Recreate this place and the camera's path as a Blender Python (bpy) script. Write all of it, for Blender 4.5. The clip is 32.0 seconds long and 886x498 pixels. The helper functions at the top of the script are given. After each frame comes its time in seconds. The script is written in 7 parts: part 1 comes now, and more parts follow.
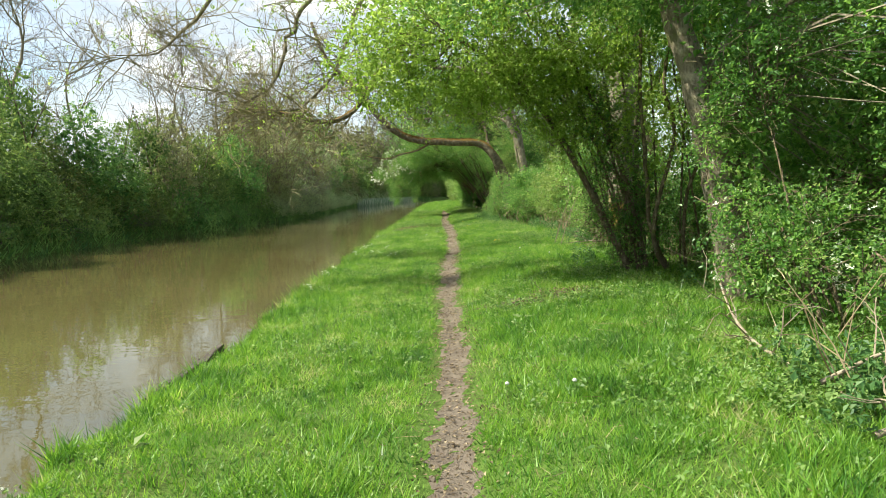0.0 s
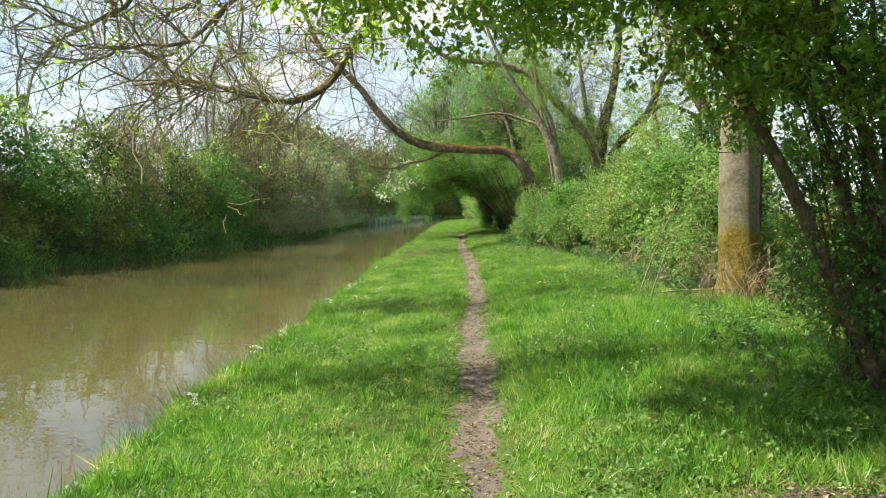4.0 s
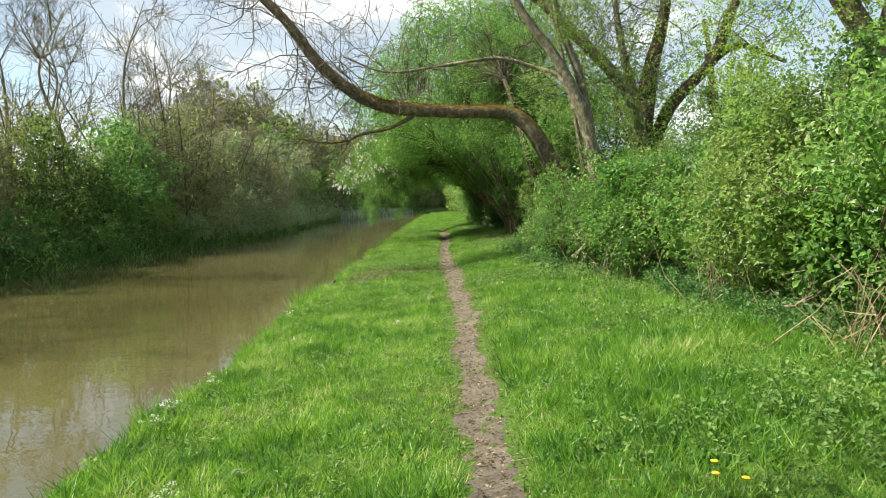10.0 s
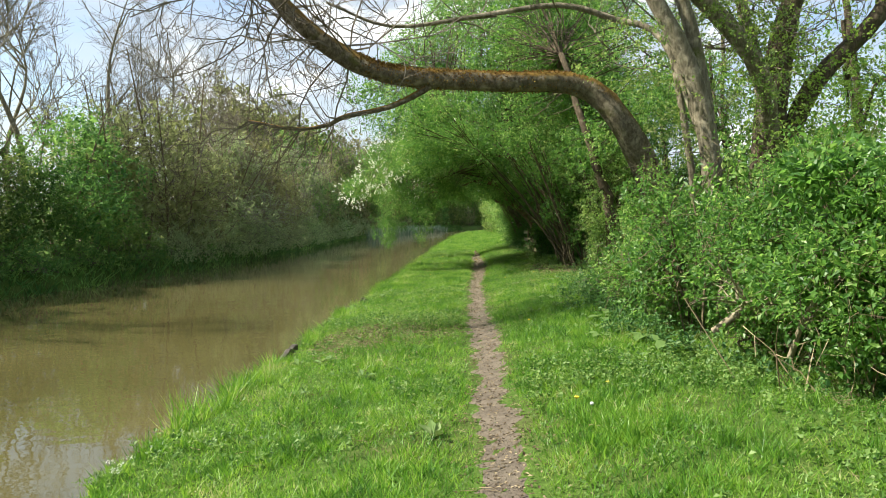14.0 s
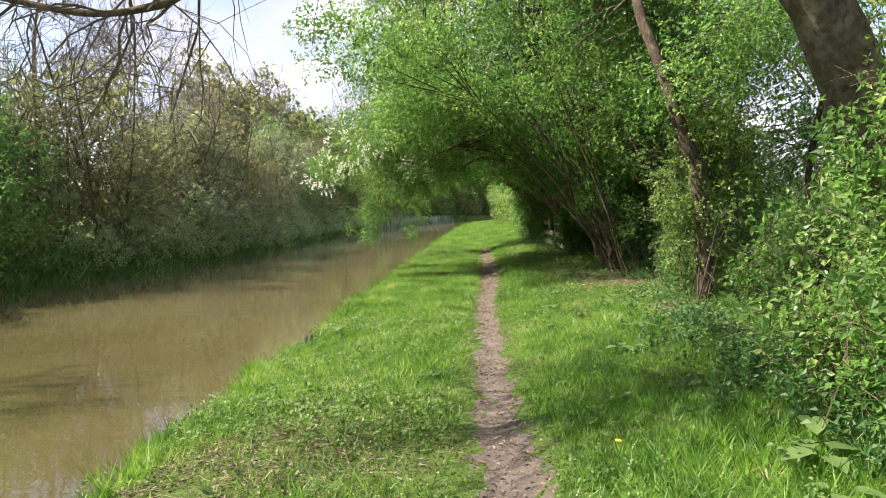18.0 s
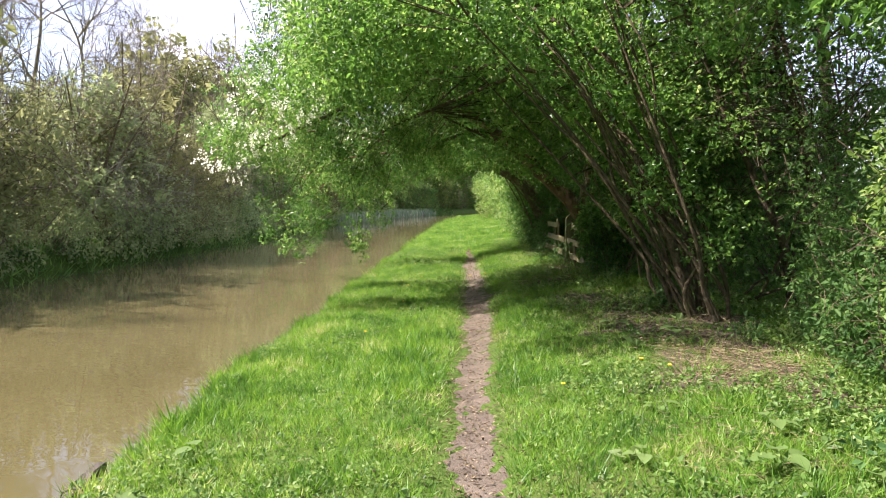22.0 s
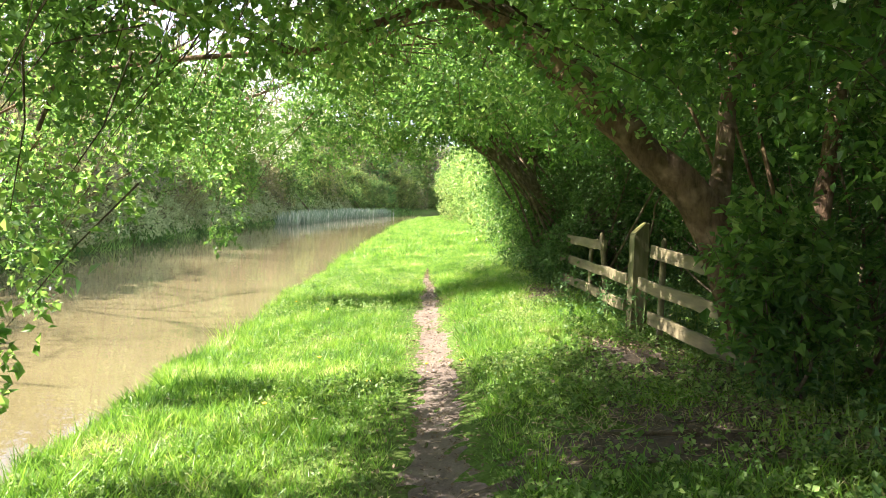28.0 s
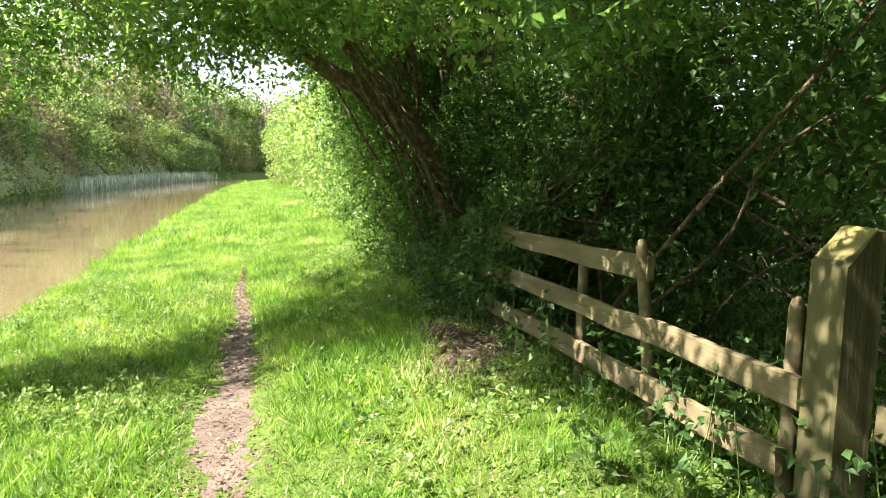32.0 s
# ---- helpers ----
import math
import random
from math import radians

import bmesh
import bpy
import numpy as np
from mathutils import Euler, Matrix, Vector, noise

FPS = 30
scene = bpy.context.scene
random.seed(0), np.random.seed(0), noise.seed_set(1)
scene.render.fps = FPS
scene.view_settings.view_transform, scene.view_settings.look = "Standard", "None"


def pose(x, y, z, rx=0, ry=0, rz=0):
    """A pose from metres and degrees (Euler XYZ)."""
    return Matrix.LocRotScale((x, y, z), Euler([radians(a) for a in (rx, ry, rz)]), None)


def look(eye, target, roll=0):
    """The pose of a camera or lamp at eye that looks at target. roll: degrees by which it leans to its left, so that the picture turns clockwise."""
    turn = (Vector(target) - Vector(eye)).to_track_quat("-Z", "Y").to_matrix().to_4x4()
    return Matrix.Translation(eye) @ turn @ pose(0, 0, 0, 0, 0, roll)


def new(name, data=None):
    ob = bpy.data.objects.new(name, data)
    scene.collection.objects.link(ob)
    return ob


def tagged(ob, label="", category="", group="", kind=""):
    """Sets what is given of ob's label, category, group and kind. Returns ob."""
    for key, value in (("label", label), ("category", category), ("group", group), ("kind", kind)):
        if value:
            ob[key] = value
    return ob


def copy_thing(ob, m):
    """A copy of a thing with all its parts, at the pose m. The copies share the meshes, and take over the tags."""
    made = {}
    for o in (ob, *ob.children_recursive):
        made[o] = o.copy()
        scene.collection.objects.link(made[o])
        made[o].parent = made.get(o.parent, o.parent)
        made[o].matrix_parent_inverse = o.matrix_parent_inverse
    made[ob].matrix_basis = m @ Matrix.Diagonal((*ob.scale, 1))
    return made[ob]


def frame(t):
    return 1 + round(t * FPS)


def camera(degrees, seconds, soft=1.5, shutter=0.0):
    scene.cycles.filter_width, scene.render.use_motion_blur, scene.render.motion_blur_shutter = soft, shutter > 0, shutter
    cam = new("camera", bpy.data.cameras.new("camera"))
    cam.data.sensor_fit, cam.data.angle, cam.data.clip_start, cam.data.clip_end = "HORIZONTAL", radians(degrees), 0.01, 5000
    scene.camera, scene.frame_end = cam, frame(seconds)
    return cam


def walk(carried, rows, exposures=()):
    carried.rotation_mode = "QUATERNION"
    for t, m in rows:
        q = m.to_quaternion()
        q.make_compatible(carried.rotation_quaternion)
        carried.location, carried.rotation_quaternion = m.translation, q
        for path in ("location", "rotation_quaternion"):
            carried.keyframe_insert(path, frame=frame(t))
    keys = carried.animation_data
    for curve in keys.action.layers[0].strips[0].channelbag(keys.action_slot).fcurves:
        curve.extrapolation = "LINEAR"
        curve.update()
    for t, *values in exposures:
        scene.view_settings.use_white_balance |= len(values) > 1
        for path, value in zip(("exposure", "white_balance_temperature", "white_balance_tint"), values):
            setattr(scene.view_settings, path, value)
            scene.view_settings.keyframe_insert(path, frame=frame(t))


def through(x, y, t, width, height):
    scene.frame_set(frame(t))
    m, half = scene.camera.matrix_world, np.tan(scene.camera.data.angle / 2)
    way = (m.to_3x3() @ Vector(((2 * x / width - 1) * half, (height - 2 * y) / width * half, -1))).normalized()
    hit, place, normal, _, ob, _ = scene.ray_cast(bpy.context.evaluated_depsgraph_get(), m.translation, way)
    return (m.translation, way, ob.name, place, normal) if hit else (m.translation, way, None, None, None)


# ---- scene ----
cam = camera(62.1, 32.0, 0.75)
METRES, EYE, TILT, LEAN, TURN = 46.0, 1.5, -4.53, 0.0, 0.0
ROWS = [
    (0.0, 0.0, 0.0, 0.0, -0.0, 0.0, -0.0),
    (0.5, 0.0005, 0.017, 0.0019, -0.02, 1.2, -0.02),
    (1.0, -0.0005, 0.0328, 0.0032, 0.61, 0.35, -0.38),
    (1.5, -0.0008, 0.0498, 0.0042, 0.95, 0.61, -0.47),
    (2.0, -0.0019, 0.0652, 0.0056, 0.22, 2.51, -0.96),
    (2.5, -0.0012, 0.0814, 0.0068, -0.17, 2.47, -1.23),
    (3.0, -0.0023, 0.0967, 0.0084, -0.27, 2.07, -0.94),
    (3.5, -0.0019, 0.1127, 0.0088, 1.26, 1.32, -0.77),
    (5.5, -0.0014, 0.1786, 0.0136, -0.51, 1.97, -1.18),
    (6.0, -0.0012, 0.1957, 0.0158, -1.1, 1.63, -1.5),
    (6.5, -0.0027, 0.2118, 0.0178, -1.55, 1.74, -1.64),
    (7.0, -0.0025, 0.2268, 0.0192, -0.51, 1.81, -1.26),
    (7.5, -0.0032, 0.2412, 0.0201, 0.58, 1.89, -0.71),
    (8.0, -0.0015, 0.2567, 0.021, 1.87, 1.17, -0.83),
    (8.5, -0.0012, 0.2719, 0.0219, 1.64, -0.05, -0.8),
    (9.0, -0.0011, 0.2882, 0.0229, 1.38, -0.93, -0.53),
    (9.5, 0.0, 0.3046, 0.0251, 0.29, -0.1, -0.17),
    (10.0, -0.0002, 0.3196, 0.0265, -0.13, 0.75, 0.22),
    (10.5, 0.0007, 0.3372, 0.0292, -0.4, 2.66, 0.66),
    (11.0, -0.0002, 0.3525, 0.0308, 0.05, 4.28, 0.52),
    (11.5, 0.0004, 0.3687, 0.0322, 1.76, 4.1, -0.24),
    (12.0, 0.0004, 0.3849, 0.0322, 2.08, 2.39, -1.36),
    (12.5, 0.0007, 0.4013, 0.0334, 3.22, 1.23, -1.8),
    (13.0, 0.0002, 0.4175, 0.0348, 2.9, 0.27, -0.94),
    (13.5, 0.0011, 0.4329, 0.0363, 2.64, 1.14, -0.77),
    (14.0, 0.0026, 0.4496, 0.0374, 2.68, 2.08, -0.74),
    (14.5, 0.0026, 0.4656, 0.0381, 3.06, 2.4, -0.92),
    (16.5, 0.0019, 0.5284, 0.0428, 3.88, 3.02, -0.72),
    (17.0, 0.002, 0.544, 0.0438, 3.02, 1.92, -0.35),
    (17.5, 0.0016, 0.5591, 0.045, 1.85, 0.92, -0.11),
    (18.0, 0.0016, 0.5743, 0.0463, 3.3, 1.3, -0.06),
    (18.5, 0.0017, 0.5909, 0.0478, 2.98, 1.45, -0.44),
    (19.0, 0.0012, 0.606, 0.0496, 2.54, 1.43, -0.69),
    (19.5, 0.0019, 0.622, 0.0513, 2.52, 1.36, -0.99),
    (20.0, 0.0017, 0.6372, 0.053, 3.59, 1.4, -0.84),
    (20.5, 0.0027, 0.6548, 0.0542, 4.2, 1.27, -0.76),
    (21.0, 0.0018, 0.6699, 0.0554, 3.52, 1.29, -1.31),
    (21.5, 0.0022, 0.6856, 0.0566, 3.29, 1.11, -1.14),
    (22.0, 0.0008, 0.7011, 0.0574, 2.03, 0.73, -0.79),
    (22.5, 0.0011, 0.7158, 0.0583, 1.53, 0.13, -0.61),
    (23.0, 0.0012, 0.7309, 0.0598, 0.67, 0.05, -0.63),
    (23.5, 0.001, 0.7465, 0.0605, 0.59, -0.11, -0.73),
    (24.0, 0.0012, 0.7621, 0.0615, 1.02, -0.31, -1.17),
    (24.5, 0.0004, 0.7773, 0.0625, 1.64, 0.41, -1.64),
    (25.0, 0.0012, 0.7932, 0.0636, 2.91, 0.61, -1.63),
    (25.5, 0.0008, 0.809, 0.0643, 2.6, 0.67, -1.33),
    (27.5, 0.0017, 0.8669, 0.0688, -0.52, 0.88, -2.02),
    (28.0, 0.0015, 0.8819, 0.0698, -1.0, 0.83, -1.79),
    (28.5, 0.0022, 0.8968, 0.0716, -1.62, 1.05, -1.54),
    (29.0, 0.0023, 0.9114, 0.0725, -1.71, 0.54, -0.77),
    (29.5, 0.0041, 0.9257, 0.0743, -3.33, -0.13, -0.27),
    (30.0, 0.004, 0.9397, 0.0746, -5.1, -0.92, -0.1),
    (30.5, 0.0046, 0.9539, 0.0758, -5.13, -1.51, -0.32),
    (31.0, 0.0039, 0.9674, 0.0771, -7.32, -1.76, -0.58),
    (31.5, 0.0051, 0.9818, 0.0781, -9.45, -1.52, -0.67),
    (32.0, 0.0059, 0.9955, 0.0792, -13.8, -1.94, -0.24),
]
EXPOSURES = [(0.0, 1.24, 6500, 6), (3.0, 1.25, 6500, 7), (6.0, 1.22, 6500, 7), (7.2, 1.1, 6500, 6), (9.0, 1.13, 6500, 5), (11.5, 0.98, 6500, 5), (14.0, 1.12, 6450, 7), (19.0, 1.37, 6300, 26), (21.0, 1.44, 6280, 27), (23.0, 1.76, 6250, 28), (25.0, 2.05, 6250, 29), (28.0, 2.58, 6350, 26), (30.0, 2.38, 6480, 30), (31.0, 2.33, 6500, 27), (32.0, 2.45, 6550, 28)]
walk(cam, [(t, pose(0, 0, EYE, TILT, LEAN, TURN) @ pose(METRES * x, METRES * y, METRES * z, 90 + pitch, roll, yaw)) for t, x, y, z, yaw, pitch, roll in ROWS], EXPOSURES)

# ---- light: spring sun from the canal side, blue sky with thin white cloud ----
SUN_ELEVATION = 47.0
SUN_BEHIND = radians(5)
world = bpy.data.worlds.new("spring_sky")
scene.world = world
world.use_nodes = True
wn, wl = world.node_tree.nodes, world.node_tree.links
wn.clear()
w_out, w_bg = wn.new("ShaderNodeOutputWorld"), wn.new("ShaderNodeBackground")
sky = wn.new("ShaderNodeTexSky")
sky.sky_type, sky.sun_disc = "NISHITA", False
sky.sun_elevation, sky.sun_rotation = radians(SUN_ELEVATION), radians(270) - SUN_BEHIND
w_tc, w_map, w_noise, w_ramp, w_mix = (wn.new("ShaderNode" + k) for k in ("TexCoord", "Mapping", "TexNoise", "ValToRGB", "MixRGB"))
w_map.inputs["Scale"].default_value = (1.0, 1.0, 2.6)
w_noise.inputs["Scale"].default_value, w_noise.inputs["Detail"].default_value, w_noise.inputs["Roughness"].default_value = 2.2, 7.0, 0.6
w_ramp.color_ramp.elements[0].position, w_ramp.color_ramp.elements[1].position = 0.36, 0.62
w_mix.inputs[2].default_value = (4.0, 4.15, 4.3, 1)
w_core, w_glare = wn.new("ShaderNodeValToRGB"), wn.new("ShaderNodeMixRGB")
w_core.color_ramp.elements[0].position, w_core.color_ramp.elements[1].position = 0.56, 0.70
w_glare.inputs[2].default_value = (11.0, 11.0, 10.8, 1)
wl.new(w_tc.outputs["Generated"], w_map.inputs["Vector"])
wl.new(w_map.outputs["Vector"], w_noise.inputs["Vector"])
wl.new(w_noise.outputs["Fac"], w_ramp.inputs["Fac"])
wl.new(w_ramp.outputs["Color"], w_mix.inputs[0])
wl.new(sky.outputs["Color"], w_mix.inputs[1])
wl.new(w_noise.outputs["Fac"], w_core.inputs["Fac"])
wl.new(w_core.outputs["Color"], w_glare.inputs[0])
wl.new(w_mix.outputs["Color"], w_glare.inputs[1])
wl.new(w_glare.outputs["Color"], w_bg.inputs["Color"])
w_bg.inputs["Strength"].default_value = 0.1
wl.new(w_bg.outputs["Background"], w_out.inputs["Surface"])

sun = new("sun", bpy.data.lights.new("sun", "SUN"))
sun.data.energy, sun.data.angle, sun.data.color = 5.0, radians(0.53), (1.0, 0.94, 0.80)
sun.matrix_world = look((-30 * math.cos(radians(SUN_ELEVATION)) * math.cos(SUN_BEHIND), 28 - 30 * math.cos(radians(SUN_ELEVATION)) * math.sin(SUN_BEHIND), 30 * math.sin(radians(SUN_ELEVATION))), (0, 28, 0))

# ---- materials ----
def nodes_of(name):
    m = bpy.data.materials.new(name)
    m.use_nodes = True
    n, l = m.node_tree.nodes, m.node_tree.links
    return m, n, l, n["Principled BSDF"]


def ramp(n, stops):
    r = n.new("ShaderNodeValToRGB")
    while len(r.color_ramp.elements) < len(stops):
        r.color_ramp.elements.new(0.5)
    for e, (p, c) in zip(r.color_ramp.elements, stops):
        e.position, e.color = p, (*c, 1)
    return r


def noise_node(n, l, vector, scale, detail=4.0, rough=0.6):
    t = n.new("ShaderNodeTexNoise")
    t.inputs["Scale"].default_value, t.inputs["Detail"].default_value, t.inputs["Roughness"].default_value = scale, detail, rough
    l.new(vector, t.inputs["Vector"])
    return t.outputs["Fac"]


def mix_colour(n, l, fac, a, b, mode="MIX"):
    m = n.new("ShaderNodeMixRGB")
    m.blend_type = mode
    for socket, value in zip(m.inputs, (fac, a, b)):
        if isinstance(value, (int, float)):
            socket.default_value = value
        elif isinstance(value, tuple):
            socket.default_value = (*value, 1)
        else:
            l.new(value, socket)
    return m.outputs[0]


def curve_of(n, l, value, low, high):
    m = n.new("ShaderNodeMapRange")
    l.new(value, m.inputs["Value"])
    m.inputs["From Min"].default_value, m.inputs["From Max"].default_value = low, high
    return m.outputs[0]


def bump(n, l, bsdf, height, strength, distance=0.02):
    b = n.new("ShaderNodeBump")
    b.inputs["Strength"].default_value, b.inputs["Distance"].default_value = strength, distance
    l.new(height, b.inputs["Height"])
    l.new(b.outputs["Normal"], bsdf.inputs["Normal"])


def world_place(n):
    return n.new("ShaderNodeNewGeometry").outputs["Position"]


def leaf_material(name, stops, translucent=0.42, rough=0.5, patch=0.25, patch_scale=0.9, own=0.0, through=1.9, shine=0.3, single=1.0):
    """Leaves: each one its own shade, larger drifts of tone over the plant, light shining through."""
    m, n, l, bsdf = nodes_of(name)
    geo = n.new("ShaderNodeNewGeometry")
    r = ramp(n, stops)
    drift = noise_node(n, l, geo.outputs["Position"], patch_scale, 2.0)
    add = n.new("ShaderNodeMath")
    add.operation = "MULTIPLY_ADD"
    l.new(drift, add.inputs[0])
    add.inputs[1].default_value, add.inputs[2].default_value = patch * 2, -patch
    small = n.new("ShaderNodeMath")
    small.operation = "MULTIPLY_ADD"
    l.new(noise_node(n, l, geo.outputs["Position"], patch_scale * 6, 2.0), small.inputs[0])
    small.inputs[1].default_value = patch * 1.4
    l.new(add.outputs[0], small.inputs[2])
    plus, less = n.new("ShaderNodeMath"), n.new("ShaderNodeMath")
    plus.operation = "MULTIPLY_ADD"
    l.new(geo.outputs["Random Per Island"], plus.inputs[0])
    plus.inputs[1].default_value = single
    l.new(small.outputs[0], plus.inputs[2])
    l.new(plus.outputs[0], less.inputs[0])
    less.inputs[1].default_value = (1 - single) * 0.5 - patch * 0.7
    l.new(less.outputs[0], r.inputs["Fac"])
    each, tone = n.new("ShaderNodeObjectInfo"), n.new("ShaderNodeHueSaturation")
    for socket, low, high in (("Hue", 0.5 - own * 0.05, 0.5 + own * 0.03), ("Value", 1 - own * 0.5, 1 + own * 0.35)):
        span = n.new("ShaderNodeMapRange")
        l.new(each.outputs["Random"], span.inputs["Value"])
        span.inputs["To Min"].default_value, span.inputs["To Max"].default_value = low, high
        l.new(span.outputs[0], tone.inputs[socket])
    l.new(r.outputs["Color"], tone.inputs["Color"])
    l.new(tone.outputs["Color"], bsdf.inputs["Base Color"])
    bsdf.inputs["Roughness"].default_value, bsdf.inputs["Specular IOR Level"].default_value = rough, shine
    tr, mix, hue = n.new("ShaderNodeBsdfTranslucent"), n.new("ShaderNodeMixShader"), n.new("ShaderNodeHueSaturation")
    hue.inputs["Hue"].default_value, hue.inputs["Saturation"].default_value, hue.inputs["Value"].default_value = 0.485, 1.05, through
    l.new(tone.outputs["Color"], hue.inputs["Color"])
    l.new(hue.outputs["Color"], tr.inputs["Color"])
    mix.inputs[0].default_value = translucent
    l.new(bsdf.outputs[0], mix.inputs[1])
    l.new(tr.outputs[0], mix.inputs[2])
    l.new(mix.outputs[0], n["Material Output"].inputs["Surface"])
    return m


def bark_material(name, dark, light, moss, moss_amount=0.3, top_moss=0.0, scale=9.0):
    m, n, l, bsdf = nodes_of(name)
    place = world_place(n)
    mp = n.new("ShaderNodeMapping")
    mp.inputs["Scale"].default_value = (1.0, 1.0, 0.6 if top_moss else 0.22)
    l.new(place, mp.inputs["Vector"])
    fissure = noise_node(n, l, mp.outputs["Vector"], scale * 2.2, 6.0, 0.7)
    blotch = noise_node(n, l, place, scale * 0.35, 4.0)
    r = ramp(n, [(0.32, dark), (0.68, light)])
    l.new(fissure, r.inputs["Fac"])
    grey = mix_colour(n, l, curve_of(n, l, noise_node(n, l, place, scale * 0.8, 3.0), 0.5, 0.75), r.outputs["Color"], tuple(min(1, c * 1.5 + 0.03) for c in light))
    patch = curve_of(n, l, blotch, 0.68 - moss_amount * 0.4, 0.80 - moss_amount * 0.3)
    col = mix_colour(n, l, patch, grey, moss)
    if top_moss:
        up = n.new("ShaderNodeSeparateXYZ")
        l.new(n.new("ShaderNodeNewGeometry").outputs["Normal"], up.inputs[0])
        add = n.new("ShaderNodeMath")
        l.new(up.outputs[2], add.inputs[0])
        l.new(blotch, add.inputs[1])
        col = mix_colour(n, l, curve_of(n, l, add.outputs[0], 1.15 - top_moss, 1.45 - top_moss), col, mix_colour(n, l, fissure, (0.10, 0.075, 0.012), (0.24, 0.13, 0.03)))
    l.new(col, bsdf.inputs["Base Color"])
    bsdf.inputs["Roughness"].default_value = 0.9
    bsdf.inputs["Specular IOR Level"].default_value = 0.2
    bump(n, l, bsdf, fissure, 1.0, 0.05)
    return m


def mossy_foot_bark(name, z0):
    """Ash bark whose foot is furred with yellow-green moss, thinning out unevenly above z0."""
    m, n, l, bsdf = nodes_of(name)
    place = world_place(n)
    mp = n.new("ShaderNodeMapping")
    mp.inputs["Scale"].default_value = (1.0, 1.0, 0.75)
    l.new(place, mp.inputs["Vector"])
    fissure = noise_node(n, l, mp.outputs["Vector"], 20.0, 7.0, 0.75)
    r = ramp(n, [(0.3, (0.11, 0.092, 0.062)), (0.7, (0.30, 0.265, 0.195))])
    l.new(fissure, r.inputs["Fac"])
    algae = mix_colour(n, l, curve_of(n, l, noise_node(n, l, place, 1.6, 4.0), 0.45, 0.75), r.outputs["Color"], (0.17, 0.165, 0.085))
    xyz, rise = n.new("ShaderNodeSeparateXYZ"), n.new("ShaderNodeMath")
    l.new(place, xyz.inputs[0])
    rise.operation = "MULTIPLY_ADD"
    l.new(noise_node(n, l, place, 5.0, 5.0, 0.7), rise.inputs[0])
    rise.inputs[1].default_value = -1.6
    l.new(xyz.outputs[2], rise.inputs[2])
    moss = ramp(n, [(0.3, (0.095, 0.085, 0.012)), (0.7, (0.29, 0.205, 0.035))])
    l.new(noise_node(n, l, place, 30.0, 4.0), moss.inputs["Fac"])
    l.new(mix_colour(n, l, curve_of(n, l, rise.outputs[0], z0 - 0.55, z0 - 0.95), algae, moss.outputs["Color"]), bsdf.inputs["Base Color"])
    bsdf.inputs["Roughness"].default_value = 0.9
    bsdf.inputs["Specular IOR Level"].default_value = 0.2
    bump(n, l, bsdf, fissure, 1.0, 0.05)
    return m


def plain_material(name, a, b, scale=12.0, rough=0.8, bump_by=0.3, stretch=(1, 1, 1), fine=0.0, islands=0.0):
    m, n, l, bsdf = nodes_of(name)
    mp = n.new("ShaderNodeMapping")
    mp.inputs["Scale"].default_value = stretch
    l.new(world_place(n), mp.inputs["Vector"])
    f = noise_node(n, l, mp.outputs["Vector"], scale, 6.0, 0.65)
    r = ramp(n, [(0.3, a), (0.7, b)])
    l.new(f, r.inputs["Fac"])
    col = r.outputs["Color"]
    if islands:
        col = mix_colour(n, l, islands, col, ramp_random(n, l, a, b))
    l.new(col, bsdf.inputs["Base Color"])
    bsdf.inputs["Roughness"].default_value = rough
    if bump_by:
        bump(n, l, bsdf, f, bump_by, 0.02)
    return m


def ramp_random(n, l, a, b):
    r = ramp(n, [(0.0, a), (1.0, b)])
    l.new(n.new("ShaderNodeNewGeometry").outputs["Random Per Island"], r.inputs["Fac"])
    return r.outputs["Color"]


def ground_material():
    """Turf over soil: patchy greens, bare brown between."""
    m, n, l, bsdf = nodes_of("turf_soil")
    place = world_place(n)
    big, mid, fine = noise_node(n, l, place, 0.6, 4.0), noise_node(n, l, place, 5.0, 5.0), noise_node(n, l, place, 60.0, 3.0)
    green = ramp(n, [(0.3, (0.045, 0.11, 0.014)), (0.7, (0.095, 0.19, 0.028))])
    l.new(mid, green.inputs["Fac"])
    soil = ramp(n, [(0.3, (0.06, 0.045, 0.025)), (0.7, (0.14, 0.10, 0.06))])
    l.new(fine, soil.inputs["Fac"])
    col = mix_colour(n, l, curve_of(n, l, big, 0.50, 0.72), green.outputs["Color"], soil.outputs["Color"])
    crumb = noise_node(n, l, place, 22.0, 5.0, 0.7)
    thatch = ramp(n, [(0.35, (0.035, 0.045, 0.012)), (0.55, (0.085, 0.130, 0.028)), (0.75, (0.19, 0.20, 0.075))])
    l.new(crumb, thatch.inputs["Fac"])
    col = mix_colour(n, l, 0.6, col, thatch.outputs["Color"])
    l.new(col, bsdf.inputs["Base Color"])
    bsdf.inputs["Roughness"].default_value = 0.95
    bsdf.inputs["Specular IOR Level"].default_value = 0.1
    bump(n, l, bsdf, fine, 0.8, 0.03)
    return m


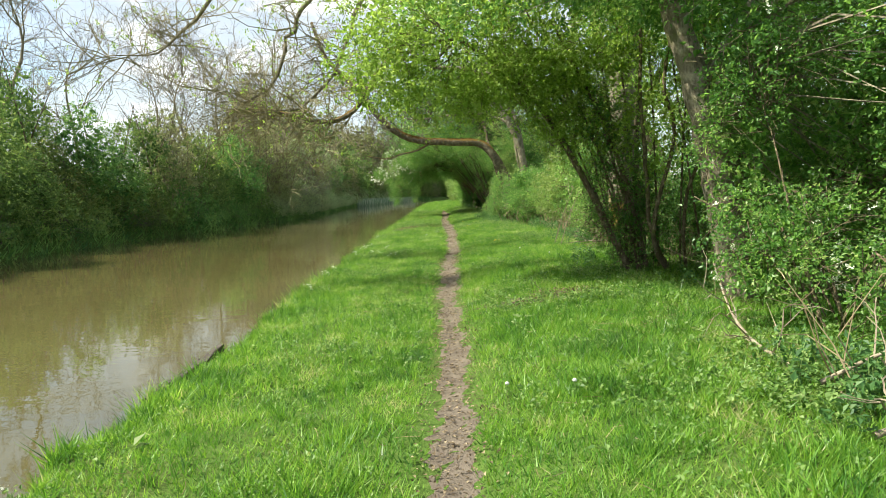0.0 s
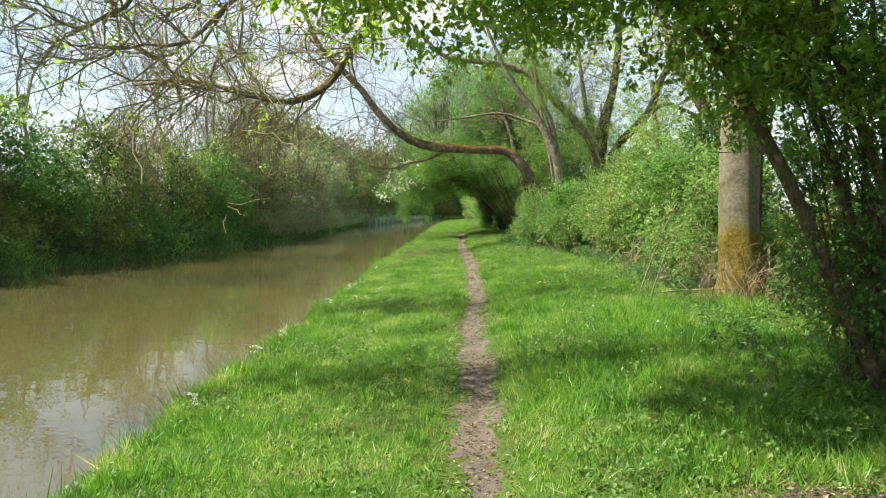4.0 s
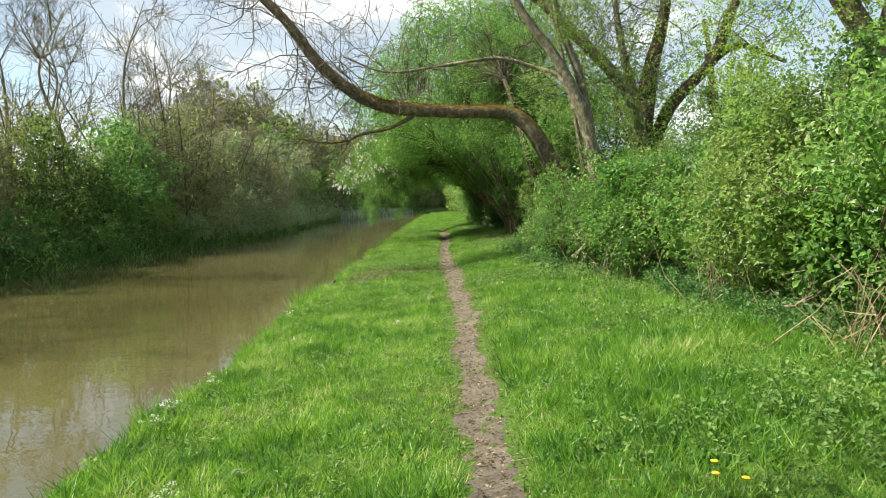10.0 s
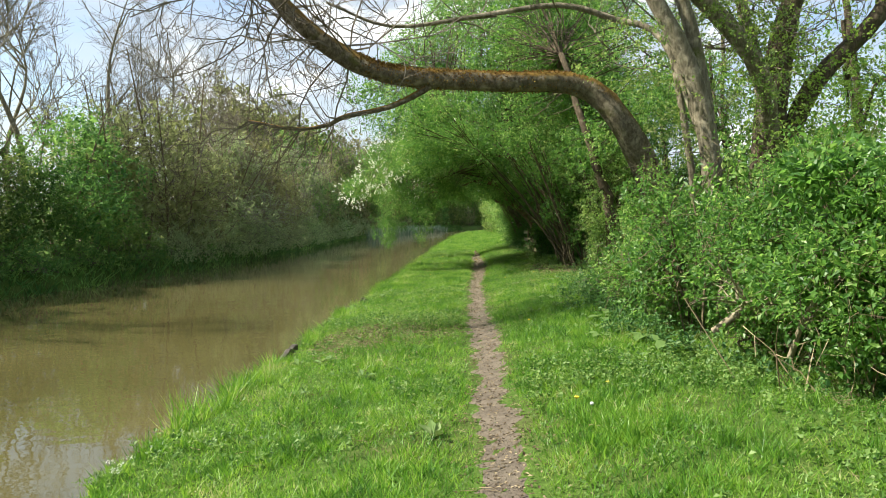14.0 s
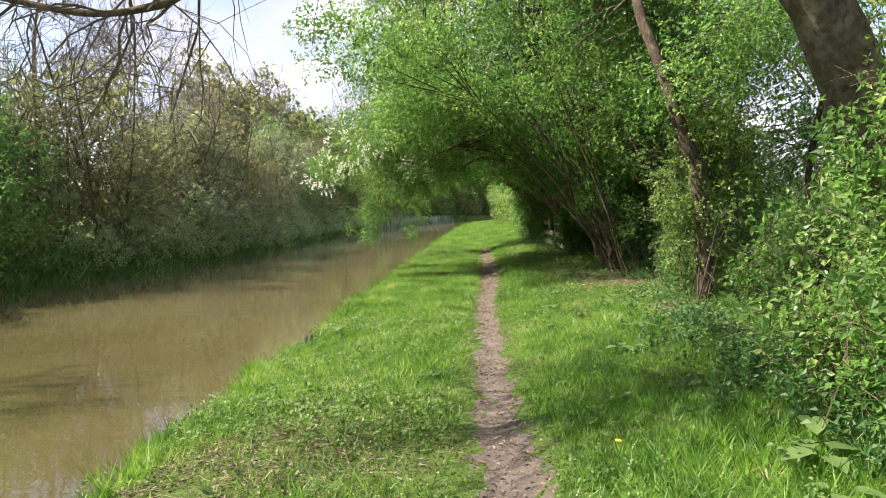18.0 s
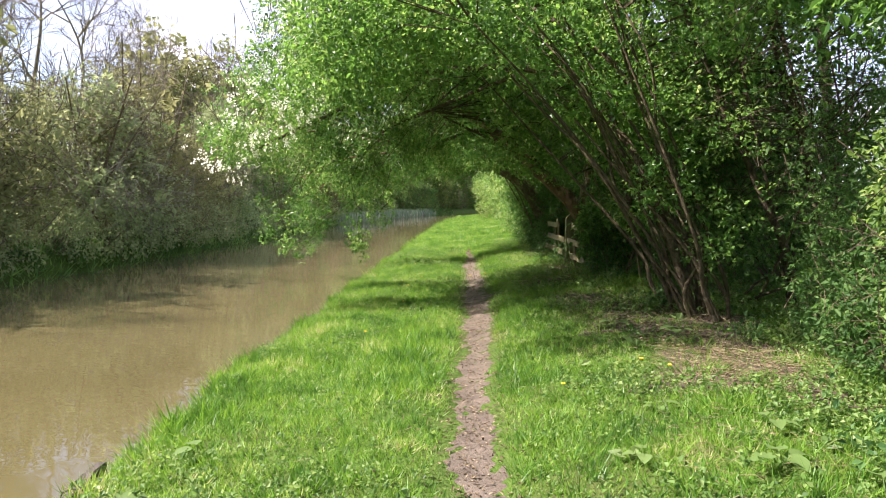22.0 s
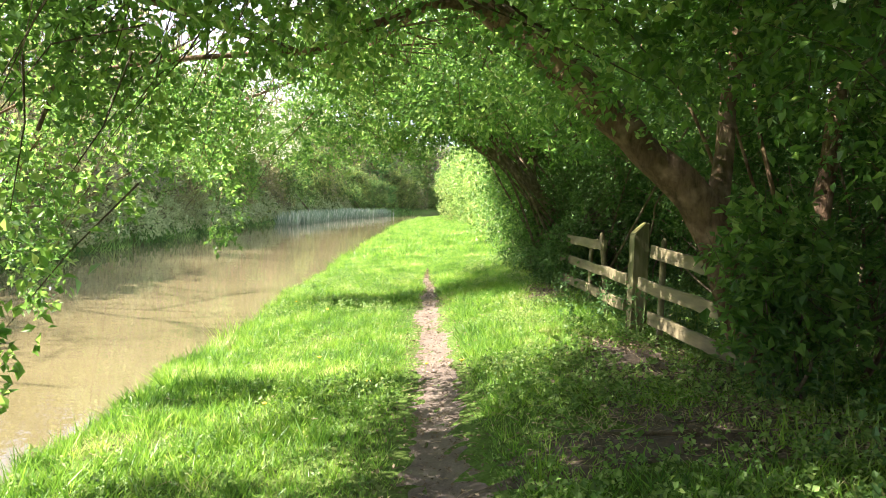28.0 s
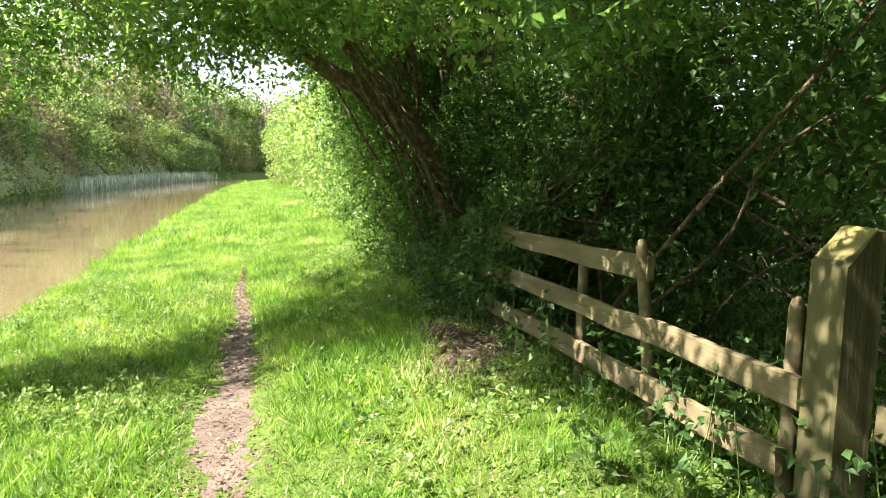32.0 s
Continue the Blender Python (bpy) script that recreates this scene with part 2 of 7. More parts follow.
def path_material():
    """Trodden pinkish-brown earth with crumbs and damp patches."""
    m, n, l, bsdf = nodes_of("trodden_earth")
    place = world_place(n)
    mid, fine = noise_node(n, l, place, 4.0, 5.0, 0.65), noise_node(n, l, place, 70.0, 6.0, 0.75)
    a = ramp(n, [(0.3, (0.090, 0.070, 0.053)), (0.7, (0.228, 0.190, 0.147))])
    l.new(fine, a.inputs["Fac"])
    b = ramp(n, [(0.35, (0.100, 0.078, 0.060)), (0.65, (0.250, 0.208, 0.160))])
    l.new(mid, b.inputs["Fac"])
    l.new(mix_colour(n, l, 0.5, a.outputs["Color"], b.outputs["Color"]), bsdf.inputs["Base Color"])
    bsdf.inputs["Roughness"].default_value = 0.95
    bsdf.inputs["Specular IOR Level"].default_value = 0.2
    bump(n, l, bsdf, fine, 0.9, 0.025)
    return m


def water_material():
    """Silty brown canal water: opaque within a hand's breadth, glossy, faintly rippled; sky glare past y 34 is painted
    into its colour.
    """
    m, n, l, bsdf = nodes_of("silty_water")
    place = world_place(n)
    silt = noise_node(n, l, place, 0.25, 3.0)
    r = ramp(n, [(0.3, (0.070, 0.061, 0.023)), (0.7, (0.100, 0.087, 0.035))])
    l.new(silt, r.inputs["Fac"])
    # Base colour grows paler along y, standing in for glare on the water.
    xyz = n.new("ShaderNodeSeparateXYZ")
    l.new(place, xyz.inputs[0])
    glare_lift = curve_of(n, l, xyz.outputs[1], 34.0, 56.0)
    l.new(mix_colour(n, l, glare_lift, r.outputs["Color"], mix_colour(n, l, silt, (0.118, 0.101, 0.050), (0.165, 0.143, 0.075))), bsdf.inputs["Base Color"])
    bsdf.inputs["Roughness"].default_value, bsdf.inputs["IOR"].default_value = 0.022, 1.45
    mp = n.new("ShaderNodeMapping")
    mp.inputs["Scale"].default_value = (0.9, 1.2, 1.0)
    l.new(place, mp.inputs["Vector"])
    swell, ripple = noise_node(n, l, mp.outputs["Vector"], 0.9, 3.0, 0.55), noise_node(n, l, mp.outputs["Vector"], 5.0, 2.0, 0.5)
    bump(n, l, bsdf, mix_colour(n, l, 0.2, swell, ripple), 0.064, 0.10)
    return m


BARE_EARTH = plain_material("bare_littered_earth", (0.032, 0.024, 0.014), (0.110, 0.084, 0.050), 26.0, 0.95, 0.9)
GROUND, EARTH, WATER = ground_material(), path_material(), water_material()
GRASS = leaf_material("grass_blades", [(0.0, (0.034, 0.100, 0.016)), (0.3, (0.072, 0.185, 0.023)), (0.6, (0.137, 0.275, 0.036)), (0.9, (0.215, 0.345, 0.060)), (1.0, (0.37, 0.37, 0.17))], 0.40, 0.4, 0.85, 1.3, 0.0, 1.9, 0.3, 0.6)
HERB = leaf_material("herb_leaves", [(0.0, (0.055, 0.12, 0.026)), (0.5, (0.115, 0.215, 0.046)), (1.0, (0.220, 0.31, 0.095))], 0.38, 0.5, 0.3, 1.2)
LEAF_LIME = leaf_material("young_maple_leaves", [(0.0, (0.095, 0.175, 0.028)), (0.5, (0.165, 0.265, 0.045)), (0.9, (0.26, 0.36, 0.085)), (1.0, (0.34, 0.42, 0.14))], 0.5, 0.42, 0.5, 0.9, 0.0, 2.0, 0.35, 0.75)
LEAF_HAW = leaf_material("hawthorn_leaves", [(0.0, (0.042, 0.110, 0.026)), (0.5, (0.084, 0.190, 0.038)), (0.85, (0.165, 0.290, 0.066)), (1.0, (0.29, 0.38, 0.13))], 0.48, 0.40, 0.6, 0.8, 0.0, 2.15, 0.4, 0.75)
# Darker greens; in copse and undergrowth their colour carries the canopy's shade.
LEAF_DARK = leaf_material("shade_toned_leaves", [(0.0, (0.034, 0.090, 0.024)), (0.6, (0.074, 0.162, 0.040)), (1.0, (0.130, 0.235, 0.062))], 0.44, 0.6, 0.5, 0.9, 0.0, 1.8, 0.25, 0.75)
LEAF_HEDGE = leaf_material("hedge_leaves", [(0.0, (0.066, 0.13, 0.032)), (0.5, (0.128, 0.225, 0.050)), (0.9, (0.22, 0.32, 0.084)), (1.0, (0.30, 0.35, 0.14))], 0.44, 0.4, 0.55, 0.8, 0.4, 2.0, 0.4, 0.75)
LEAF_FAR = leaf_material("far_bank_leaves", [(0.0, (0.036, 0.085, 0.022)), (0.5, (0.085, 0.160, 0.040)), (1.0, (0.20, 0.29, 0.080))], 0.44, 0.6, 1.0, 0.55, 0.6, 2.1, 0.3, 0.5)
# Grey-green, lightened so that distant haze sits in the leaf colour.
LEAF_GREY = leaf_material("hazy_grey_leaves", [(0.0, (0.145, 0.190, 0.095)), (0.5, (0.225, 0.285, 0.135)), (1.0, (0.30, 0.36, 0.180))], 0.48, 0.8, 0.5, 0.5, 0.4, 2.1, 0.15, 0.7)
LEAF_OLIVE = leaf_material("olive_budding_leaves", [(0.0, (0.115, 0.132, 0.055)), (0.5, (0.165, 0.185, 0.080)), (1.0, (0.23, 0.245, 0.115))], 0.45, 0.8, 0.4, 0.4, 0.4, 2.1, 0.15, 0.7)
LEAF_NETTLE = leaf_material("nettle_leaves", [(0.0, (0.035, 0.095, 0.028)), (0.6, (0.070, 0.16, 0.042)), (1.0, (0.120, 0.22, 0.070))], 0.35, 0.5, 0.3, 1.2)
LEAF_DOCK = leaf_material("dock_leaves", [(0.0, (0.08, 0.15, 0.035)), (0.6, (0.13, 0.21, 0.06)), (1.0, (0.20, 0.26, 0.10))], 0.3, 0.55)
IVY = leaf_material("ivy_leaves", [(0.0, (0.040, 0.100, 0.026)), (0.6, (0.080, 0.170, 0.044)), (1.0, (0.135, 0.235, 0.075))], 0.34, 0.5, 0.25, 0.9, 0.0, 1.6, 0.2)
BLOSSOM = leaf_material("white_blossom", [(0.0, (0.62, 0.62, 0.50)), (1.0, (0.82, 0.82, 0.74))], 0.35)
REED = leaf_material("reed_blades", [(0.0, (0.11, 0.18, 0.10)), (0.7, (0.23, 0.31, 0.20)), (1.0, (0.46, 0.48, 0.37))], 0.35)
STRAW = leaf_material("dry_straw", [(0.0, (0.15, 0.11, 0.06)), (1.0, (0.38, 0.31, 0.19))], 0.15, 0.8)
LITTER = leaf_material("leaf_litter", [(0.0, (0.055, 0.039, 0.022)), (0.65, (0.145, 0.108, 0.062)), (1.0, (0.34, 0.275, 0.175))], 0.1, 0.8)
BARK_ASH = bark_material("ash_bark", (0.10, 0.085, 0.055), (0.27, 0.235, 0.165), (0.11, 0.12, 0.035), 0.25)
BARK_FOOT = mossy_foot_bark("ash_bark_with_mossy_foot", 1.2)
BARK_MOSSY = bark_material("mossy_bark", (0.06, 0.048, 0.03), (0.20, 0.165, 0.11), (0.10, 0.095, 0.03), 0.3, 0.33)
BARK_BROWN = bark_material("brown_bark", (0.038, 0.030, 0.021), (0.125, 0.094, 0.060), (0.08, 0.085, 0.028), 0.3)
BARK_OLD = bark_material("old_hawthorn_bark", (0.060, 0.040, 0.024), (0.235, 0.155, 0.088), (0.09, 0.085, 0.028), 0.18, 0.0, 7.0)
BARK_STEM = bark_material("shrub_stem_bark", (0.07, 0.055, 0.035), (0.21, 0.165, 0.10), (0.10, 0.11, 0.03), 0.3, 0.0, 16.0)
BARK_COPPICE = bark_material("olive_coppice_bark", (0.040, 0.032, 0.018), (0.125, 0.100, 0.055), (0.075, 0.085, 0.025), 0.35, 0.0, 16.0)
# Yellow-tan carries these twigs' glow in the sun as base colour.
TWIG_BUD = plain_material("sunlit_yellow_twigs", (0.13, 0.11, 0.05), (0.27, 0.235, 0.12), 4.0, 0.9, 0.0)
TWIG_PALE = plain_material("pale_grey_twigs", (0.18, 0.17, 0.125), (0.33, 0.31, 0.235), 3.0, 0.9, 0.0)
TWIG = plain_material("grey_brown_twigs", (0.09, 0.072, 0.048), (0.18, 0.15, 0.11), 3.0, 0.9, 0.0)
DEADWOOD = plain_material("bleached_dead_wood", (0.15, 0.115, 0.075), (0.34, 0.285, 0.20), 14.0, 0.9, 0.5)
MOSS = plain_material("moss", (0.10, 0.11, 0.015), (0.26, 0.19, 0.04), 25.0, 1.0, 0.8)
MOSS_FUR = leaf_material("shaggy_moss", [(0.0, (0.075, 0.045, 0.012)), (0.6, (0.17, 0.10, 0.025)), (1.0, (0.27, 0.20, 0.05))], 0.2, 0.9, 0.3, 3.0)
FENCE_WOOD = plain_material("weathered_fence_wood", (0.085, 0.076, 0.036), (0.205, 0.176, 0.09), 16.0, 0.85, 0.35, (1, 0.12, 1))
POST_WOOD = plain_material("algae_grey_post_wood", (0.070, 0.070, 0.026), (0.150, 0.145, 0.062), 14.0, 0.85, 0.5, (1, 1, 0.1))
POST_CAP = plain_material("lichen_on_post", (0.13, 0.13, 0.045), (0.33, 0.30, 0.10), 20.0, 0.9, 0.5)
TIMBER_WET = plain_material("wet_dark_timber", (0.03, 0.022, 0.015), (0.09, 0.07, 0.05), 12.0, 0.6, 0.5)
YELLOW = plain_material("dandelion_yellow", (0.70, 0.48, 0.02), (0.85, 0.62, 0.03), 60.0, 0.7, 0.0)
CLOCK_WHITE = plain_material("seed_head_white", (0.42, 0.43, 0.38), (0.60, 0.60, 0.56), 80.0, 0.9, 0.0)
GREEN_STALK = plain_material("green_stalk", (0.10, 0.17, 0.04), (0.18, 0.26, 0.07), 20.0, 0.7, 0.0)


# ---- mesh tools ----
class Geo:
    """Vertices and faces gathered from many pieces, for one mesh."""

    def __init__(self):
        self.verts, self.tris, self.quads, self.count = [], [], [], 0

    def add(self, verts, tris=None, quads=None):
        verts = np.asarray(verts, float).reshape(-1, 3)
        if tris is not None and len(tris):
            self.tris.append(np.asarray(tris, int) + self.count)
        if quads is not None and len(quads):
            self.quads.append(np.asarray(quads, int) + self.count)
        self.verts.append(verts)
        self.count += len(verts)

    def mesh(self, name, material, smooth=False, origin=(0, 0, 0)):
        me = bpy.data.meshes.new(name)
        v = np.concatenate(self.verts) - np.asarray(origin, float) if self.verts else np.zeros((0, 3))
        t = np.concatenate(self.tris) if self.tris else np.zeros((0, 3), int)
        q = np.concatenate(self.quads) if self.quads else np.zeros((0, 4), int)
        me.vertices.add(len(v))
        me.vertices.foreach_set("co", v.ravel())
        me.loops.add(t.size + q.size)
        me.loops.foreach_set("vertex_index", np.concatenate([t.ravel(), q.ravel()]).astype(np.int32))
        me.polygons.add(len(t) + len(q))
        starts = np.concatenate([np.arange(len(t)) * 3, t.size + np.arange(len(q)) * 4]).astype(np.int32)
        me.polygons.foreach_set("loop_start", starts)
        me.polygons.foreach_set("use_smooth", np.full(len(t) + len(q), smooth))
        me.update(calc_edges=True)
        me.materials.append(material)
        return me


def thing(name, place, label, category, group="", kind=""):
    """An Empty at the thing's base that holds its parts."""
    ob = new(name)
    ob.location = place
    ob.empty_display_size = 0.1
    return tagged(ob, label, category, group, kind)


def part(name, geo, material, parent, label="", smooth=False, kind=""):
    """One mesh under a thing that stands upright, unturned; the mesh was built in world metres."""
    base = parent.location if parent.parent is None else parent.parent.location + parent.location
    ob = new(name, geo.mesh(name, material, smooth, base))
    ob.parent = parent
    return tagged(ob, label, kind=kind)


def single(name, geo, material, label, category, group="", kind="", smooth=False, origin=(0, 0, 0)):
    ob = new(name, geo.mesh(name, material, smooth, origin))
    ob.location = origin
    return tagged(ob, label, category, group, kind)


def unit(v):
    return v / np.maximum(np.linalg.norm(v, axis=-1, keepdims=True), 1e-9)


def wave_noise(p, scale, seed):
    """Smooth noise in about -1..1 for many places at once."""
    r = np.random.RandomState(seed)
    f = np.zeros(len(p))
    for k in range(6):
        f += np.sin(p @ (r.normal(size=p.shape[1]) * scale) + r.uniform(0, 6.28)) / 6
    return f * 1.7


def smooth_line(points, steps=4):
    """A Catmull-Rom curve through the points."""
    p = np.asarray(points, float)
    q = np.vstack([2 * p[0] - p[1], p, 2 * p[-1] - p[-2]])
    out = []
    for i in range(1, len(q) - 2):
        for s in np.arange(steps) / steps:
            a, b, c, d = q[i - 1], q[i], q[i + 1], q[i + 2]
            out.append(0.5 * (2 * b + (c - a) * s + (2 * a - 5 * b + 4 * c - d) * s * s + (3 * b - a - 3 * c + d) * s ** 3))
    return np.array(out + [p[-1]])


def rough_line(points, amount, seed, steps=4):
    """The curve with the small kinks of grown wood."""
    line = smooth_line(points, steps)
    kink = np.random.RandomState(seed).normal(size=line.shape) * amount
    kink[0] = kink[-1] = 0
    return line + kink


def tube(geo, points, radii, sides=8, lumps=0.0, seed=0):
    """A round limb along a line, closed at its end."""
    p = np.asarray(points, float)
    n = len(p)
    radii = np.interp(np.linspace(0, 1, n), np.linspace(0, 1, len(radii)), radii)
    d = unit(np.gradient(p, axis=0))
    ref = np.array([0.0, 1.0, 0.0]) if abs(d[:, 1]).max() < 0.9 else np.array([1.0, 0.0, 0.0]) if abs(d[:, 0]).max() < 0.9 else np.array([0.3, 0.2, 0.93])
    u = unit(np.cross(d, ref))
    w = np.cross(d, u)
    a = np.arange(sides) * 2 * np.pi / sides
    r = radii[:, None] * np.ones(sides)
    if lumps:
        rs = np.random.RandomState(seed)
        k = np.arange(n)[:, None]
        r = r * (1 + lumps * (np.sin(2 * a + k * 0.7 + rs.uniform(0, 6)) * 0.5 + np.sin(3 * a - k * 0.4 + rs.uniform(0, 6)) * 0.4 + rs.uniform(-0.5, 0.5, (n, sides))))
    ring = p[:, None] + r[..., None] * (np.cos(a)[None, :, None] * u[:, None] + np.sin(a)[None, :, None] * w[:, None])
    i, j = np.meshgrid(np.arange(n - 1), np.arange(sides), indexing="ij")
    k = (j + 1) % sides
    quads = np.stack([i * sides + j, i * sides + k, (i + 1) * sides + k, (i + 1) * sides + j], -1).reshape(-1, 4)
    tip = n * sides
    tris = [((n - 1) * sides + s, (n - 1) * sides + (s + 1) % sides, tip) for s in range(sides)]
    geo.add(np.vstack([ring.reshape(-1, 3), p[-1:] + d[-1] * radii[-1] * 0.6]), tris, quads)


def twig_batch(geo, a, b, r0, r1, sag=0.0, seed=0):
    """Many thin three-sided twigs at once, each bent in the middle."""
    rs = np.random.RandomState(seed)
    n = len(a)
    if not n:
        return
    length = np.linalg.norm(b - a, axis=1, keepdims=True)
    mid = (a + b) / 2 + rs.normal(size=(n, 3)) * length * 0.07 + np.array([0, 0, sag]) * length
    d = unit(b - a)
    u = unit(np.cross(d, rs.normal(size=(n, 3))))
    w = np.cross(d, u)
    r0, r1 = np.broadcast_to(r0, n)[:, None], np.broadcast_to(r1, n)[:, None]
    v = []
    for c, r in ((a, r0), (mid, (r0 + r1) / 2), (b, r1)):
        for ang in (0, 2.094, 4.189):
            v.append(c + r * (math.cos(ang) * u + math.sin(ang) * w))
    v = np.stack(v, 1)
    base = (np.arange(n) * 9)[:, None, None]
    q = np.array([[s + 3 * h, (s + 1) % 3 + 3 * h, (s + 1) % 3 + 3 * h + 3, s + 3 * h + 3] for h in (0, 1) for s in range(3)])
    geo.add(v, None, (base + q[None]).reshape(-1, 4))


def leaves(geo, p, d, size, width=0.62, seed=0, flat=0.5):
    """Folded leaves: base, two sides, tip. d: the way each one points; flat: how far the blades turn up to the sky."""
    rs = np.random.RandomState(seed)
    n = len(p)
    d = unit(d)
    up = unit(rs.normal(size=(n, 3)) + np.array([0, 0, flat * 3.0]))
    side = unit(np.cross(d, up))
    nor = np.cross(side, d)
    s = (size * rs.uniform(0.65, 1.3, n))[:, None]
    w = s * width * 0.5
    v = np.stack([p, p + d * s * 0.45 + side * w + nor * w * 0.35, p + d * s - nor * s * 0.12, p + d * s * 0.45 - side * w + nor * w * 0.35], 1)
    i = np.arange(n) * 4
    geo.add(v, np.concatenate([np.stack([i, i + 1, i + 2], 1), np.stack([i, i + 2, i + 3], 1)]))


def sprigs(geo, p, d, leaf, per=6, seed=0, width=0.62, flat=0.5, reach=2.6):
    """Short shoots, each with several leaves along it."""
    rs = np.random.RandomState(seed)
    n = len(p)
    d = unit(d)
    along = rs.uniform(0, 1, (n, per, 1)) * leaf * reach
    q = p[:, None] + d[:, None] * along + rs.normal(size=(n, per, 3)) * leaf * 0.45
    e = d[:, None] * 0.6 + rs.normal(size=(n, per, 3)) * 0.75
    leaves(geo, q.reshape(-1, 3), e.reshape(-1, 3), leaf, width, seed + 1, flat)


def in_lobes(lobes, n, seed, gap=0.0, gap_scale=2.0, shell=0.5, keep=None, outer=1.0):
    """n places spread through the outer part of egg-shaped lobes (x, y, z, rx, ry, rz), with holes; and the ways out from the lobes."""
    rs = np.random.RandomState(seed)
    lobes = np.asarray(lobes, float)
    area = (lobes[:, 3] * lobes[:, 4] + lobes[:, 4] * lobes[:, 5] + lobes[:, 3] * lobes[:, 5]) ** 1.05
    out_p, out_d, have = [], [], 0
    for turn in range(14):
        m = int(n * 1.5) + 50
        k = rs.choice(len(lobes), m, p=area / area.sum())
        d = unit(rs.normal(size=(m, 3)))
        r = shell + (outer - shell) * rs.uniform(0, 1, m) ** 0.6
        r = r * (1 + 0.16 * wave_noise(d * 2.2 + k[:, None] * 3.1, 1.6, seed + 7))
        p = lobes[k, :3] + d * r[:, None] * lobes[k, 3:]
        ok = np.ones(m, bool)
        if gap:
            ok &= wave_noise(p, gap_scale, seed + 3) > gap * 2 - 1 + rs.uniform(-0.35, 0.35, m)
        if keep is not None:
            ok &= keep(p)
        out_p.append(p[ok])
        out_d.append(d[ok])
        have += ok.sum()
        if have >= n:
            break
    return np.concatenate(out_p)[:n], np.concatenate(out_d)[:n]


def grow(rs, start, way, length, r, depth, out, kids=4, up=0.05, wiggle=0.22, spread=0.8, segs=5):
    """A branch and, from it, smaller ones; appends (points, radius, end radius, depth)."""
    p, d = [np.asarray(start, float)], unit(np.asarray(way, float))
    for i in range(segs):
        d = unit(d + rs.normal(size=3) * wiggle + np.array([0, 0, up]))
        p.append(p[-1] + d * length / segs)
    out.append((np.array(p), r, r * (0.5 if depth else 0.35), depth))
    if depth:
        for k in range(kids):
            f = rs.uniform(0.2, 1.0)
            i = min(int(f * segs), segs - 1)
            at = p[i] + (p[i + 1] - p[i]) * (f * segs - i)
            side = unit(np.cross(p[i + 1] - p[i], rs.normal(size=3)))
            grow(rs, at, unit(p[i + 1] - p[i]) * 0.75 + side * spread, length * rs.uniform(0.42, 0.72), max(r * 0.55, 0.0025), depth - 1, out, kids, up, wiggle * 1.15, spread, max(3, segs - 1))


def limbs_into(geo, out, thick=None, fine=None):
    """Puts grown branches into one mesh, or the thin ones into another."""
    for p, r, r1, depth in out:
        g = geo if r > 0.012 or fine is None else fine
        tube(g, p, [r, r1], 7 if r > 0.05 else 5 if r > 0.02 else 3)


def tips(out, depth=0):
    p = np.concatenate([q[0][1:] for q in out if q[3] <= depth])
    d = np.concatenate([np.gradient(q[0], axis=0)[1:] for q in out if q[3] <= depth])
    return p, unit(d)


def lathe(geo, profile, place, sides=10):
    """A turned shape from (radius, height) pairs."""
    a = np.arange(sides) * 2 * np.pi / sides
    v = np.array([(place[0] + r * math.cos(t), place[1] + r * math.sin(t), place[2] + z) for r, z in profile for t in a])
    n = len(profile)
    q = [(i * sides + j, i * sides + (j + 1) % sides, (i + 1) * sides + (j + 1) % sides, (i + 1) * sides + j) for i in range(n - 1) for j in range(sides)]
    geo.add(v, None, q)


def beam(geo, a, b, width, height, seed=0, wear=0.004):
    """A sawn rail from a to b with worn, chamfered edges and slightly wandering faces."""
    rs = np.random.RandomState(seed)
    a, b = np.asarray(a, float), np.asarray(b, float)
    d = unit(b - a)
    side = unit(np.cross(d, np.array([0, 0, 1.0]) if abs(d[2]) < 0.9 else np.array([0, 1.0, 0])))
    up = np.cross(side, d)
    c = min(width, height) * 0.14
    w, h = width / 2, height / 2
    outline = [(-w + c, -h), (w - c, -h), (w, -h + c), (w, h - c), (w - c, h), (-w + c, h), (-w, h - c), (-w, -h + c)]
    n = 9
    v = []
    for i in range(n):
        s = i / (n - 1)
        m = a + (b - a) * s + up * rs.normal() * wear + side * rs.normal() * wear
        v += [m + side * (x + rs.normal() * wear * 0.4) + up * (y + rs.normal() * wear * 0.4) for x, y in outline]
    q = [(i * 8 + j, i * 8 + (j + 1) % 8, (i + 1) * 8 + (j + 1) % 8, (i + 1) * 8 + j) for i in range(n - 1) for j in range(8)]
    caps = [(0, j + 1, j) for j in range(1, 7)] + [((n - 1) * 8, (n - 1) * 8 + j, (n - 1) * 8 + j + 1) for j in range(1, 7)]
    geo.add(v, caps, q)


# ---- the plan: towpath verge, canal, far bank ----
WATER_Z = -0.42


def bend(y):
    """How far the canal and its banks have swung to the right at y."""
    y = np.asarray(y, float)
    far = np.clip(y - 80, 0, 120)
    return far ** 2 / 750 + np.clip(y - 105, 0, 95) ** 2 / 300 + np.clip(y - 200, 0, None) * 0.95


def far_shift(y):
    """How far the far bank is moved off its mean line to fit the waterline in the camera's view."""
    return np.interp(np.asarray(y, float), [0, 20, 30, 36, 45, 55, 65, 80, 95, 130], [-0.75, -0.7, -0.3, 0.4, 1.2, 1.5, 1.2, 0.4, 0.3, 0.3])


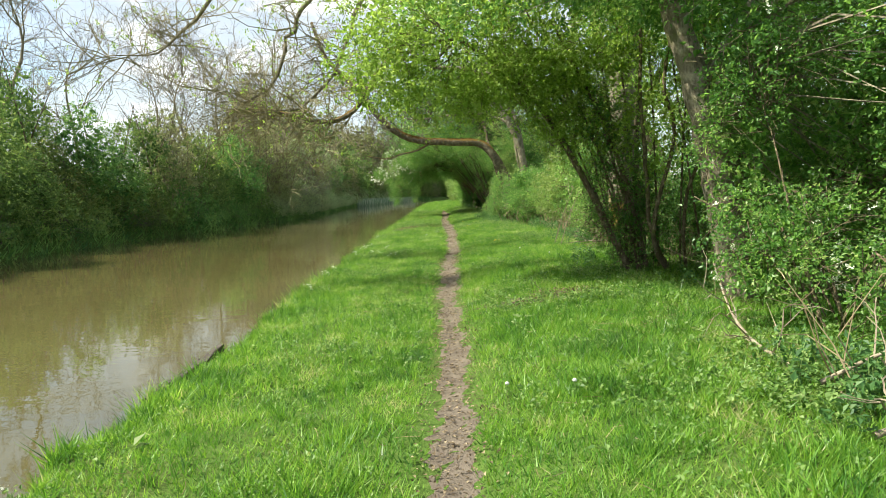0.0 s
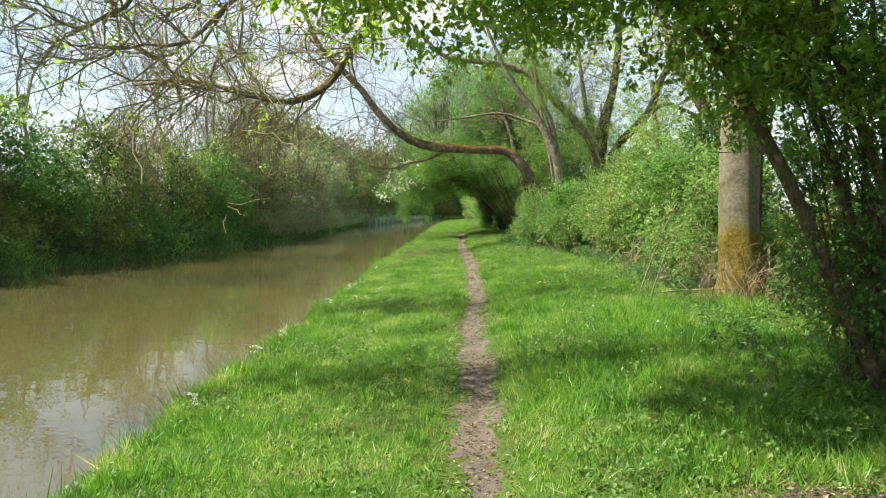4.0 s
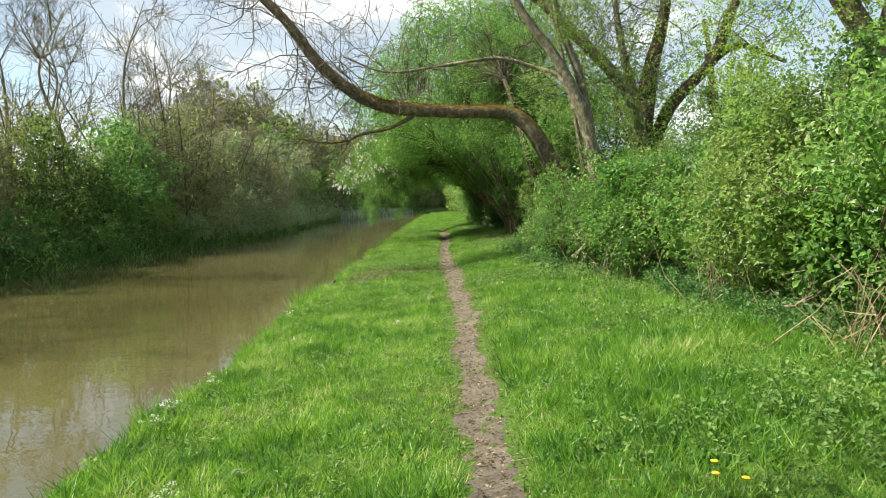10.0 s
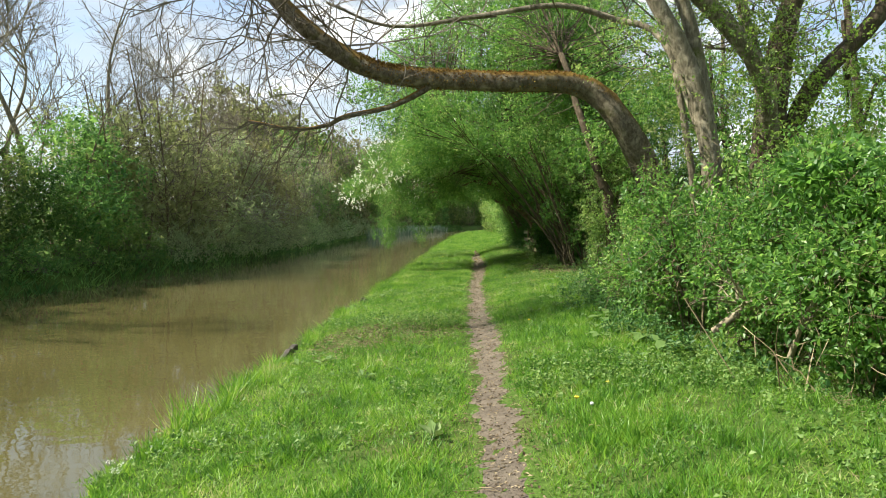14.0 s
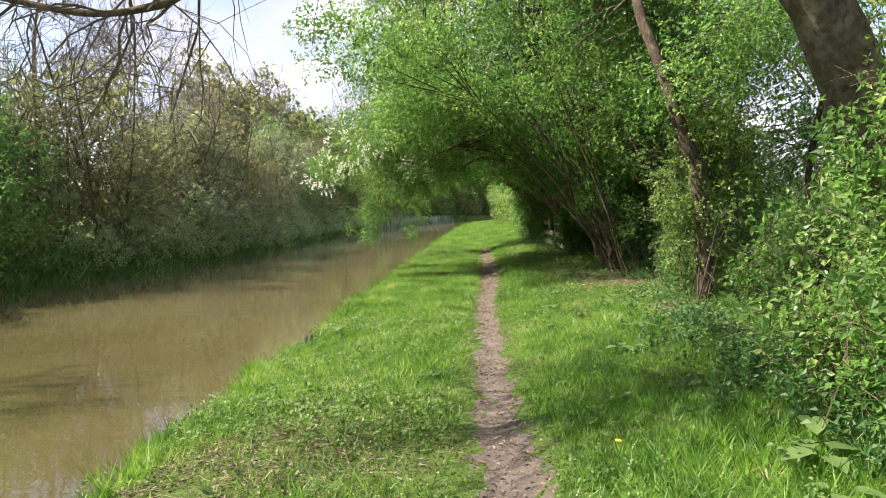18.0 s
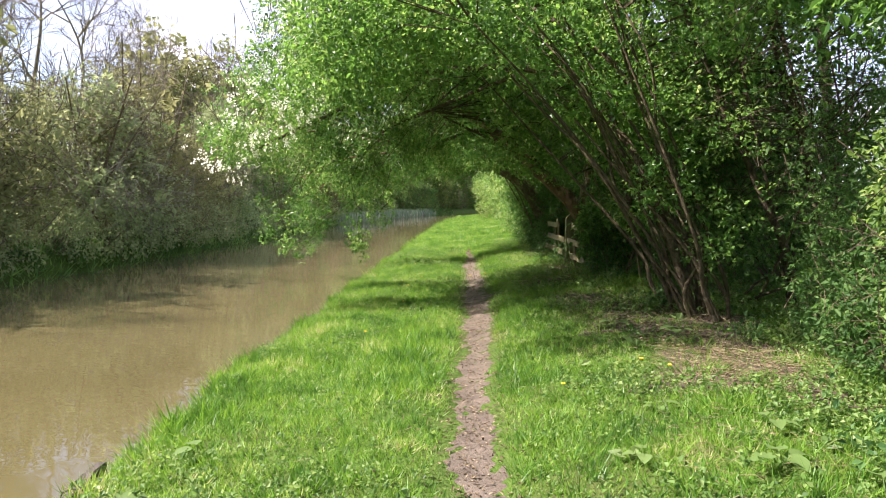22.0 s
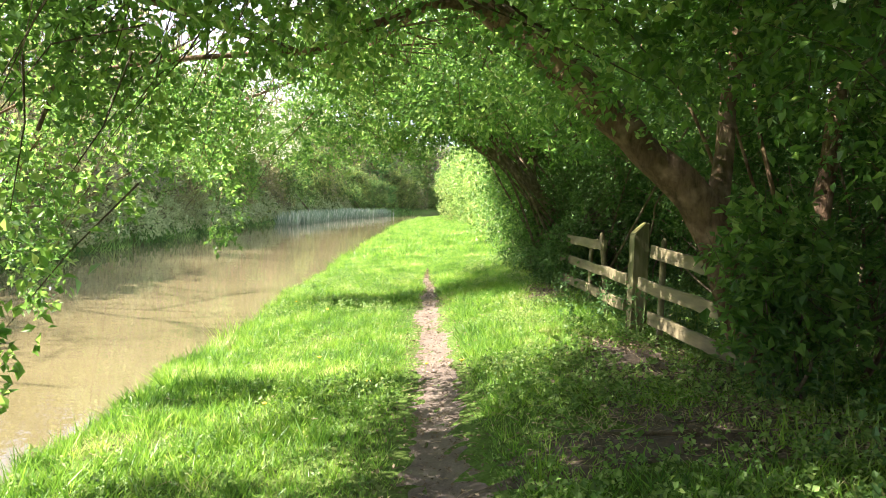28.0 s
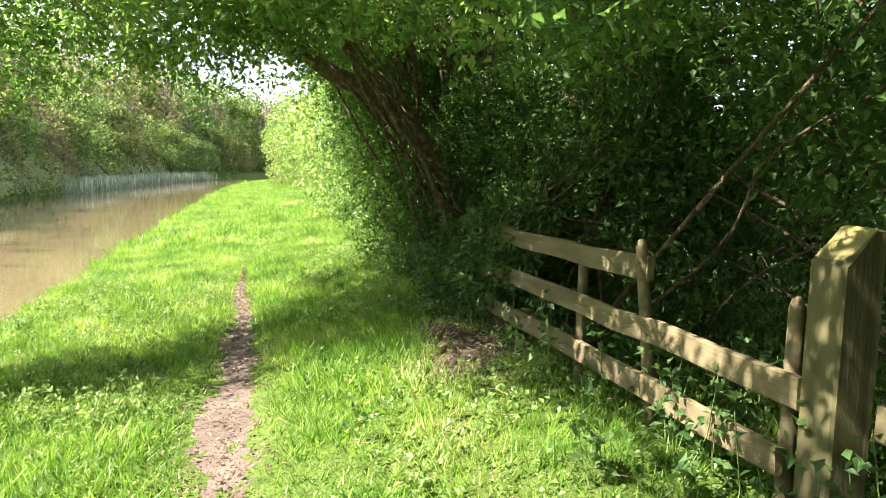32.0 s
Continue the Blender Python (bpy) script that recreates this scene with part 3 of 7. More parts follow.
def bank_edge(y):
    """The near bank's brink."""
    y = np.asarray(y, float)
    return bend(y) - 2.30 + 0.07 * np.sin(y * 0.9) + 0.06 * np.sin(y * 2.3 + 1) + 0.05 * np.sin(y * 5.1) + 0.03 * np.sin(y * 8.7 + 2)


def path_x(y):
    y = np.asarray(y, float)
    return np.interp(y, [0, 8, 14, 18, 21, 27, 31, 37, 41, 44, 50, 60], [0.09, 0.08, 0.10, 0.24, 0.29, 0.28, 0.19, 0.08, 0.12, 0.18, 0.08, 0.0]) + 0.025 * np.sin(y * 1.1) + 0.012 * np.sin(y * 2.7 + 1) + bend(y)


def path_half(y):
    """Half the trodden width; it fades into turf at the far end."""
    y = np.asarray(y, float)
    w = np.interp(y, [0, 8, 13, 20, 23, 27, 33, 37, 40, 43, 45, 48], [0.17, 0.17, 0.21, 0.18, 0.18, 0.21, 0.25, 0.20, 0.19, 0.27, 0.27, 0.22]) + 0.022 * np.sin(y * 2.9) + 0.015 * np.sin(y * 6.7 + 1)
    return w * np.clip((57 - y) / 7, 0, 1)


def ground_z(x, y):
    x, y = np.asarray(x, float), np.asarray(y, float)
    u = x - bend(y)
    e = x - bank_edge(y)
    z = 0.025 * np.sin(x * 1.3 + y * 0.5) * np.sin(y * 0.8 - x) + 0.015 * np.sin(x * 4 + 1) * np.sin(y * 3.1)
    z = z * np.clip((e - 0.2) / 0.6, 0, 1) - 0.04 * np.exp(-np.clip(e, 0, None) / 0.2)
    z = z + np.interp(u, [-2.3, -1.75, -0.8, 0.1, 0.75, 1.2, 1.6, 2.4], [-0.17, -0.13, -0.06, 0.0, 0.12, 0.19, 0.25, 0.27])
    z = z - 0.022 * np.exp(-((x - path_x(y)) / 0.2) ** 2) * (y < 66)
    z = z - 0.95 * np.clip((u - 4.6) / 3.5, 0, 1) ** 1.5
    z = z + np.clip(e / 0.2, -1, 0) * 0.42
    z = z + np.clip((e + 0.2) / 1.5, -1, 0) * 0.8
    v = u - far_shift(y)
    far = np.clip((-10.8 - v) / 1.0, 0, 1)
    z = z + far * 1.6 + np.clip((-12.0 - v) / 4, 0, 1) * 0.5
    return z


def sheet(xs, ys, shift, height):
    g = Geo()
    xx, yy = np.meshgrid(xs, ys)
    xx = xx + shift(yy)
    r, c = xx.shape
    g.add(np.stack([xx, yy, height(xx, yy)], -1))
    i, j = np.meshgrid(np.arange(r - 1), np.arange(c - 1), indexing="ij")
    k = i * c + j
    g.quads.append(np.stack([k, k + 1, k + c + 1, k + c], -1).reshape(-1, 4))
    return g


far_cols = [-900, -400, -200, -100, -60, -40, -28, -20, -16, -14, -13.2, -12.7]
near_cols = [4.5, 5, 5.6, 6.4, 7.2, 8.2, 10, 13, 18, 26, 40, 60, 100, 200, 400, 900]
GROUND_X = np.concatenate([far_cols, np.arange(-12.3, -8.2, 0.3), [-7.6, -6, -4.5, -3.6, -3.1], np.arange(-2.9, -1.5, 0.06), np.arange(-1.5, -0.4, 0.15), np.arange(-0.4, 0.75, 0.05), np.arange(0.8, 4.4, 0.2), near_cols])
GROUND_Y = np.concatenate([[-900, -400, -150, -60, -25, -10, -5], np.arange(-3, 60, 0.2), np.arange(60, 100, 0.8), np.arange(100, 180, 3), [190, 210, 240, 300, 400, 600, 1000, 1800]])
tagged(single("ground", sheet(GROUND_X, GROUND_Y, lambda y: bend(y), ground_z), GROUND, "grassy canal bank, channel bed and field beyond", "ground", kind="structure", smooth=True), kind="structure")
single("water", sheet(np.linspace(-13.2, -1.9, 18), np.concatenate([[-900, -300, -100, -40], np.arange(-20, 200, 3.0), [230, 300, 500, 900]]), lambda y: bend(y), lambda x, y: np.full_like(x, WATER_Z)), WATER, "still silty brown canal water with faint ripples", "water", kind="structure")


def footpath():
    g = Geo()
    ys = np.arange(-4, 65, 0.07)
    cols = np.linspace(-1, 1, 9)
    rs = np.random.RandomState(5)
    rag_l, rag_r = (np.convolve(rs.uniform(-1, 1, len(ys) + 4), np.ones(5) / 5, "valid") for _ in range(2))
    half = path_half(ys)
    left, right = half * (1 + 0.75 * rag_l), half * (1 + 0.75 * rag_r)
    rows = []
    for y, l_, r_ in zip(ys, left, right):
        x = path_x(y) + np.where(cols < 0, cols * l_, cols * r_)
        z = ground_z(x, np.full(9, y)) + 0.014 * (1 - np.abs(cols) ** 3) - 0.010 + rs.normal(size=9) * 0.003
        rows.append(np.stack([x, np.full(9, y), z], -1))
    g.add(np.array(rows))
    i, j = np.meshgrid(np.arange(len(ys) - 1), np.arange(8), indexing="ij")
    k = i * 9 + j
    g.quads.append(np.stack([k, k + 1, k + 10, k + 9], -1).reshape(-1, 4))
    single("footpath", g, EARTH, "narrow trodden earth footpath worn through the grass", "footpath", kind="structure", smooth=True)


footpath()

# bare, trampled or littered spots in the verge: x, y, half length across, half length along
BARE = [(1.3, 8.9, 0.75, 0.4), (-1.5, 30.8, 0.7, 1.3), (-0.6, 31.2, 0.5, 0.8), (2.2, 38.3, 0.7, 1.2), (2.4, 35.2, 0.4, 0.7), (1.7, 44.7, 1.1, 0.6), (1.65, 50.9, 0.4, 0.8), (2.4, 40.2, 1.0, 1.1), (1.75, 42.2, 0.85, 1.4), (1.75, 46.4, 0.6, 0.9)]


def bareness(x, y):
    f = np.zeros(len(x))
    for bx, by, rx, ry in BARE:
        f = np.maximum(f, np.clip(1.5 - np.sqrt(((x - bx) / rx) ** 2 + ((y - by) / ry) ** 2) * 1.1, 0, 1))
    return f


def bare_patch(bx, by, rx, ry, seed):
    """Trodden or littered soil with a ragged outline, lying on the turf."""
    rs = np.random.RandomState(seed)
    k, rings = 40, 7
    a = np.arange(k) * 2 * np.pi / k
    rag = 1 + 0.28 * np.sin(3 * a + rs.uniform(0, 6)) + 0.2 * np.sin(7 * a + rs.uniform(0, 6)) + rs.normal(size=k) * 0.16
    f = np.linspace(0.02, 1, rings)[:, None]
    x, y = bx + rx * f * rag * np.cos(a), by + ry * f * rag * np.sin(a)
    z = ground_z(x, y) + 0.018 - 0.026 * f ** 4 + rs.normal(size=x.shape) * 0.004
    g = Geo()
    g.add(np.stack([x, y, z], -1), None, [(i * k + j, i * k + (j + 1) % k, (i + 1) * k + (j + 1) % k, (i + 1) * k + j) for i in range(rings - 1) for j in range(k)])
    single("bare_ground", g, BARE_EARTH, "bare brown earth strewn with litter", "ground", kind="structure", smooth=True)


for i, (bx, by, rx, ry) in enumerate(BARE):
    if by < 30 or by > 32:
        bare_patch(bx, by, rx * 1.05, ry * 1.05, 70 + i)


def weediness(x, y):
    """Where broad-leaved weeds crowd out the grass."""
    u = x - bend(y)
    right = np.clip((u - 0.5) / 0.7, 0, 1) * np.clip((y - 29) / 4, 0, 1) * np.clip((48.5 - y) / 2, 0, 1)
    left = np.clip((-0.1 - u) / 0.4, 0, 1) * np.clip((y - 27.5) / 1.5, 0, 1) * np.clip((34 - y) / 1.5, 0, 1)
    start = np.clip((u - 1.2) / 0.8, 0, 1) * np.clip((8 - y) / 2, 0, 1)
    return np.maximum(np.maximum(right, left), start * 0.8)


def blades(geo, x, y, height, width, lean, seed):
    """Slim grass blades, each leaning its own way."""
    rs = np.random.RandomState(seed)
    n = len(x)
    a, b = rs.uniform(0, 6.283, n), rs.uniform(0, 6.283, n)
    foot = np.stack([x, y, ground_z(x, y) - 0.01], 1)
    side = np.stack([np.cos(a), np.sin(a), np.zeros(n)], 1) * width[:, None] / 2
    way = np.stack([np.cos(b), np.sin(b), np.zeros(n)], 1) * (lean * height)[:, None]
    tip = foot + way + np.stack([np.zeros(n), np.zeros(n), height * (1 - 0.25 * lean)], 1)
    geo.add(np.stack([foot + side, tip, foot - side], 1), np.arange(n * 3).reshape(-1, 3))


def turf(y0, y1, density, seed, size=1.0, x1=4.4):
    """Verge grass between y0 and y1: short on the walk, tufted at the brink and along the hedge, thin on bare spots."""
    rs = np.random.RandomState(seed)
    n = int((x1 + 2.55) * (y1 - y0) * density)
    y = rs.uniform(y0, y1, n)
    u = rs.uniform(-2.55, x1, n)
    x = u + bend(y)
    e = x - bank_edge(y)
    off = np.abs(x - path_x(y)) / np.maximum(path_half(y), 0.01)
    tuft = wave_noise(np.stack([x, y], 1), 2.6, 11)
    clump = wave_noise(np.stack([x, y], 1), 9.0, 12)
    chance = 0.84 + 0.25 * clump
    chance *= np.clip((off - 0.8 - 0.25 * clump) / 0.55, 0.0, 1)
    worn = np.clip(bareness(x, y) * (0.95 + 0.9 * wave_noise(np.stack([x, y], 1), 7.0, 15)), 0, 1)
    chance *= 1 - 0.93 * worn * np.where((y > 29) & (y < 33), 0.92, 1)
    chance *= 1 - 0.22 * weediness(x, y)
    chance *= np.clip(1.25 + 1.1 * wave_noise(np.stack([x, y], 1), 1.7, 13), 0.6, 1)
    chance *= np.clip(1.25 - (u - 2.3) * 0.42, 0.12, 1)
    chance *= (e > -0.14)
    ok = rs.uniform(0, 1, n) < chance
    x, y, u, e, off, tuft, clump = x[ok], y[ok], u[ok], e[ok], off[ok], tuft[ok], clump[ok]
    n = len(x)
    h = (0.056 + 0.046 * np.clip(tuft + 0.2, 0, 2) + 0.05 * np.clip(clump, 0, 1) ** 1.5) * rs.uniform(0.55, 1.45, n)
    h *= np.clip(0.45 + off * 0.22, 0.5, 1.0)
    h *= 1 + 0.9 * np.exp(-np.clip(e, 0, None) / 0.22) * np.clip(0.6 + wave_noise(np.stack([x, y], 1), 2.2, 14), 0.1, 1.6)
    h *= 1 + 0.5 * np.clip((u - 1.8) / 1.5, 0, 1) * np.clip(0.5 + tuft, 0, 1)
    g = Geo()
    blades(g, x, y, h * (0.7 + 0.3 * size), (0.0070 + 0.042 * h) * rs.uniform(0.6, 1.35, n) * size, rs.uniform(0.25, 1.15, n), seed + 1)
    return g


single("grass", turf(1.5, 32, 3500, 21), GRASS, "fresh green verge grass, tufted at the brink", "grass", kind="stuff")
single("grass", turf(32, 60, 3400, 22), GRASS, "fresh green verge grass beside the shaded path", "grass", kind="stuff")
single("grass", turf(60, 135, 420, 23, 2.3), GRASS, "distant sunlit verge grass", "grass", kind="stuff")


def far_bank_grass():
    rs = np.random.RandomState(31)
    n = 26000
    y = rs.uniform(8, 140, n)
    x = bend(y) + far_shift(y) - 11.0 - rs.uniform(0, 1, n) ** 1.5 * 1.3
    g = Geo()
    blades(g, x, y, rs.uniform(0.15, 0.5, n), rs.uniform(0.04, 0.09, n), rs.uniform(0.3, 1.2, n), 32)
    single("far_bank_grass", g, LEAF_FAR, "rank dark grass hanging over the far bank", "grass", kind="stuff")


far_bank_grass()


def herbs():
    """Low broad-leaved weeds in drifts: dead-nettle, ground ivy, dock."""
    rs = np.random.RandomState(41)
    n = 64000
    y = rs.uniform(2, 58, n)
    u = np.where(rs.uniform(0, 1, n) < 0.72, rs.uniform(0.5, 4.6, n), rs.uniform(-2.3, 0.0, n))
    x = u + bend(y)
    drift = wave_noise(np.stack([x, y], 1), 1.5, 43)
    off = np.abs(x - path_x(y))
    shade = np.clip((y - 36) / 6, 0, 1) * (u > 0.7)
    chance = np.clip(drift * 0.7 - 0.12 + 0.34 * (u > 1.9) + 0.35 * shade + 0.30 * weediness(x, y) * (0.6 + drift) - 0.9 * bareness(x, y) * ((y < 29) | (y > 33)) + 0.1 * bareness(x, y), 0.012, 0.95) * (off > 0.26)
    ok = rs.uniform(0, 1, n) < chance
    x, y, u = x[ok], y[ok], u[ok]
    n = len(x)
    g = Geo()
    h = rs.uniform(0.03, 0.13, n) + 0.12 * np.clip(u - 3.0, 0, 1) * rs.uniform(0, 1, n)
    p = np.stack([x, y, ground_z(x, y) + h], 1)
    d = np.stack([rs.normal(size=n), rs.normal(size=n), 0.2 + 0 * x], 1)
    sprigs(g, p, d, 0.035, 7, 44, 0.8, 0.9, 1.6)
    single("ground_herbs", g, HERB, "low nettles, ground ivy and dock among the grass", "weeds", kind="stuff")


herbs()


def litter():
    """Dead leaves and chips on the path and on bare spots."""
    rs = np.random.RandomState(51)
    y = rs.uniform(1, 57, 14000)
    x = path_x(y) + rs.normal(size=14000) * path_half(y) * 0.8
    n2 = 26000
    y2, x2 = rs.uniform(3, 56, n2), rs.uniform(-2.0, 4.8, n2)
    ok = rs.uniform(0, 1, n2) < np.clip(bareness(x2, y2) * 0.9 + 0.10 * (x2 > 2.8), 0.01, 1)
    x, y = np.concatenate([x, x2[ok]]), np.concatenate([y, y2[ok]])
    n = len(x)
    g = Geo()
    p = np.stack([x, y, ground_z(x, y) + rs.uniform(0.008, 0.03, n)], 1)
    d = np.stack([rs.normal(size=n), rs.normal(size=n), rs.normal(size=n) * 0.25], 1)
    leaves(g, p, d, 0.028, 0.6, 52, 1.5)
    single("leaf_litter", g, LITTER, "brown dead leaves and bark chips on bare earth", "leaf litter", kind="stuff")
    g = Geo()
    n = 40000
    y, x = rs.uniform(2, 56, n), rs.uniform(-2.0, 4.4, n)
    ok = rs.uniform(0, 1, n) < np.clip(bareness(x, y) * (0.45 + 0.55 * (np.abs(y - 39) < 3)) + 0.12 * weediness(x, y), 0.05, 1)
    x, y = x[ok], y[ok]
    n = len(x)
    a = np.stack([x, y, ground_z(x, y) + rs.uniform(0.015, 0.06, n)], 1)
    twig_batch(g, a, a + np.stack([rs.normal(size=n) * 0.09, rs.normal(size=n) * 0.09, rs.normal(size=n) * 0.012], 1), 0.0022, 0.0012, 0, 53)
    single("dry_straw", g, STRAW, "dry pale straw strewn where grass was cut", "straw", kind="stuff")


litter()


def strewn(name, patches, mat, label, category, straw, seed):
    """Straw or dead leaves lying thick on given spots: x, y, half width, half length, count."""
    rs = np.random.RandomState(seed)
    g = Geo()
    for x0, y0, rx, ry, n in patches:
        r, a = np.sqrt(rs.uniform(0, 1, n)) * (1 + 0.25 * rs.normal(size=n)), rs.uniform(0, 6.283, n)
        x, y = x0 + rx * r * np.cos(a), y0 + ry * r * np.sin(a)
        ok = wave_noise(np.stack([x, y], 1), 4.0, seed + 1) > -0.35
        x, y = x[ok], y[ok]
        n = len(x)
        p = np.stack([x, y, ground_z(x, y) + rs.uniform(0.015, 0.07, n)], 1)
        d = np.stack([rs.normal(size=n), rs.normal(size=n), rs.normal(size=n) * 0.2], 1)
        if straw:
            twig_batch(g, p, p + d * 0.045, 0.0017, 0.001, 0, seed + 2)
        else:
            leaves(g, p, d, 0.029, 0.6, seed + 2, 1.2)
    single(name, g, mat, label, category, kind="stuff")


strewn("dry_straw", [(2.2, 38.4, 0.6, 1.2, 3000), (2.4, 35.2, 0.4, 0.9, 900), (1.5, 36.4, 0.4, 0.6, 400), (-1.3, 30.8, 0.9, 1.5, 2000), (1.7, 44.9, 0.9, 0.6, 700), (2.3, 6.6, 0.7, 1.2, 900), (3.6, 16.2, 0.6, 0.8, 900), (2.9, 26.0, 0.4, 1.0, 500)], STRAW, "pale dry straw lying thick on the verge", "straw", True, 530)
strewn("leaf_litter", [(1.4, 8.9, 0.8, 0.35, 1000), (-1.2, 30.8, 1.0, 1.6, 2800), (2.2, 38.2, 0.7, 1.3, 700), (1.8, 44.8, 1.0, 0.7, 1500), (1.7, 51.0, 0.5, 0.8, 900), (2.1, 41.2, 1.1, 1.9, 4200), (1.8, 46.5, 0.7, 1.0, 2200), (2.5, 34.8, 0.4, 1.0, 500)], LITTER, "brown dead leaves strewn under the trees", "leaf litter", False, 540)


def brink_tufts():
    """Long tufts that hang over the water along the brink."""
    rs = np.random.RandomState(61)
    n = 430
    cy = rs.uniform(2.5, 62, n)
    cy = cy[(np.abs(cy - 29.9) > 0.75) & (np.abs(cy - 6.7) > 0.9)]
    n = len(cy)
    per = 60
    y = np.repeat(cy, per) + rs.normal(size=n * per) * 0.10
    x = bank_edge(y) + np.repeat(rs.uniform(-0.16, 0.12, n), per) + rs.normal(size=n * per) * 0.06
    h = np.repeat(rs.uniform(0.08, 0.27, n) * np.clip(0.75 + 0.6 * wave_noise(cy[:, None], 1.3, 66), 0.35, 1.4), per) * rs.uniform(0.6, 1.3, n * per)
    g = Geo()
    blades(g, x, y, h, 0.006 + 0.02 * h, rs.uniform(0.2, 0.9, n * per), 62)
    single("brink_grass", g, GRASS, "long grass tufts hanging over the brink", "grass", kind="stuff")


brink_tufts()


def verge_tufts():
    """Coarser tussocks standing out of the turf, each with its own length and lean."""
    rs = np.random.RandomState(68)
    n, per = 1700, 34
    cy = rs.uniform(2, 60, n)
    cx = np.where(rs.uniform(0, 1, n) < 0.4, rs.uniform(-2.2, -0.25, n), rs.uniform(0.55, 3.0, n))
    ok = rs.uniform(0, 1, n) > bareness(cx, cy)
    cx, cy = cx[ok], cy[ok]
    n = len(cx)
    size = rs.uniform(0.03, 0.09, n)
    x, y = np.repeat(cx, per) + rs.normal(size=n * per) * np.repeat(size, per), np.repeat(cy, per) + rs.normal(size=n * per) * np.repeat(size, per)
    tall = np.repeat(rs.uniform(0.08, 0.19, n), per) * rs.uniform(0.6, 1.3, n * per)
    g = Geo()
    blades(g, x, y, tall, 0.004 + 0.022 * tall, rs.uniform(0.2, 1.0, n * per), 69)
    single("grass_tussocks", g, GRASS, "longer grass tussocks in the verge", "grass", kind="stuff")


verge_tufts()


def clover():
    """Small round clover and speedwell leaves knitted into the turf."""
    rs = np.random.RandomState(58)
    n = 26000
    y = rs.uniform(2, 57, n)
    x = np.where(rs.uniform(0, 1, n) < 0.45, rs.uniform(-2.2, -0.1, n), rs.uniform(0.4, 3.2, n)) + bend(y)
    ok = (wave_noise(np.stack([x, y], 1), 3.2, 59) + 0.5 * wave_noise(np.stack([x, y], 1), 11.0, 60) > 0.15) & (np.abs(x - path_x(y)) > 0.2) & (rs.uniform(0, 1, n) > bareness(x, y))
    x, y = x[ok], y[ok]
    n = len(x)
    g = Geo()
    p = np.stack([x, y, ground_z(x, y) + rs.uniform(0.03, 0.10, n)], 1)
    sprigs(g, p, np.stack([rs.normal(size=n), rs.normal(size=n), 0.15 + 0 * x], 1), 0.022, 5, 61, 0.9, 1.4, 1.8)
    single("clover", g, HERB, "small clover and speedwell leaves in the turf", "weeds", kind="stuff")


clover()


def docks():
    """Rosettes of large dock and burdock leaves in the weedy verge."""
    rs = np.random.RandomState(63)
    spots = np.stack([rs.uniform(-2.0, 3.2, 900), rs.uniform(3, 50, 900)], 1)
    ok = rs.uniform(0, 1, 900) < weediness(spots[:, 0], spots[:, 1]) * 0.5 + 0.02
    ok &= np.abs(spots[:, 0] - path_x(spots[:, 1])) > 0.45
    g = Geo()
    for x, y in spots[ok]:
        n = rs.randint(4, 9)
        a = rs.uniform(0, 6.28, n)
        d = np.stack([np.cos(a), np.sin(a), rs.uniform(0.15, 0.9, n)], 1)
        p = np.stack([np.full(n, x), np.full(n, y), np.full(n, float(ground_z(x, y)) + 0.02)], 1) + d * 0.02
        leaves(g, p, d, rs.uniform(0.06, 0.12), 0.6, rs.randint(9999), 1.2)
    single("dock_rosettes", g, LEAF_DOCK, "broad pale dock leaves among the grass", "weeds", kind="stuff")


docks()


def nettles():
    """Waist-low nettles and ground elder along the hedge foot and round the fence."""
    rs = np.random.RandomState(64)
    n = 2600
    y = rs.uniform(3, 56, n)
    edge = np.interp(y, [3, 8, 12, 18, 26, 29, 33, 37, 41, 45, 53, 56], [2.3, 2.5, 2.6, 3.3, 3.0, 1.9, 1.9, 2.6, 2.3, 2.2, 2.1, 1.8])
    x = edge + rs.normal(size=n) * 0.28 + 0.2
    ok = wave_noise(np.stack([x, y], 1), 1.6, 65) > -0.1 - 0.6 * (y > 44)
    ok &= rs.uniform(0, 1, n) > bareness(x, y) * 1.2
    x, y = x[ok], y[ok]
    n = len(x)
    h = rs.uniform(0.12, 0.42, n) * (0.7 + 0.5 * (y > 44))
    foot = np.stack([x, y, ground_z(x, y)], 1)
    top = foot + np.stack([rs.normal(size=n) * 0.06, rs.normal(size=n) * 0.06, h], 1)
    g = Geo()
    for f in (0.35, 0.6, 0.85, 1.0):
        p = foot + (top - foot) * f
        sprigs(g, p, np.stack([rs.normal(size=n), rs.normal(size=n), 0.3 * np.ones(n)], 1), 0.055, 4, int(66 + f * 20), 0.6, 0.9, 0.6)
    single("nettle_bed", g, LEAF_NETTLE, "nettles and ground elder along the hedge foot", "weeds", kind="stuff")
    g = Geo()
    twig_batch(g, foot, top, 0.0035, 0.0025, 0, 67)
    single("nettle_stalks", g, GREEN_STALK, "thin green nettle stalks", "weeds", kind="stuff")


nettles()


# ---- trees and shrubs ----
def over_walk(p):
    """Nothing hangs into the walker's way, nor under the ground."""
    near = (np.abs(p[:, 0] - 0.1) < 0.75) & (p[:, 2] < 2.2) & (p[:, 1] < 48)
    return ~near & (p[:, 2] > ground_z(p[:, 0], p[:, 1]) + 0.04)


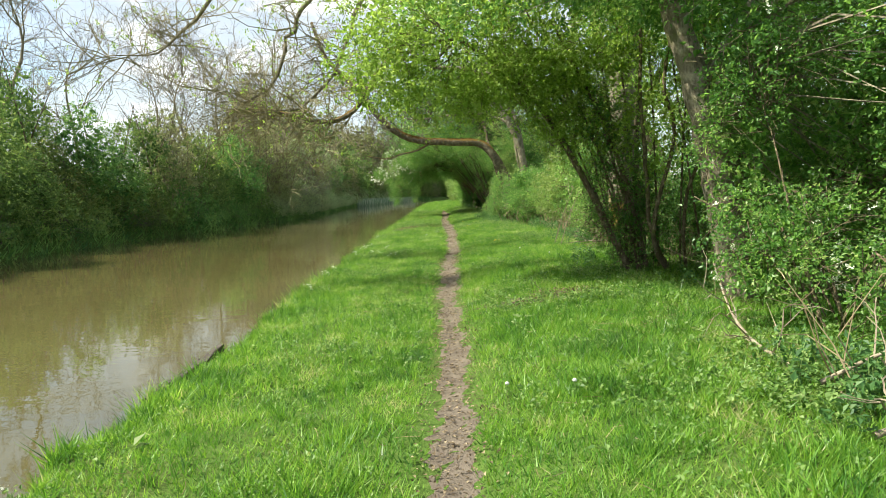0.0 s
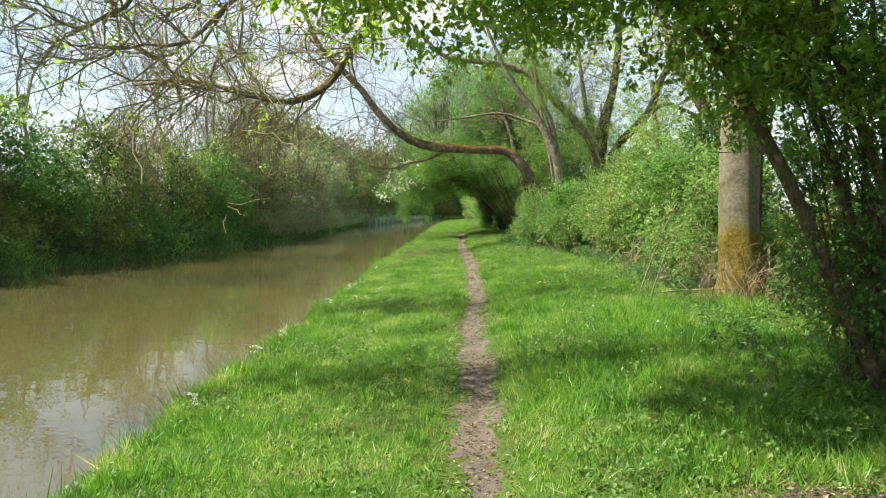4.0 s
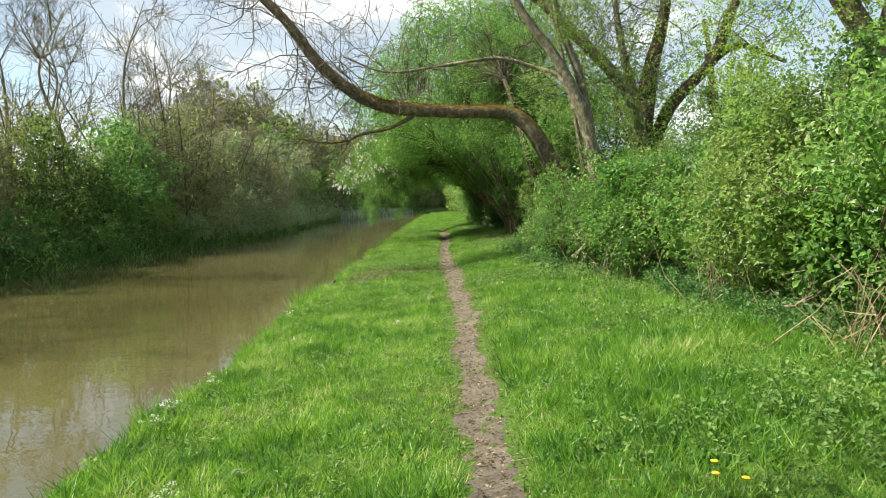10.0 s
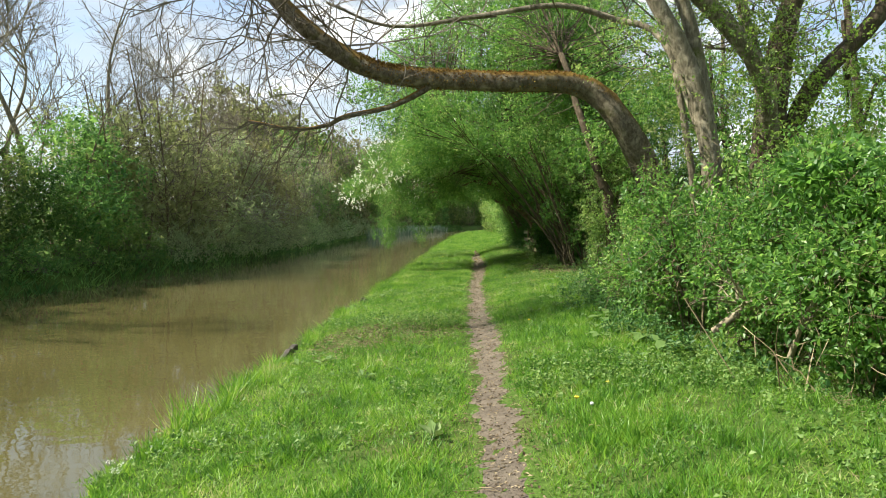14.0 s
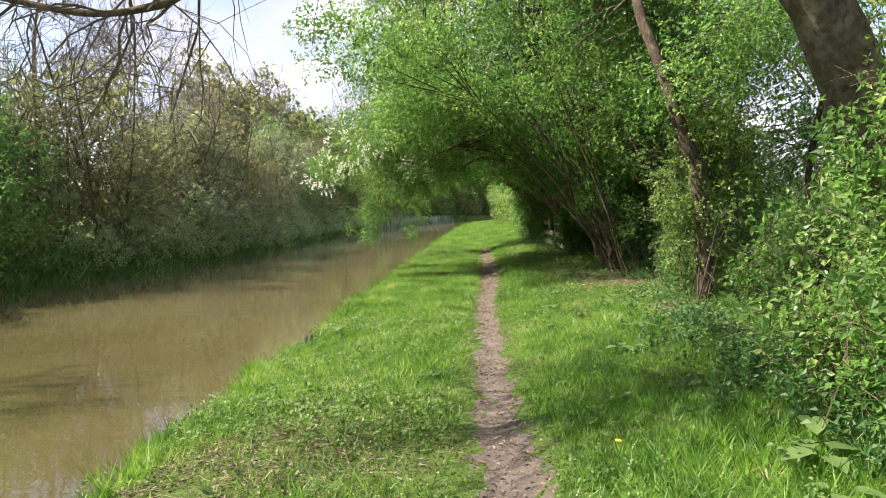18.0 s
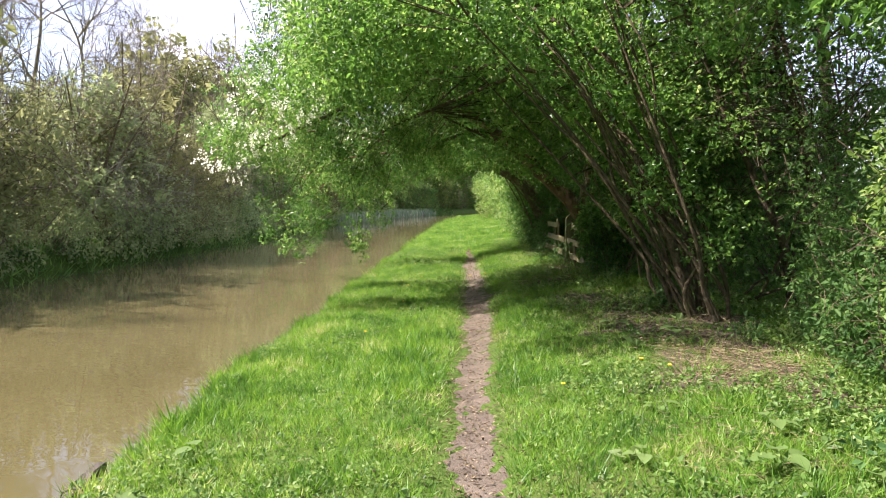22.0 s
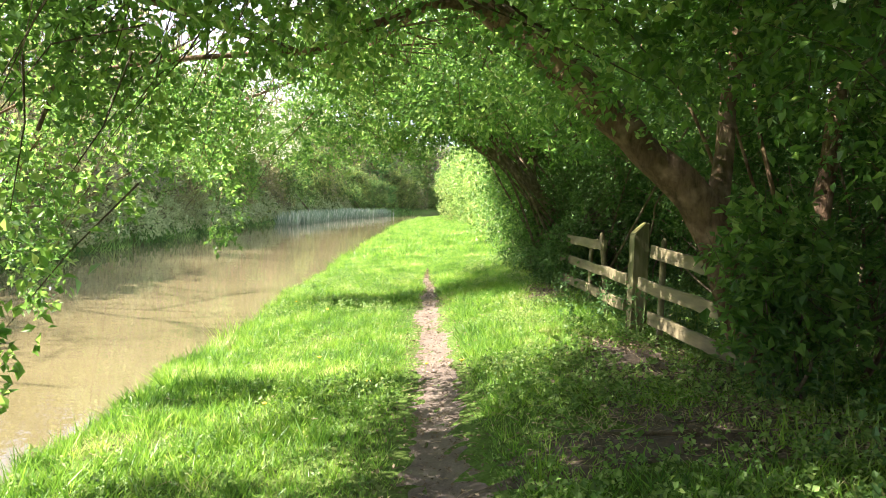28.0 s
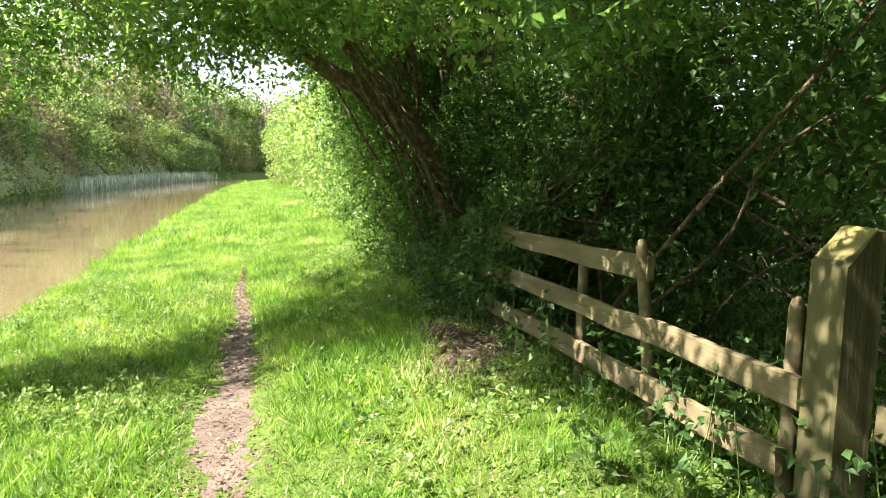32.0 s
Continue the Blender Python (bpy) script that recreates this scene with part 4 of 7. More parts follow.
def woody(name, base, label, category, stems, lobes, leaf_mat, n, leaf, bark=None, gap=0.3, group="", seed=0, twigs=120, blossom=0, per=7, shell=0.5, gap_scale=3.6, sides=8, twig_mat=None, lumps=0.08, hang=None, hang_n=0, hang_leaf=0.045, flower=None, flower_n=0):
    """A shrub or tree: stems, each (points, radii), fine twigs, a crown of small leaves on shoots, maybe blossom."""
    t = thing(name, base, label, category, group)
    bark = bark or BARK_STEM
    for i, (pts, radii) in enumerate(stems):
        g = Geo()
        tube(g, rough_line(pts, min(min(radii) * 0.3, 0.012), seed + i), radii, sides, lumps, seed + i)
        part("trunk" if radii[0] > 0.12 and i == 0 else "limb" if radii[0] > 0.05 else "stem", g, bark, t, "", True)
    if lobes:
        rs = np.random.RandomState(seed + 90)
        p, d = in_lobes(lobes, n // per, seed + 1, gap, gap_scale, shell, over_walk)
        g = Geo()
        sprigs(g, p, d * 0.8 + rs.normal(size=p.shape) * 0.5 + np.array([0, 0, -0.15]), leaf, per, seed + 2)
        q, e = in_lobes(lobes, n // per // 4, seed + 8, gap * 0.5, gap_scale, 0.1, over_walk, 0.72)
        sprigs(g, q, e * 0.4 + rs.normal(size=q.shape) * 0.7, leaf * 1.5, per, seed + 9)
        part("crown", g, leaf_mat, t, "", False, "stuff")
        if twigs:
            L = np.asarray(lobes, float)
            anchors = np.concatenate([smooth_line(s[0])[-9:] for s in stems]) if stems else L[:, :3]
            pick = p[rs.choice(len(p), min(twigs, len(p)), replace=False)]
            near = anchors[np.argmin(((pick[:, None] - anchors[None]) ** 2).sum(-1) + rs.uniform(0, 0.6, (len(pick), len(anchors))), 1)]
            hub = near + (pick - near) * rs.uniform(0.0, 0.45, (len(pick), 1))
            g = Geo()
            size = np.linalg.norm(pick - hub, axis=1)
            twig_batch(g, hub, pick, 0.004 + size * 0.006, 0.002, 0.06, seed + 3)
            m = len(pick) * 3
            q = p[rs.choice(len(p), m)]
            twig_batch(g, q - rs.normal(size=(m, 3)) * 0.16 - np.array([0, 0, 0.05]), q + rs.normal(size=(m, 3)) * 0.10, 0.0035, 0.0018, 0, seed + 4)
            part("brushwood", g, twig_mat or bark, t, kind="stuff")
        if hang:
            q, e = in_lobes(hang, hang_n // per, seed + 11, 0.5, 4.2, 0.3, over_walk)
            g = Geo()
            sprigs(g, q, e * 0.4 + rs.normal(size=q.shape) * 0.5 + np.array([0, 0, -0.6]), hang_leaf, per, seed + 12)
            part("hanging_foliage", g, leaf_mat, t, "loose drooping leafy sprays", kind="stuff")
            g = Geo()
            m = len(hang) * 26
            q = q[rs.choice(len(q), m)]
            top = q + np.stack([rs.normal(size=m) * 0.3 + 0.35, rs.normal(size=m) * 0.2, rs.uniform(0.5, 1.1, m)], 1)
            twig_batch(g, top, q, 0.006, 0.002, 0.06, seed + 13)
            part("brushwood", g, bark, t, kind="stuff")
        if flower:
            q, e = in_lobes(flower, flower_n, seed + 14, 0.3, 1.6, 0.5, over_walk)
            g = Geo()
            sprigs(g, q, e + np.array([0, 0, -0.3]), 0.032, 10, seed + 15, 0.95, 0.3, 4.0)
            part("blossom", g, BLOSSOM, t, "clusters of small white flowers", kind="stuff")
        if blossom:
            q, e = in_lobes(lobes, blossom, seed + 5, 0.55, 1.3, 0.85, over_walk)
            g = Geo()
            sprigs(g, q, e, 0.026, 9, seed + 6, 0.95, 0.3, 3.0)
            part("blossom", g, BLOSSOM, t, "clusters of small white flowers", kind="stuff")
    return t


def fan(base, tops, radius, seed, bow=0.25, spread=0.18):
    """Coppice stems from one stool to several tops."""
    rs = np.random.RandomState(seed)
    out = []
    for top in tops:
        b = np.array(base) + np.array([max(-1.2, min(1.2, rs.normal())) * spread, max(-1.2, min(1.2, rs.normal())) * spread, -0.05])
        top = np.array(top, float)
        mid = b + (top - b) * 0.45 + np.array([rs.normal() * 0.1, rs.normal() * 0.1, bow])
        q = b + (top - b) * 0.75 + np.array([rs.normal() * 0.1, rs.normal() * 0.1, bow * 0.8])
        out.append(([b, mid, q, top], [radius * rs.uniform(0.6, 1.2), radius * 0.35]))
    return out



def scatter_tops(lobes, n, seed):
    rs = np.random.RandomState(seed)
    L = np.asarray(lobes, float)
    k = rs.randint(0, len(L), n)
    return L[k, :3] + rs.normal(size=(n, 3)) * L[k, 3:] * 0.35


# young maple coppice that leans over the path
lobes = [(0.1, 10.3, 3.75, 1.5, 1.6, 1.15), (-0.85, 10.0, 3.15, 0.75, 1.0, 0.65), (1.6, 10.7, 4.2, 1.6, 1.6, 1.3), (3.2, 10.6, 4.5, 1.5, 1.5, 1.4), (-0.4, 11.3, 4.6, 1.4, 1.4, 1.0), (0.9, 11.7, 5.2, 1.8, 1.5, 1.0), (1.6, 10.6, 3.0, 0.7, 0.8, 0.7), (1.0, 10.4, 3.0, 0.9, 1.0, 0.65), (2.1, 10.6, 3.3, 0.8, 0.8, 0.7), (-0.3, 10.4, 2.8, 0.8, 0.9, 0.45), (0.8, 10.5, 2.75, 0.7, 0.8, 0.4), (1.9, 10.5, 2.3, 0.5, 0.6, 0.5), (2.9, 10.2, 2.4, 0.6, 0.5, 0.8)]
stems = [([(3.05, 11.0, -0.05), (2.45, 10.8, 0.9), (1.85, 10.7, 2.0), (1.4, 10.6, 2.65), (0.95, 10.6, 3.15), (0.2, 10.4, 3.6)], [0.055, 0.025]),
         ([(3.15, 11.0, -0.05), (2.75, 10.8, 1.4), (2.2, 10.7, 2.7), (1.5, 10.6, 3.9)], [0.045, 0.02])]
stems += fan((3.1, 11.0, 0), [(0.9, 10.6, 4.6), (1.8, 10.8, 4.6), (2.2, 10.9, 5.0), (2.8, 10.8, 5.2), (0.4, 11.2, 5.0), (1.3, 11.4, 5.4)], 0.022, 62, 0.5)
woody("maple_shrub", (3.1, 11.0, 0), "leaning young maple coppice with bright lime-green leaves", "shrub", stems, lobes, LEAF_LIME, 54000, 0.052, BARK_STEM, 0.42, "", 101, 260)
lobes = [(2.6, 10.9, 1.5, 0.5, 0.6, 1.1), (3.1, 11.1, 0.9, 0.5, 0.6, 0.8), (2.15, 10.8, 2.5, 0.5, 0.6, 0.7)]
woody("thicket", (2.95, 11.4, 0), "dark twiggy thicket at the foot of the coppice", "shrub", fan((3.0, 11.4, 0), scatter_tops(lobes, 22, 63), 0.012, 64), lobes, LEAF_HAW, 9000, 0.04, BARK_STEM, 0.34, "", 111, 300)
lobes = [(3.3, 10.1, 4.2, 1.2, 1.2, 1.2), (4.4, 10.4, 3.2, 1.0, 1.3, 1.4), (4.2, 9.4, 4.6, 1.2, 1.4, 1.0), (4.4, 11.6, 1.8, 0.9, 1.2, 1.4), (5.0, 12.2, 3.0, 1.0, 1.4, 1.6)]
stems = [([(3.6, 10.9, -0.05), (3.0, 10.5, 0.85), (2.8, 10.2, 1.85), (2.7, 10.1, 2.6), (2.6, 10.0, 4.2)], [0.036, 0.022]),
         ([(3.65, 10.9, -0.05), (2.95, 10.3, 0.85), (3.15, 10.1, 2.25), (2.95, 10.0, 3.0), (3.2, 10.0, 4.2)], [0.034, 0.02]),
         ([(3.7, 10.95, -0.05), (3.4, 10.4, 1.2), (3.6, 10.2, 2.4), (3.5, 10.2, 4.4)], [0.03, 0.018])]
stems += fan((3.7, 10.95, 0), scatter_tops(lobes, 3, 65), 0.02, 66)
woody("maple_shrub", (3.65, 10.9, 0), "upright grey maple stems with fresh green leaves", "shrub", stems, lobes, LEAF_HAW, 17000, 0.056, BARK_STEM, 0.42, "", 121, 160)

# trees and bushes beside the start
# Lobe (0.9, 8.2, 4.7) is unseen, added only to shade the trunk.
lobes = [(3.3, 8.2, 4.1, 1.3, 1.6, 1.1), (4.6, 8.8, 3.2, 1.2, 1.8, 1.6), (2.5, 8.4, 5.0, 1.5, 1.6, 1.0), (4.7, 6.5, 3.6, 1.1, 1.6, 1.5), (4.6, 8.8, 1.6, 0.9, 1.6, 1.2), (2.0, 8.2, 4.0, 1.0, 1.2, 0.8), (0.9, 8.2, 4.7, 1.2, 1.1, 0.7), (0.5, 8.2, 3.8, 1.1, 0.9, 0.6), (2.75, 7.5, 3.3, 0.55, 0.3, 0.6), (3.1, 7.6, 2.3, 0.45, 0.25, 0.7), (4.4, 7.4, 2.6, 0.8, 0.9, 1.0)]
stems = [([(3.4, 8.1, -0.1), (3.2, 8.05, 0.7), (2.98, 8.0, 1.6), (2.8, 8.0, 2.26), (2.6, 8.0, 2.95), (2.2, 8.0, 4.4), (1.9, 8.0, 6.5)], [0.21, 0.165, 0.15, 0.135, 0.10]),
         ([(2.75, 8.0, 2.6), (3.3, 8.3, 3.4), (3.9, 8.6, 4.4)], [0.07, 0.03])]
woody("field_maple", (3.4, 8.1, 0), "leaning grey-barked tree with a dense green crown", "tree", stems, lobes, LEAF_HAW, 46000, 0.056, BARK_ASH, 0.36, "", 131, 220, sides=14, lumps=0.035)
lobes = [(3.1, 6.5, 0.75, 0.7, 0.7, 0.4), (3.0, 6.9, 1.15, 0.6, 0.5, 0.4), (3.7, 7.2, 1.1, 0.7, 0.8, 0.6), (4.3, 5.6, 1.2, 0.8, 0.9, 0.9), (3.7, 5.6, 0.7, 0.6, 0.7, 0.45), (2.95, 7.4, 1.7, 0.55, 0.35, 0.7), (3.15, 7.3, 2.6, 0.6, 0.35, 0.7)]
woody("hedge_bush", (3.4, 6.1, 0), "leafy green bush with white-flowered weeds at its foot", "bush", fan((3.4, 6.1, 0), scatter_tops(lobes, 14, 67), 0.014, 68), lobes, LEAF_HAW, 15000, 0.042, BARK_STEM, 0.56, "towpath hedge", 141, 200, 90)
lobes = [(5.2, 9.6, 1.4, 1.1, 1.5, 1.4), (4.7, 10.8, 1.0, 0.8, 1.0, 1.0), (6.0, 8.0, 2.6, 1.3, 1.8, 1.8), (5.9, 11.5, 2.2, 1.2, 1.6, 1.7), (5.6, 5.2, 2.8, 1.0, 1.6, 1.8)]
woody("hedge_bush", (5.2, 9.8, 0), "dense dark green hedge bush behind the stems", "bush", fan((5.2, 9.8, -0.1), scatter_tops(lobes[:2], 12, 69), 0.02, 70), lobes, LEAF_HEDGE, 24000, 0.07, BARK_STEM, 0.2, "towpath hedge", 151, 120)

lobes = [(4.6, 13.0, 4.4, 1.5, 1.5, 1.3), (6.0, 14.0, 5.0, 1.8, 1.8, 1.5), (5.2, 12.4, 3.0, 1.0, 1.2, 1.2), (6.8, 12.5, 3.6, 1.4, 1.6, 1.6), (3.5, 13.6, 5.3, 1.4, 1.3, 0.9), (5.2, 12.8, 1.5, 1.0, 1.2, 1.2), (4.7, 13.6, 2.6, 1.0, 1.2, 1.1), (6.4, 12.8, 2.2, 1.2, 1.4, 1.4), (7.4, 11.5, 2.0, 1.3, 1.6, 1.6)]
stems = [([(5.6, 13.5, -0.1), (5.5, 13.5, 1.5), (5.2, 13.4, 3.0), (4.7, 13.2, 5.0)], [0.11, 0.09, 0.04]), ([(5.5, 13.5, 1.2), (6.0, 13.6, 3.0), (6.2, 13.9, 5.2)], [0.07, 0.03])]
woody("field_maple", (5.6, 13.5, 0), "slender maple with thin bright foliage behind the hedge", "tree", stems, lobes, LEAF_HAW, 30000, 0.064, BARK_STEM, 0.36, "", 135, 160)

# tall ash with a mossy foot, whose long limb reaches over the canal
t = thing("ash_tree", (4.13, 16.95, 0), "tall straight ash with pale trunk and mossy foot", "tree")
g = Geo()
tube(g, smooth_line([(4.2, 16.95, -0.1), (4.17, 16.95, 0.5), (4.1, 16.95, 1.3), (4.07, 16.95, 2.6), (4.06, 16.95, 3.9), (4.05, 17, 6.0), (4.0, 17.1, 9.0)]), [0.50, 0.36, 0.28, 0.275, 0.28, 0.26, 0.2], 26, 0.05, 5)
part("trunk", g, BARK_FOOT, t, "pale furrowed trunk, moss about its foot", True)
rsa = np.random.RandomState(71)
arm = smooth_line([(4.0, 17.0, 5.6), (2.2, 17, 6.3), (0.2, 17, 5.7), (-1.2, 17, 4.5), (-1.75, 17, 3.72), (-2.04, 17, 3.32), (-2.5, 17, 3.08), (-2.9, 17, 3.08), (-3.4, 17, 3.2), (-4.1, 17, 3.35), (-5.0, 17.1, 3.3)])
g = Geo()
tube(g, arm, [0.10, 0.07, 0.045, 0.018], 10, 0.2, 8)
part("limb", g, BARK_MOSSY, t, "long bare limb with lichen", True)
out = []
for k in range(64):
    at = arm[rsa.randint(9, len(arm))]
    grow(rsa, at, (rsa.normal() * 0.7 - 0.4, rsa.normal() * 0.9, rsa.normal() * 0.6 - 0.1), rsa.uniform(0.8, 1.7), 0.016, 2, out, 4, 0.05, 0.3, 0.9, 4)
g = Geo()
limbs_into(g, out)
part("brushwood", g, TWIG_BUD, t, "fine bare knobbly twigs", kind="stuff")
part_of_bough = [[(4.0, 17.0, 7.2), (2.0, 15.0, 7.6), (-0.6, 12.8, 6.2), (-2.1, 12.1, 4.6), (-2.45, 12, 3.95), (-2.75, 12, 3.2), (-3.1, 12, 2.95), (-3.7, 12, 3.1)],
                 [(4.0, 17.0, 6.8), (1.6, 14.0, 6.9), (-0.7, 12.3, 5.4), (-1.4, 12, 4.3), (-1.75, 12, 3.4), (-2.3, 12, 2.85), (-3.0, 11.9, 2.75)],
                 [(4.0, 17.0, 7.6), (0.6, 14.0, 7.2), (-2.8, 12.4, 5.4), (-4.0, 12.2, 4.3), (-4.6, 12.1, 3.75), (-5.6, 12, 3.6)]]
low = []
for k, pts in enumerate(part_of_bough):
    line = smooth_line(pts)
    g = Geo()
    tube(g, rough_line(pts, 0.025, 75 + k), [0.08, 0.045, 0.024, 0.009], 7, 0.12, 75 + k)
    part("limb", g, BARK_ASH, t, "slender bough drooping over the canal", True)
    for j in range(36):
        grow(rsa, line[rsa.randint(12, len(line))], (rsa.normal() * 0.9 - 0.3, rsa.normal() * 0.8, rsa.normal() * 0.6 + 0.1), rsa.uniform(0.5, 1.3), 0.011, 2, low, 4, 0.06, 0.32, 0.9, 4)
g = Geo()
limbs_into(g, low)
part("brushwood", g, TWIG_BUD, t, "knobbly bare twigs in bud", kind="stuff")
out += low
p, d = tips(out)
k = rsa.choice(len(p), 420)
g = Geo()
sprigs(g, p[k], d[k], 0.05, 6, 72)
part("leaf_sprays", g, LEAF_LIME, t, "first lime-green leaf sprays", kind="stuff")
lobes = [(4.2, 17, 9.2, 2.6, 2.4, 1.6), (2.4, 17.5, 8.6, 1.8, 2.0, 1.0), (2.0, 15.5, 3.8, 1.0, 0.6, 0.5), (3.2, 15.4, 3.9, 0.9, 0.6, 0.5), (5.4, 16.6, 3.9, 0.9, 1.0, 0.8)]
p, d = in_lobes(lobes, 2600, 73, 0.42, 2.5)
g = Geo()
sprigs(g, p, d, 0.08, 6, 74)
part("crown", g, LEAF_LIME, t)
for pts in ([(4.05, 17, 5.0), (4.9, 17.3, 6.2), (5.6, 17.5, 8)], [(4.05, 17, 6.6), (3.2, 17.3, 7.6), (2.4, 17.4, 9)]):
    g = Geo()
    tube(g, smooth_line(pts), [0.11, 0.05], 8, 0.08, 9)
    part("limb", g, BARK_ASH, t, "", True)
# darker stem close behind it, in ivy
lobes = [(4.55, 17.5, 1.6, 0.14, 0.18, 1.4), (4.55, 17.5, 3.6, 0.14, 0.18, 1.5)]
woody("ivy_clad_tree", (4.5, 17.5, 0), "dark ivy-wrapped stem behind the ash", "tree", [([(4.5, 17.5, -0.1), (4.5, 17.5, 1.5), (4.52, 17.5, 3.6), (4.5, 17.5, 8)], [0.15, 0.13, 0.1])], lobes, IVY, 1300, 0.05, BARK_BROWN, 0.3, "", 161, 20)

# hedge of separate bushes along the towpath's field side: x, y, half width, height, leaf, lobes' seed
HEDGE = [(4.9, 14.0, 0.9, 1.7, LEAF_DARK), (5.4, 16.2, 0.9, 1.7, LEAF_HEDGE), (4.6, 18.2, 0.95, 1.7, LEAF_HEDGE), (4.5, 19.9, 1.0, 2.4, LEAF_HEDGE), (4.35, 21.6, 1.05, 2.75, LEAF_HEDGE), (4.35, 23.4, 1.05, 2.8, LEAF_HEDGE), (4.25, 25.2, 1.0, 2.7, LEAF_HEDGE),
         (3.75, 26.6, 0.85, 2.1, LEAF_HAW), (3.1, 27.9, 0.85, 2.0, LEAF_HAW), (2.65, 29.3, 0.88, 1.95, LEAF_HAW), (2.6, 31.0, 0.85, 1.75, LEAF_HAW), (2.75, 32.8, 0.75, 1.5, LEAF_HAW), (4.1, 34.4, 0.75, 1.4, LEAF_HAW), (4.6, 31.5, 1.1, 2.5, LEAF_HEDGE), (5.6, 28.5, 1.2, 3.0, LEAF_HEDGE), (5.8, 21.0, 1.2, 2.8, LEAF_DARK)]
for i, (x, y, r, h, lm) in enumerate(HEDGE):
    rs = np.random.RandomState(200 + i)
    z0 = float(ground_z(x, y))
    lobes = [(x + rs.normal() * r * 0.35, y + rs.normal() * r * 0.35, z0 + h * f, r * s * rs.uniform(0.8, 1.1), r * s * rs.uniform(0.9, 1.25), h * 0.27 * rs.uniform(0.8, 1.2)) for f, s in ((0.3, 0.95), (0.42, 0.9), (0.6, 0.8), (0.72, 0.65), (0.85, 0.45))]
    n = int((11000 if lm != LEAF_HAW else 14000) * r * h / 2.2)
    wide = 1.15 if i == 7 else 1.0
    label = {LEAF_DARK: "dark green leafy hedge bush", LEAF_HAW: "vivid green hawthorn bush reaching to the grass", LEAF_HEDGE: "loose light-green hedge bush with grey twigs below"}[lm]
    woody("hedge_bush", (x, y, z0), label, "bush", fan((x, y, z0), scatter_tops(lobes, 9, 300 + i), 0.016, 320 + i, 0.15, 0.25), lobes, lm, n, (0.064 if lm != LEAF_HAW else 0.05) * wide, BARK_STEM, 0.36, "towpath hedge", 400 + i * 10, 200, gap_scale=2.6)


def bare_limbs(t, starts, seed, name="brushwood", material=None, label="fine bare twigs"):
    """Twigs grown from (place, way, length, radius, depth, count)."""
    rs = np.random.RandomState(seed)
    out = []
    for at, way, length, r, depth, kids, up in starts:
        grow(rs, at, way, length, r, depth, out, kids, up, 0.3, 0.85, 5)
    g = Geo()
    limbs_into(g, out)
    part(name, g, material or TWIG, t, label, kind="stuff")
    return out


# old ash whose mossy limb arches over path and canal
t = thing("ash_tree", (3.4, 32.0, 0.2), "old ash with a mossy limb arching over the canal", "tree")
limb = smooth_line([(3.4, 32.0, 0.0), (3.05, 31.9, 1.2), (2.66, 31.7, 2.1), (2.14, 31.5, 3.0), (1.55, 31.5, 3.5), (0.45, 31.5, 3.55), (-0.8, 31.5, 3.6), (-1.5, 31.5, 3.75), (-2.2, 31.5, 4.15), (-2.85, 31.5, 4.75), (-3.5, 31.5, 5.6), (-4.3, 31.5, 6.4), (-5.0, 31.5, 7.2), (-5.5, 31.4, 8.5)], 5)
g = Geo()
tube(g, limb, [0.25, 0.21, 0.19, 0.15, 0.14, 0.145, 0.13, 0.11, 0.085, 0.06], 14, 0.09, 12)
part("trunk", g, BARK_MOSSY, t, "leaning trunk bending into a rust-mossed limb", True)
rs = np.random.RandomState(19)
k = rs.randint(17, 36, 3600)
f = rs.uniform(0, 1, (3600, 1))
mid = limb[k] * (1 - f) + limb[k + 1] * f
out_way = unit(np.stack([rs.normal(size=3600) * 0.25, rs.normal(size=3600), rs.normal(size=3600) + 0.55], 1))
g = Geo()
leaves(g, mid + out_way * 0.137, out_way + rs.normal(size=(3600, 3)) * 0.7, 0.042, 0.5, 20, 0.2)
part("moss", g, MOSS_FUR, t, "shaggy rust-brown moss", kind="stuff")
sub = smooth_line([(-0.5, 31.5, 3.55), (-0.75, 31.45, 3.38), (-1.2, 31.4, 3.16), (-1.82, 31.4, 3.03), (-2.1, 31.4, 2.9), (-2.6, 31.4, 2.85), (-3.2, 31.3, 2.95)])
g = Geo()
tube(g, sub, [0.05, 0.035, 0.018], 8, 0.1, 13)
part("limb", g, BARK_MOSSY, t, "", True)
for pts, r in (([(3.6, 31.6, -0.1), (3.52, 31.5, 1.58), (3.26, 31.5, 3.34), (2.55, 31.5, 4.78), (1.86, 31.5, 5.69), (0.9, 31.4, 7.5), (0.3, 31.3, 9.6)], [0.17, 0.145, 0.13, 0.10, 0.06, 0.02]),
               ([(3.75, 31.7, -0.1), (3.62, 31.65, 1.8), (3.43, 31.6, 2.83), (3.13, 31.6, 4.37), (2.69, 31.6, 5.49), (2.3, 31.8, 7.6), (2.0, 32.0, 10.2)], [0.14, 0.125, 0.115, 0.09, 0.05, 0.02]), ([(3.5, 31.9, 0), (3.3, 32.0, 2.4), (2.75, 32.1, 5.2), (2.0, 32.2, 8.0), (1.6, 32.2, 10.0)], [0.07, 0.045, 0.015]),
               ([(3.4, 31.6, 2.6), (2.9, 32.2, 4.3), (2.2, 32.5, 4.7), (1.34, 32.5, 4.92), (0.1, 32.5, 4.76), (-1.28, 32.5, 4.6), (-2.3, 32.4, 4.95)], [0.06, 0.045, 0.02])):
    g = Geo()
    tube(g, smooth_line(pts), r, 9, 0.08, 14)
    part("limb", g, BARK_ASH, t, "", True)
rs = np.random.RandomState(15)
starts = []
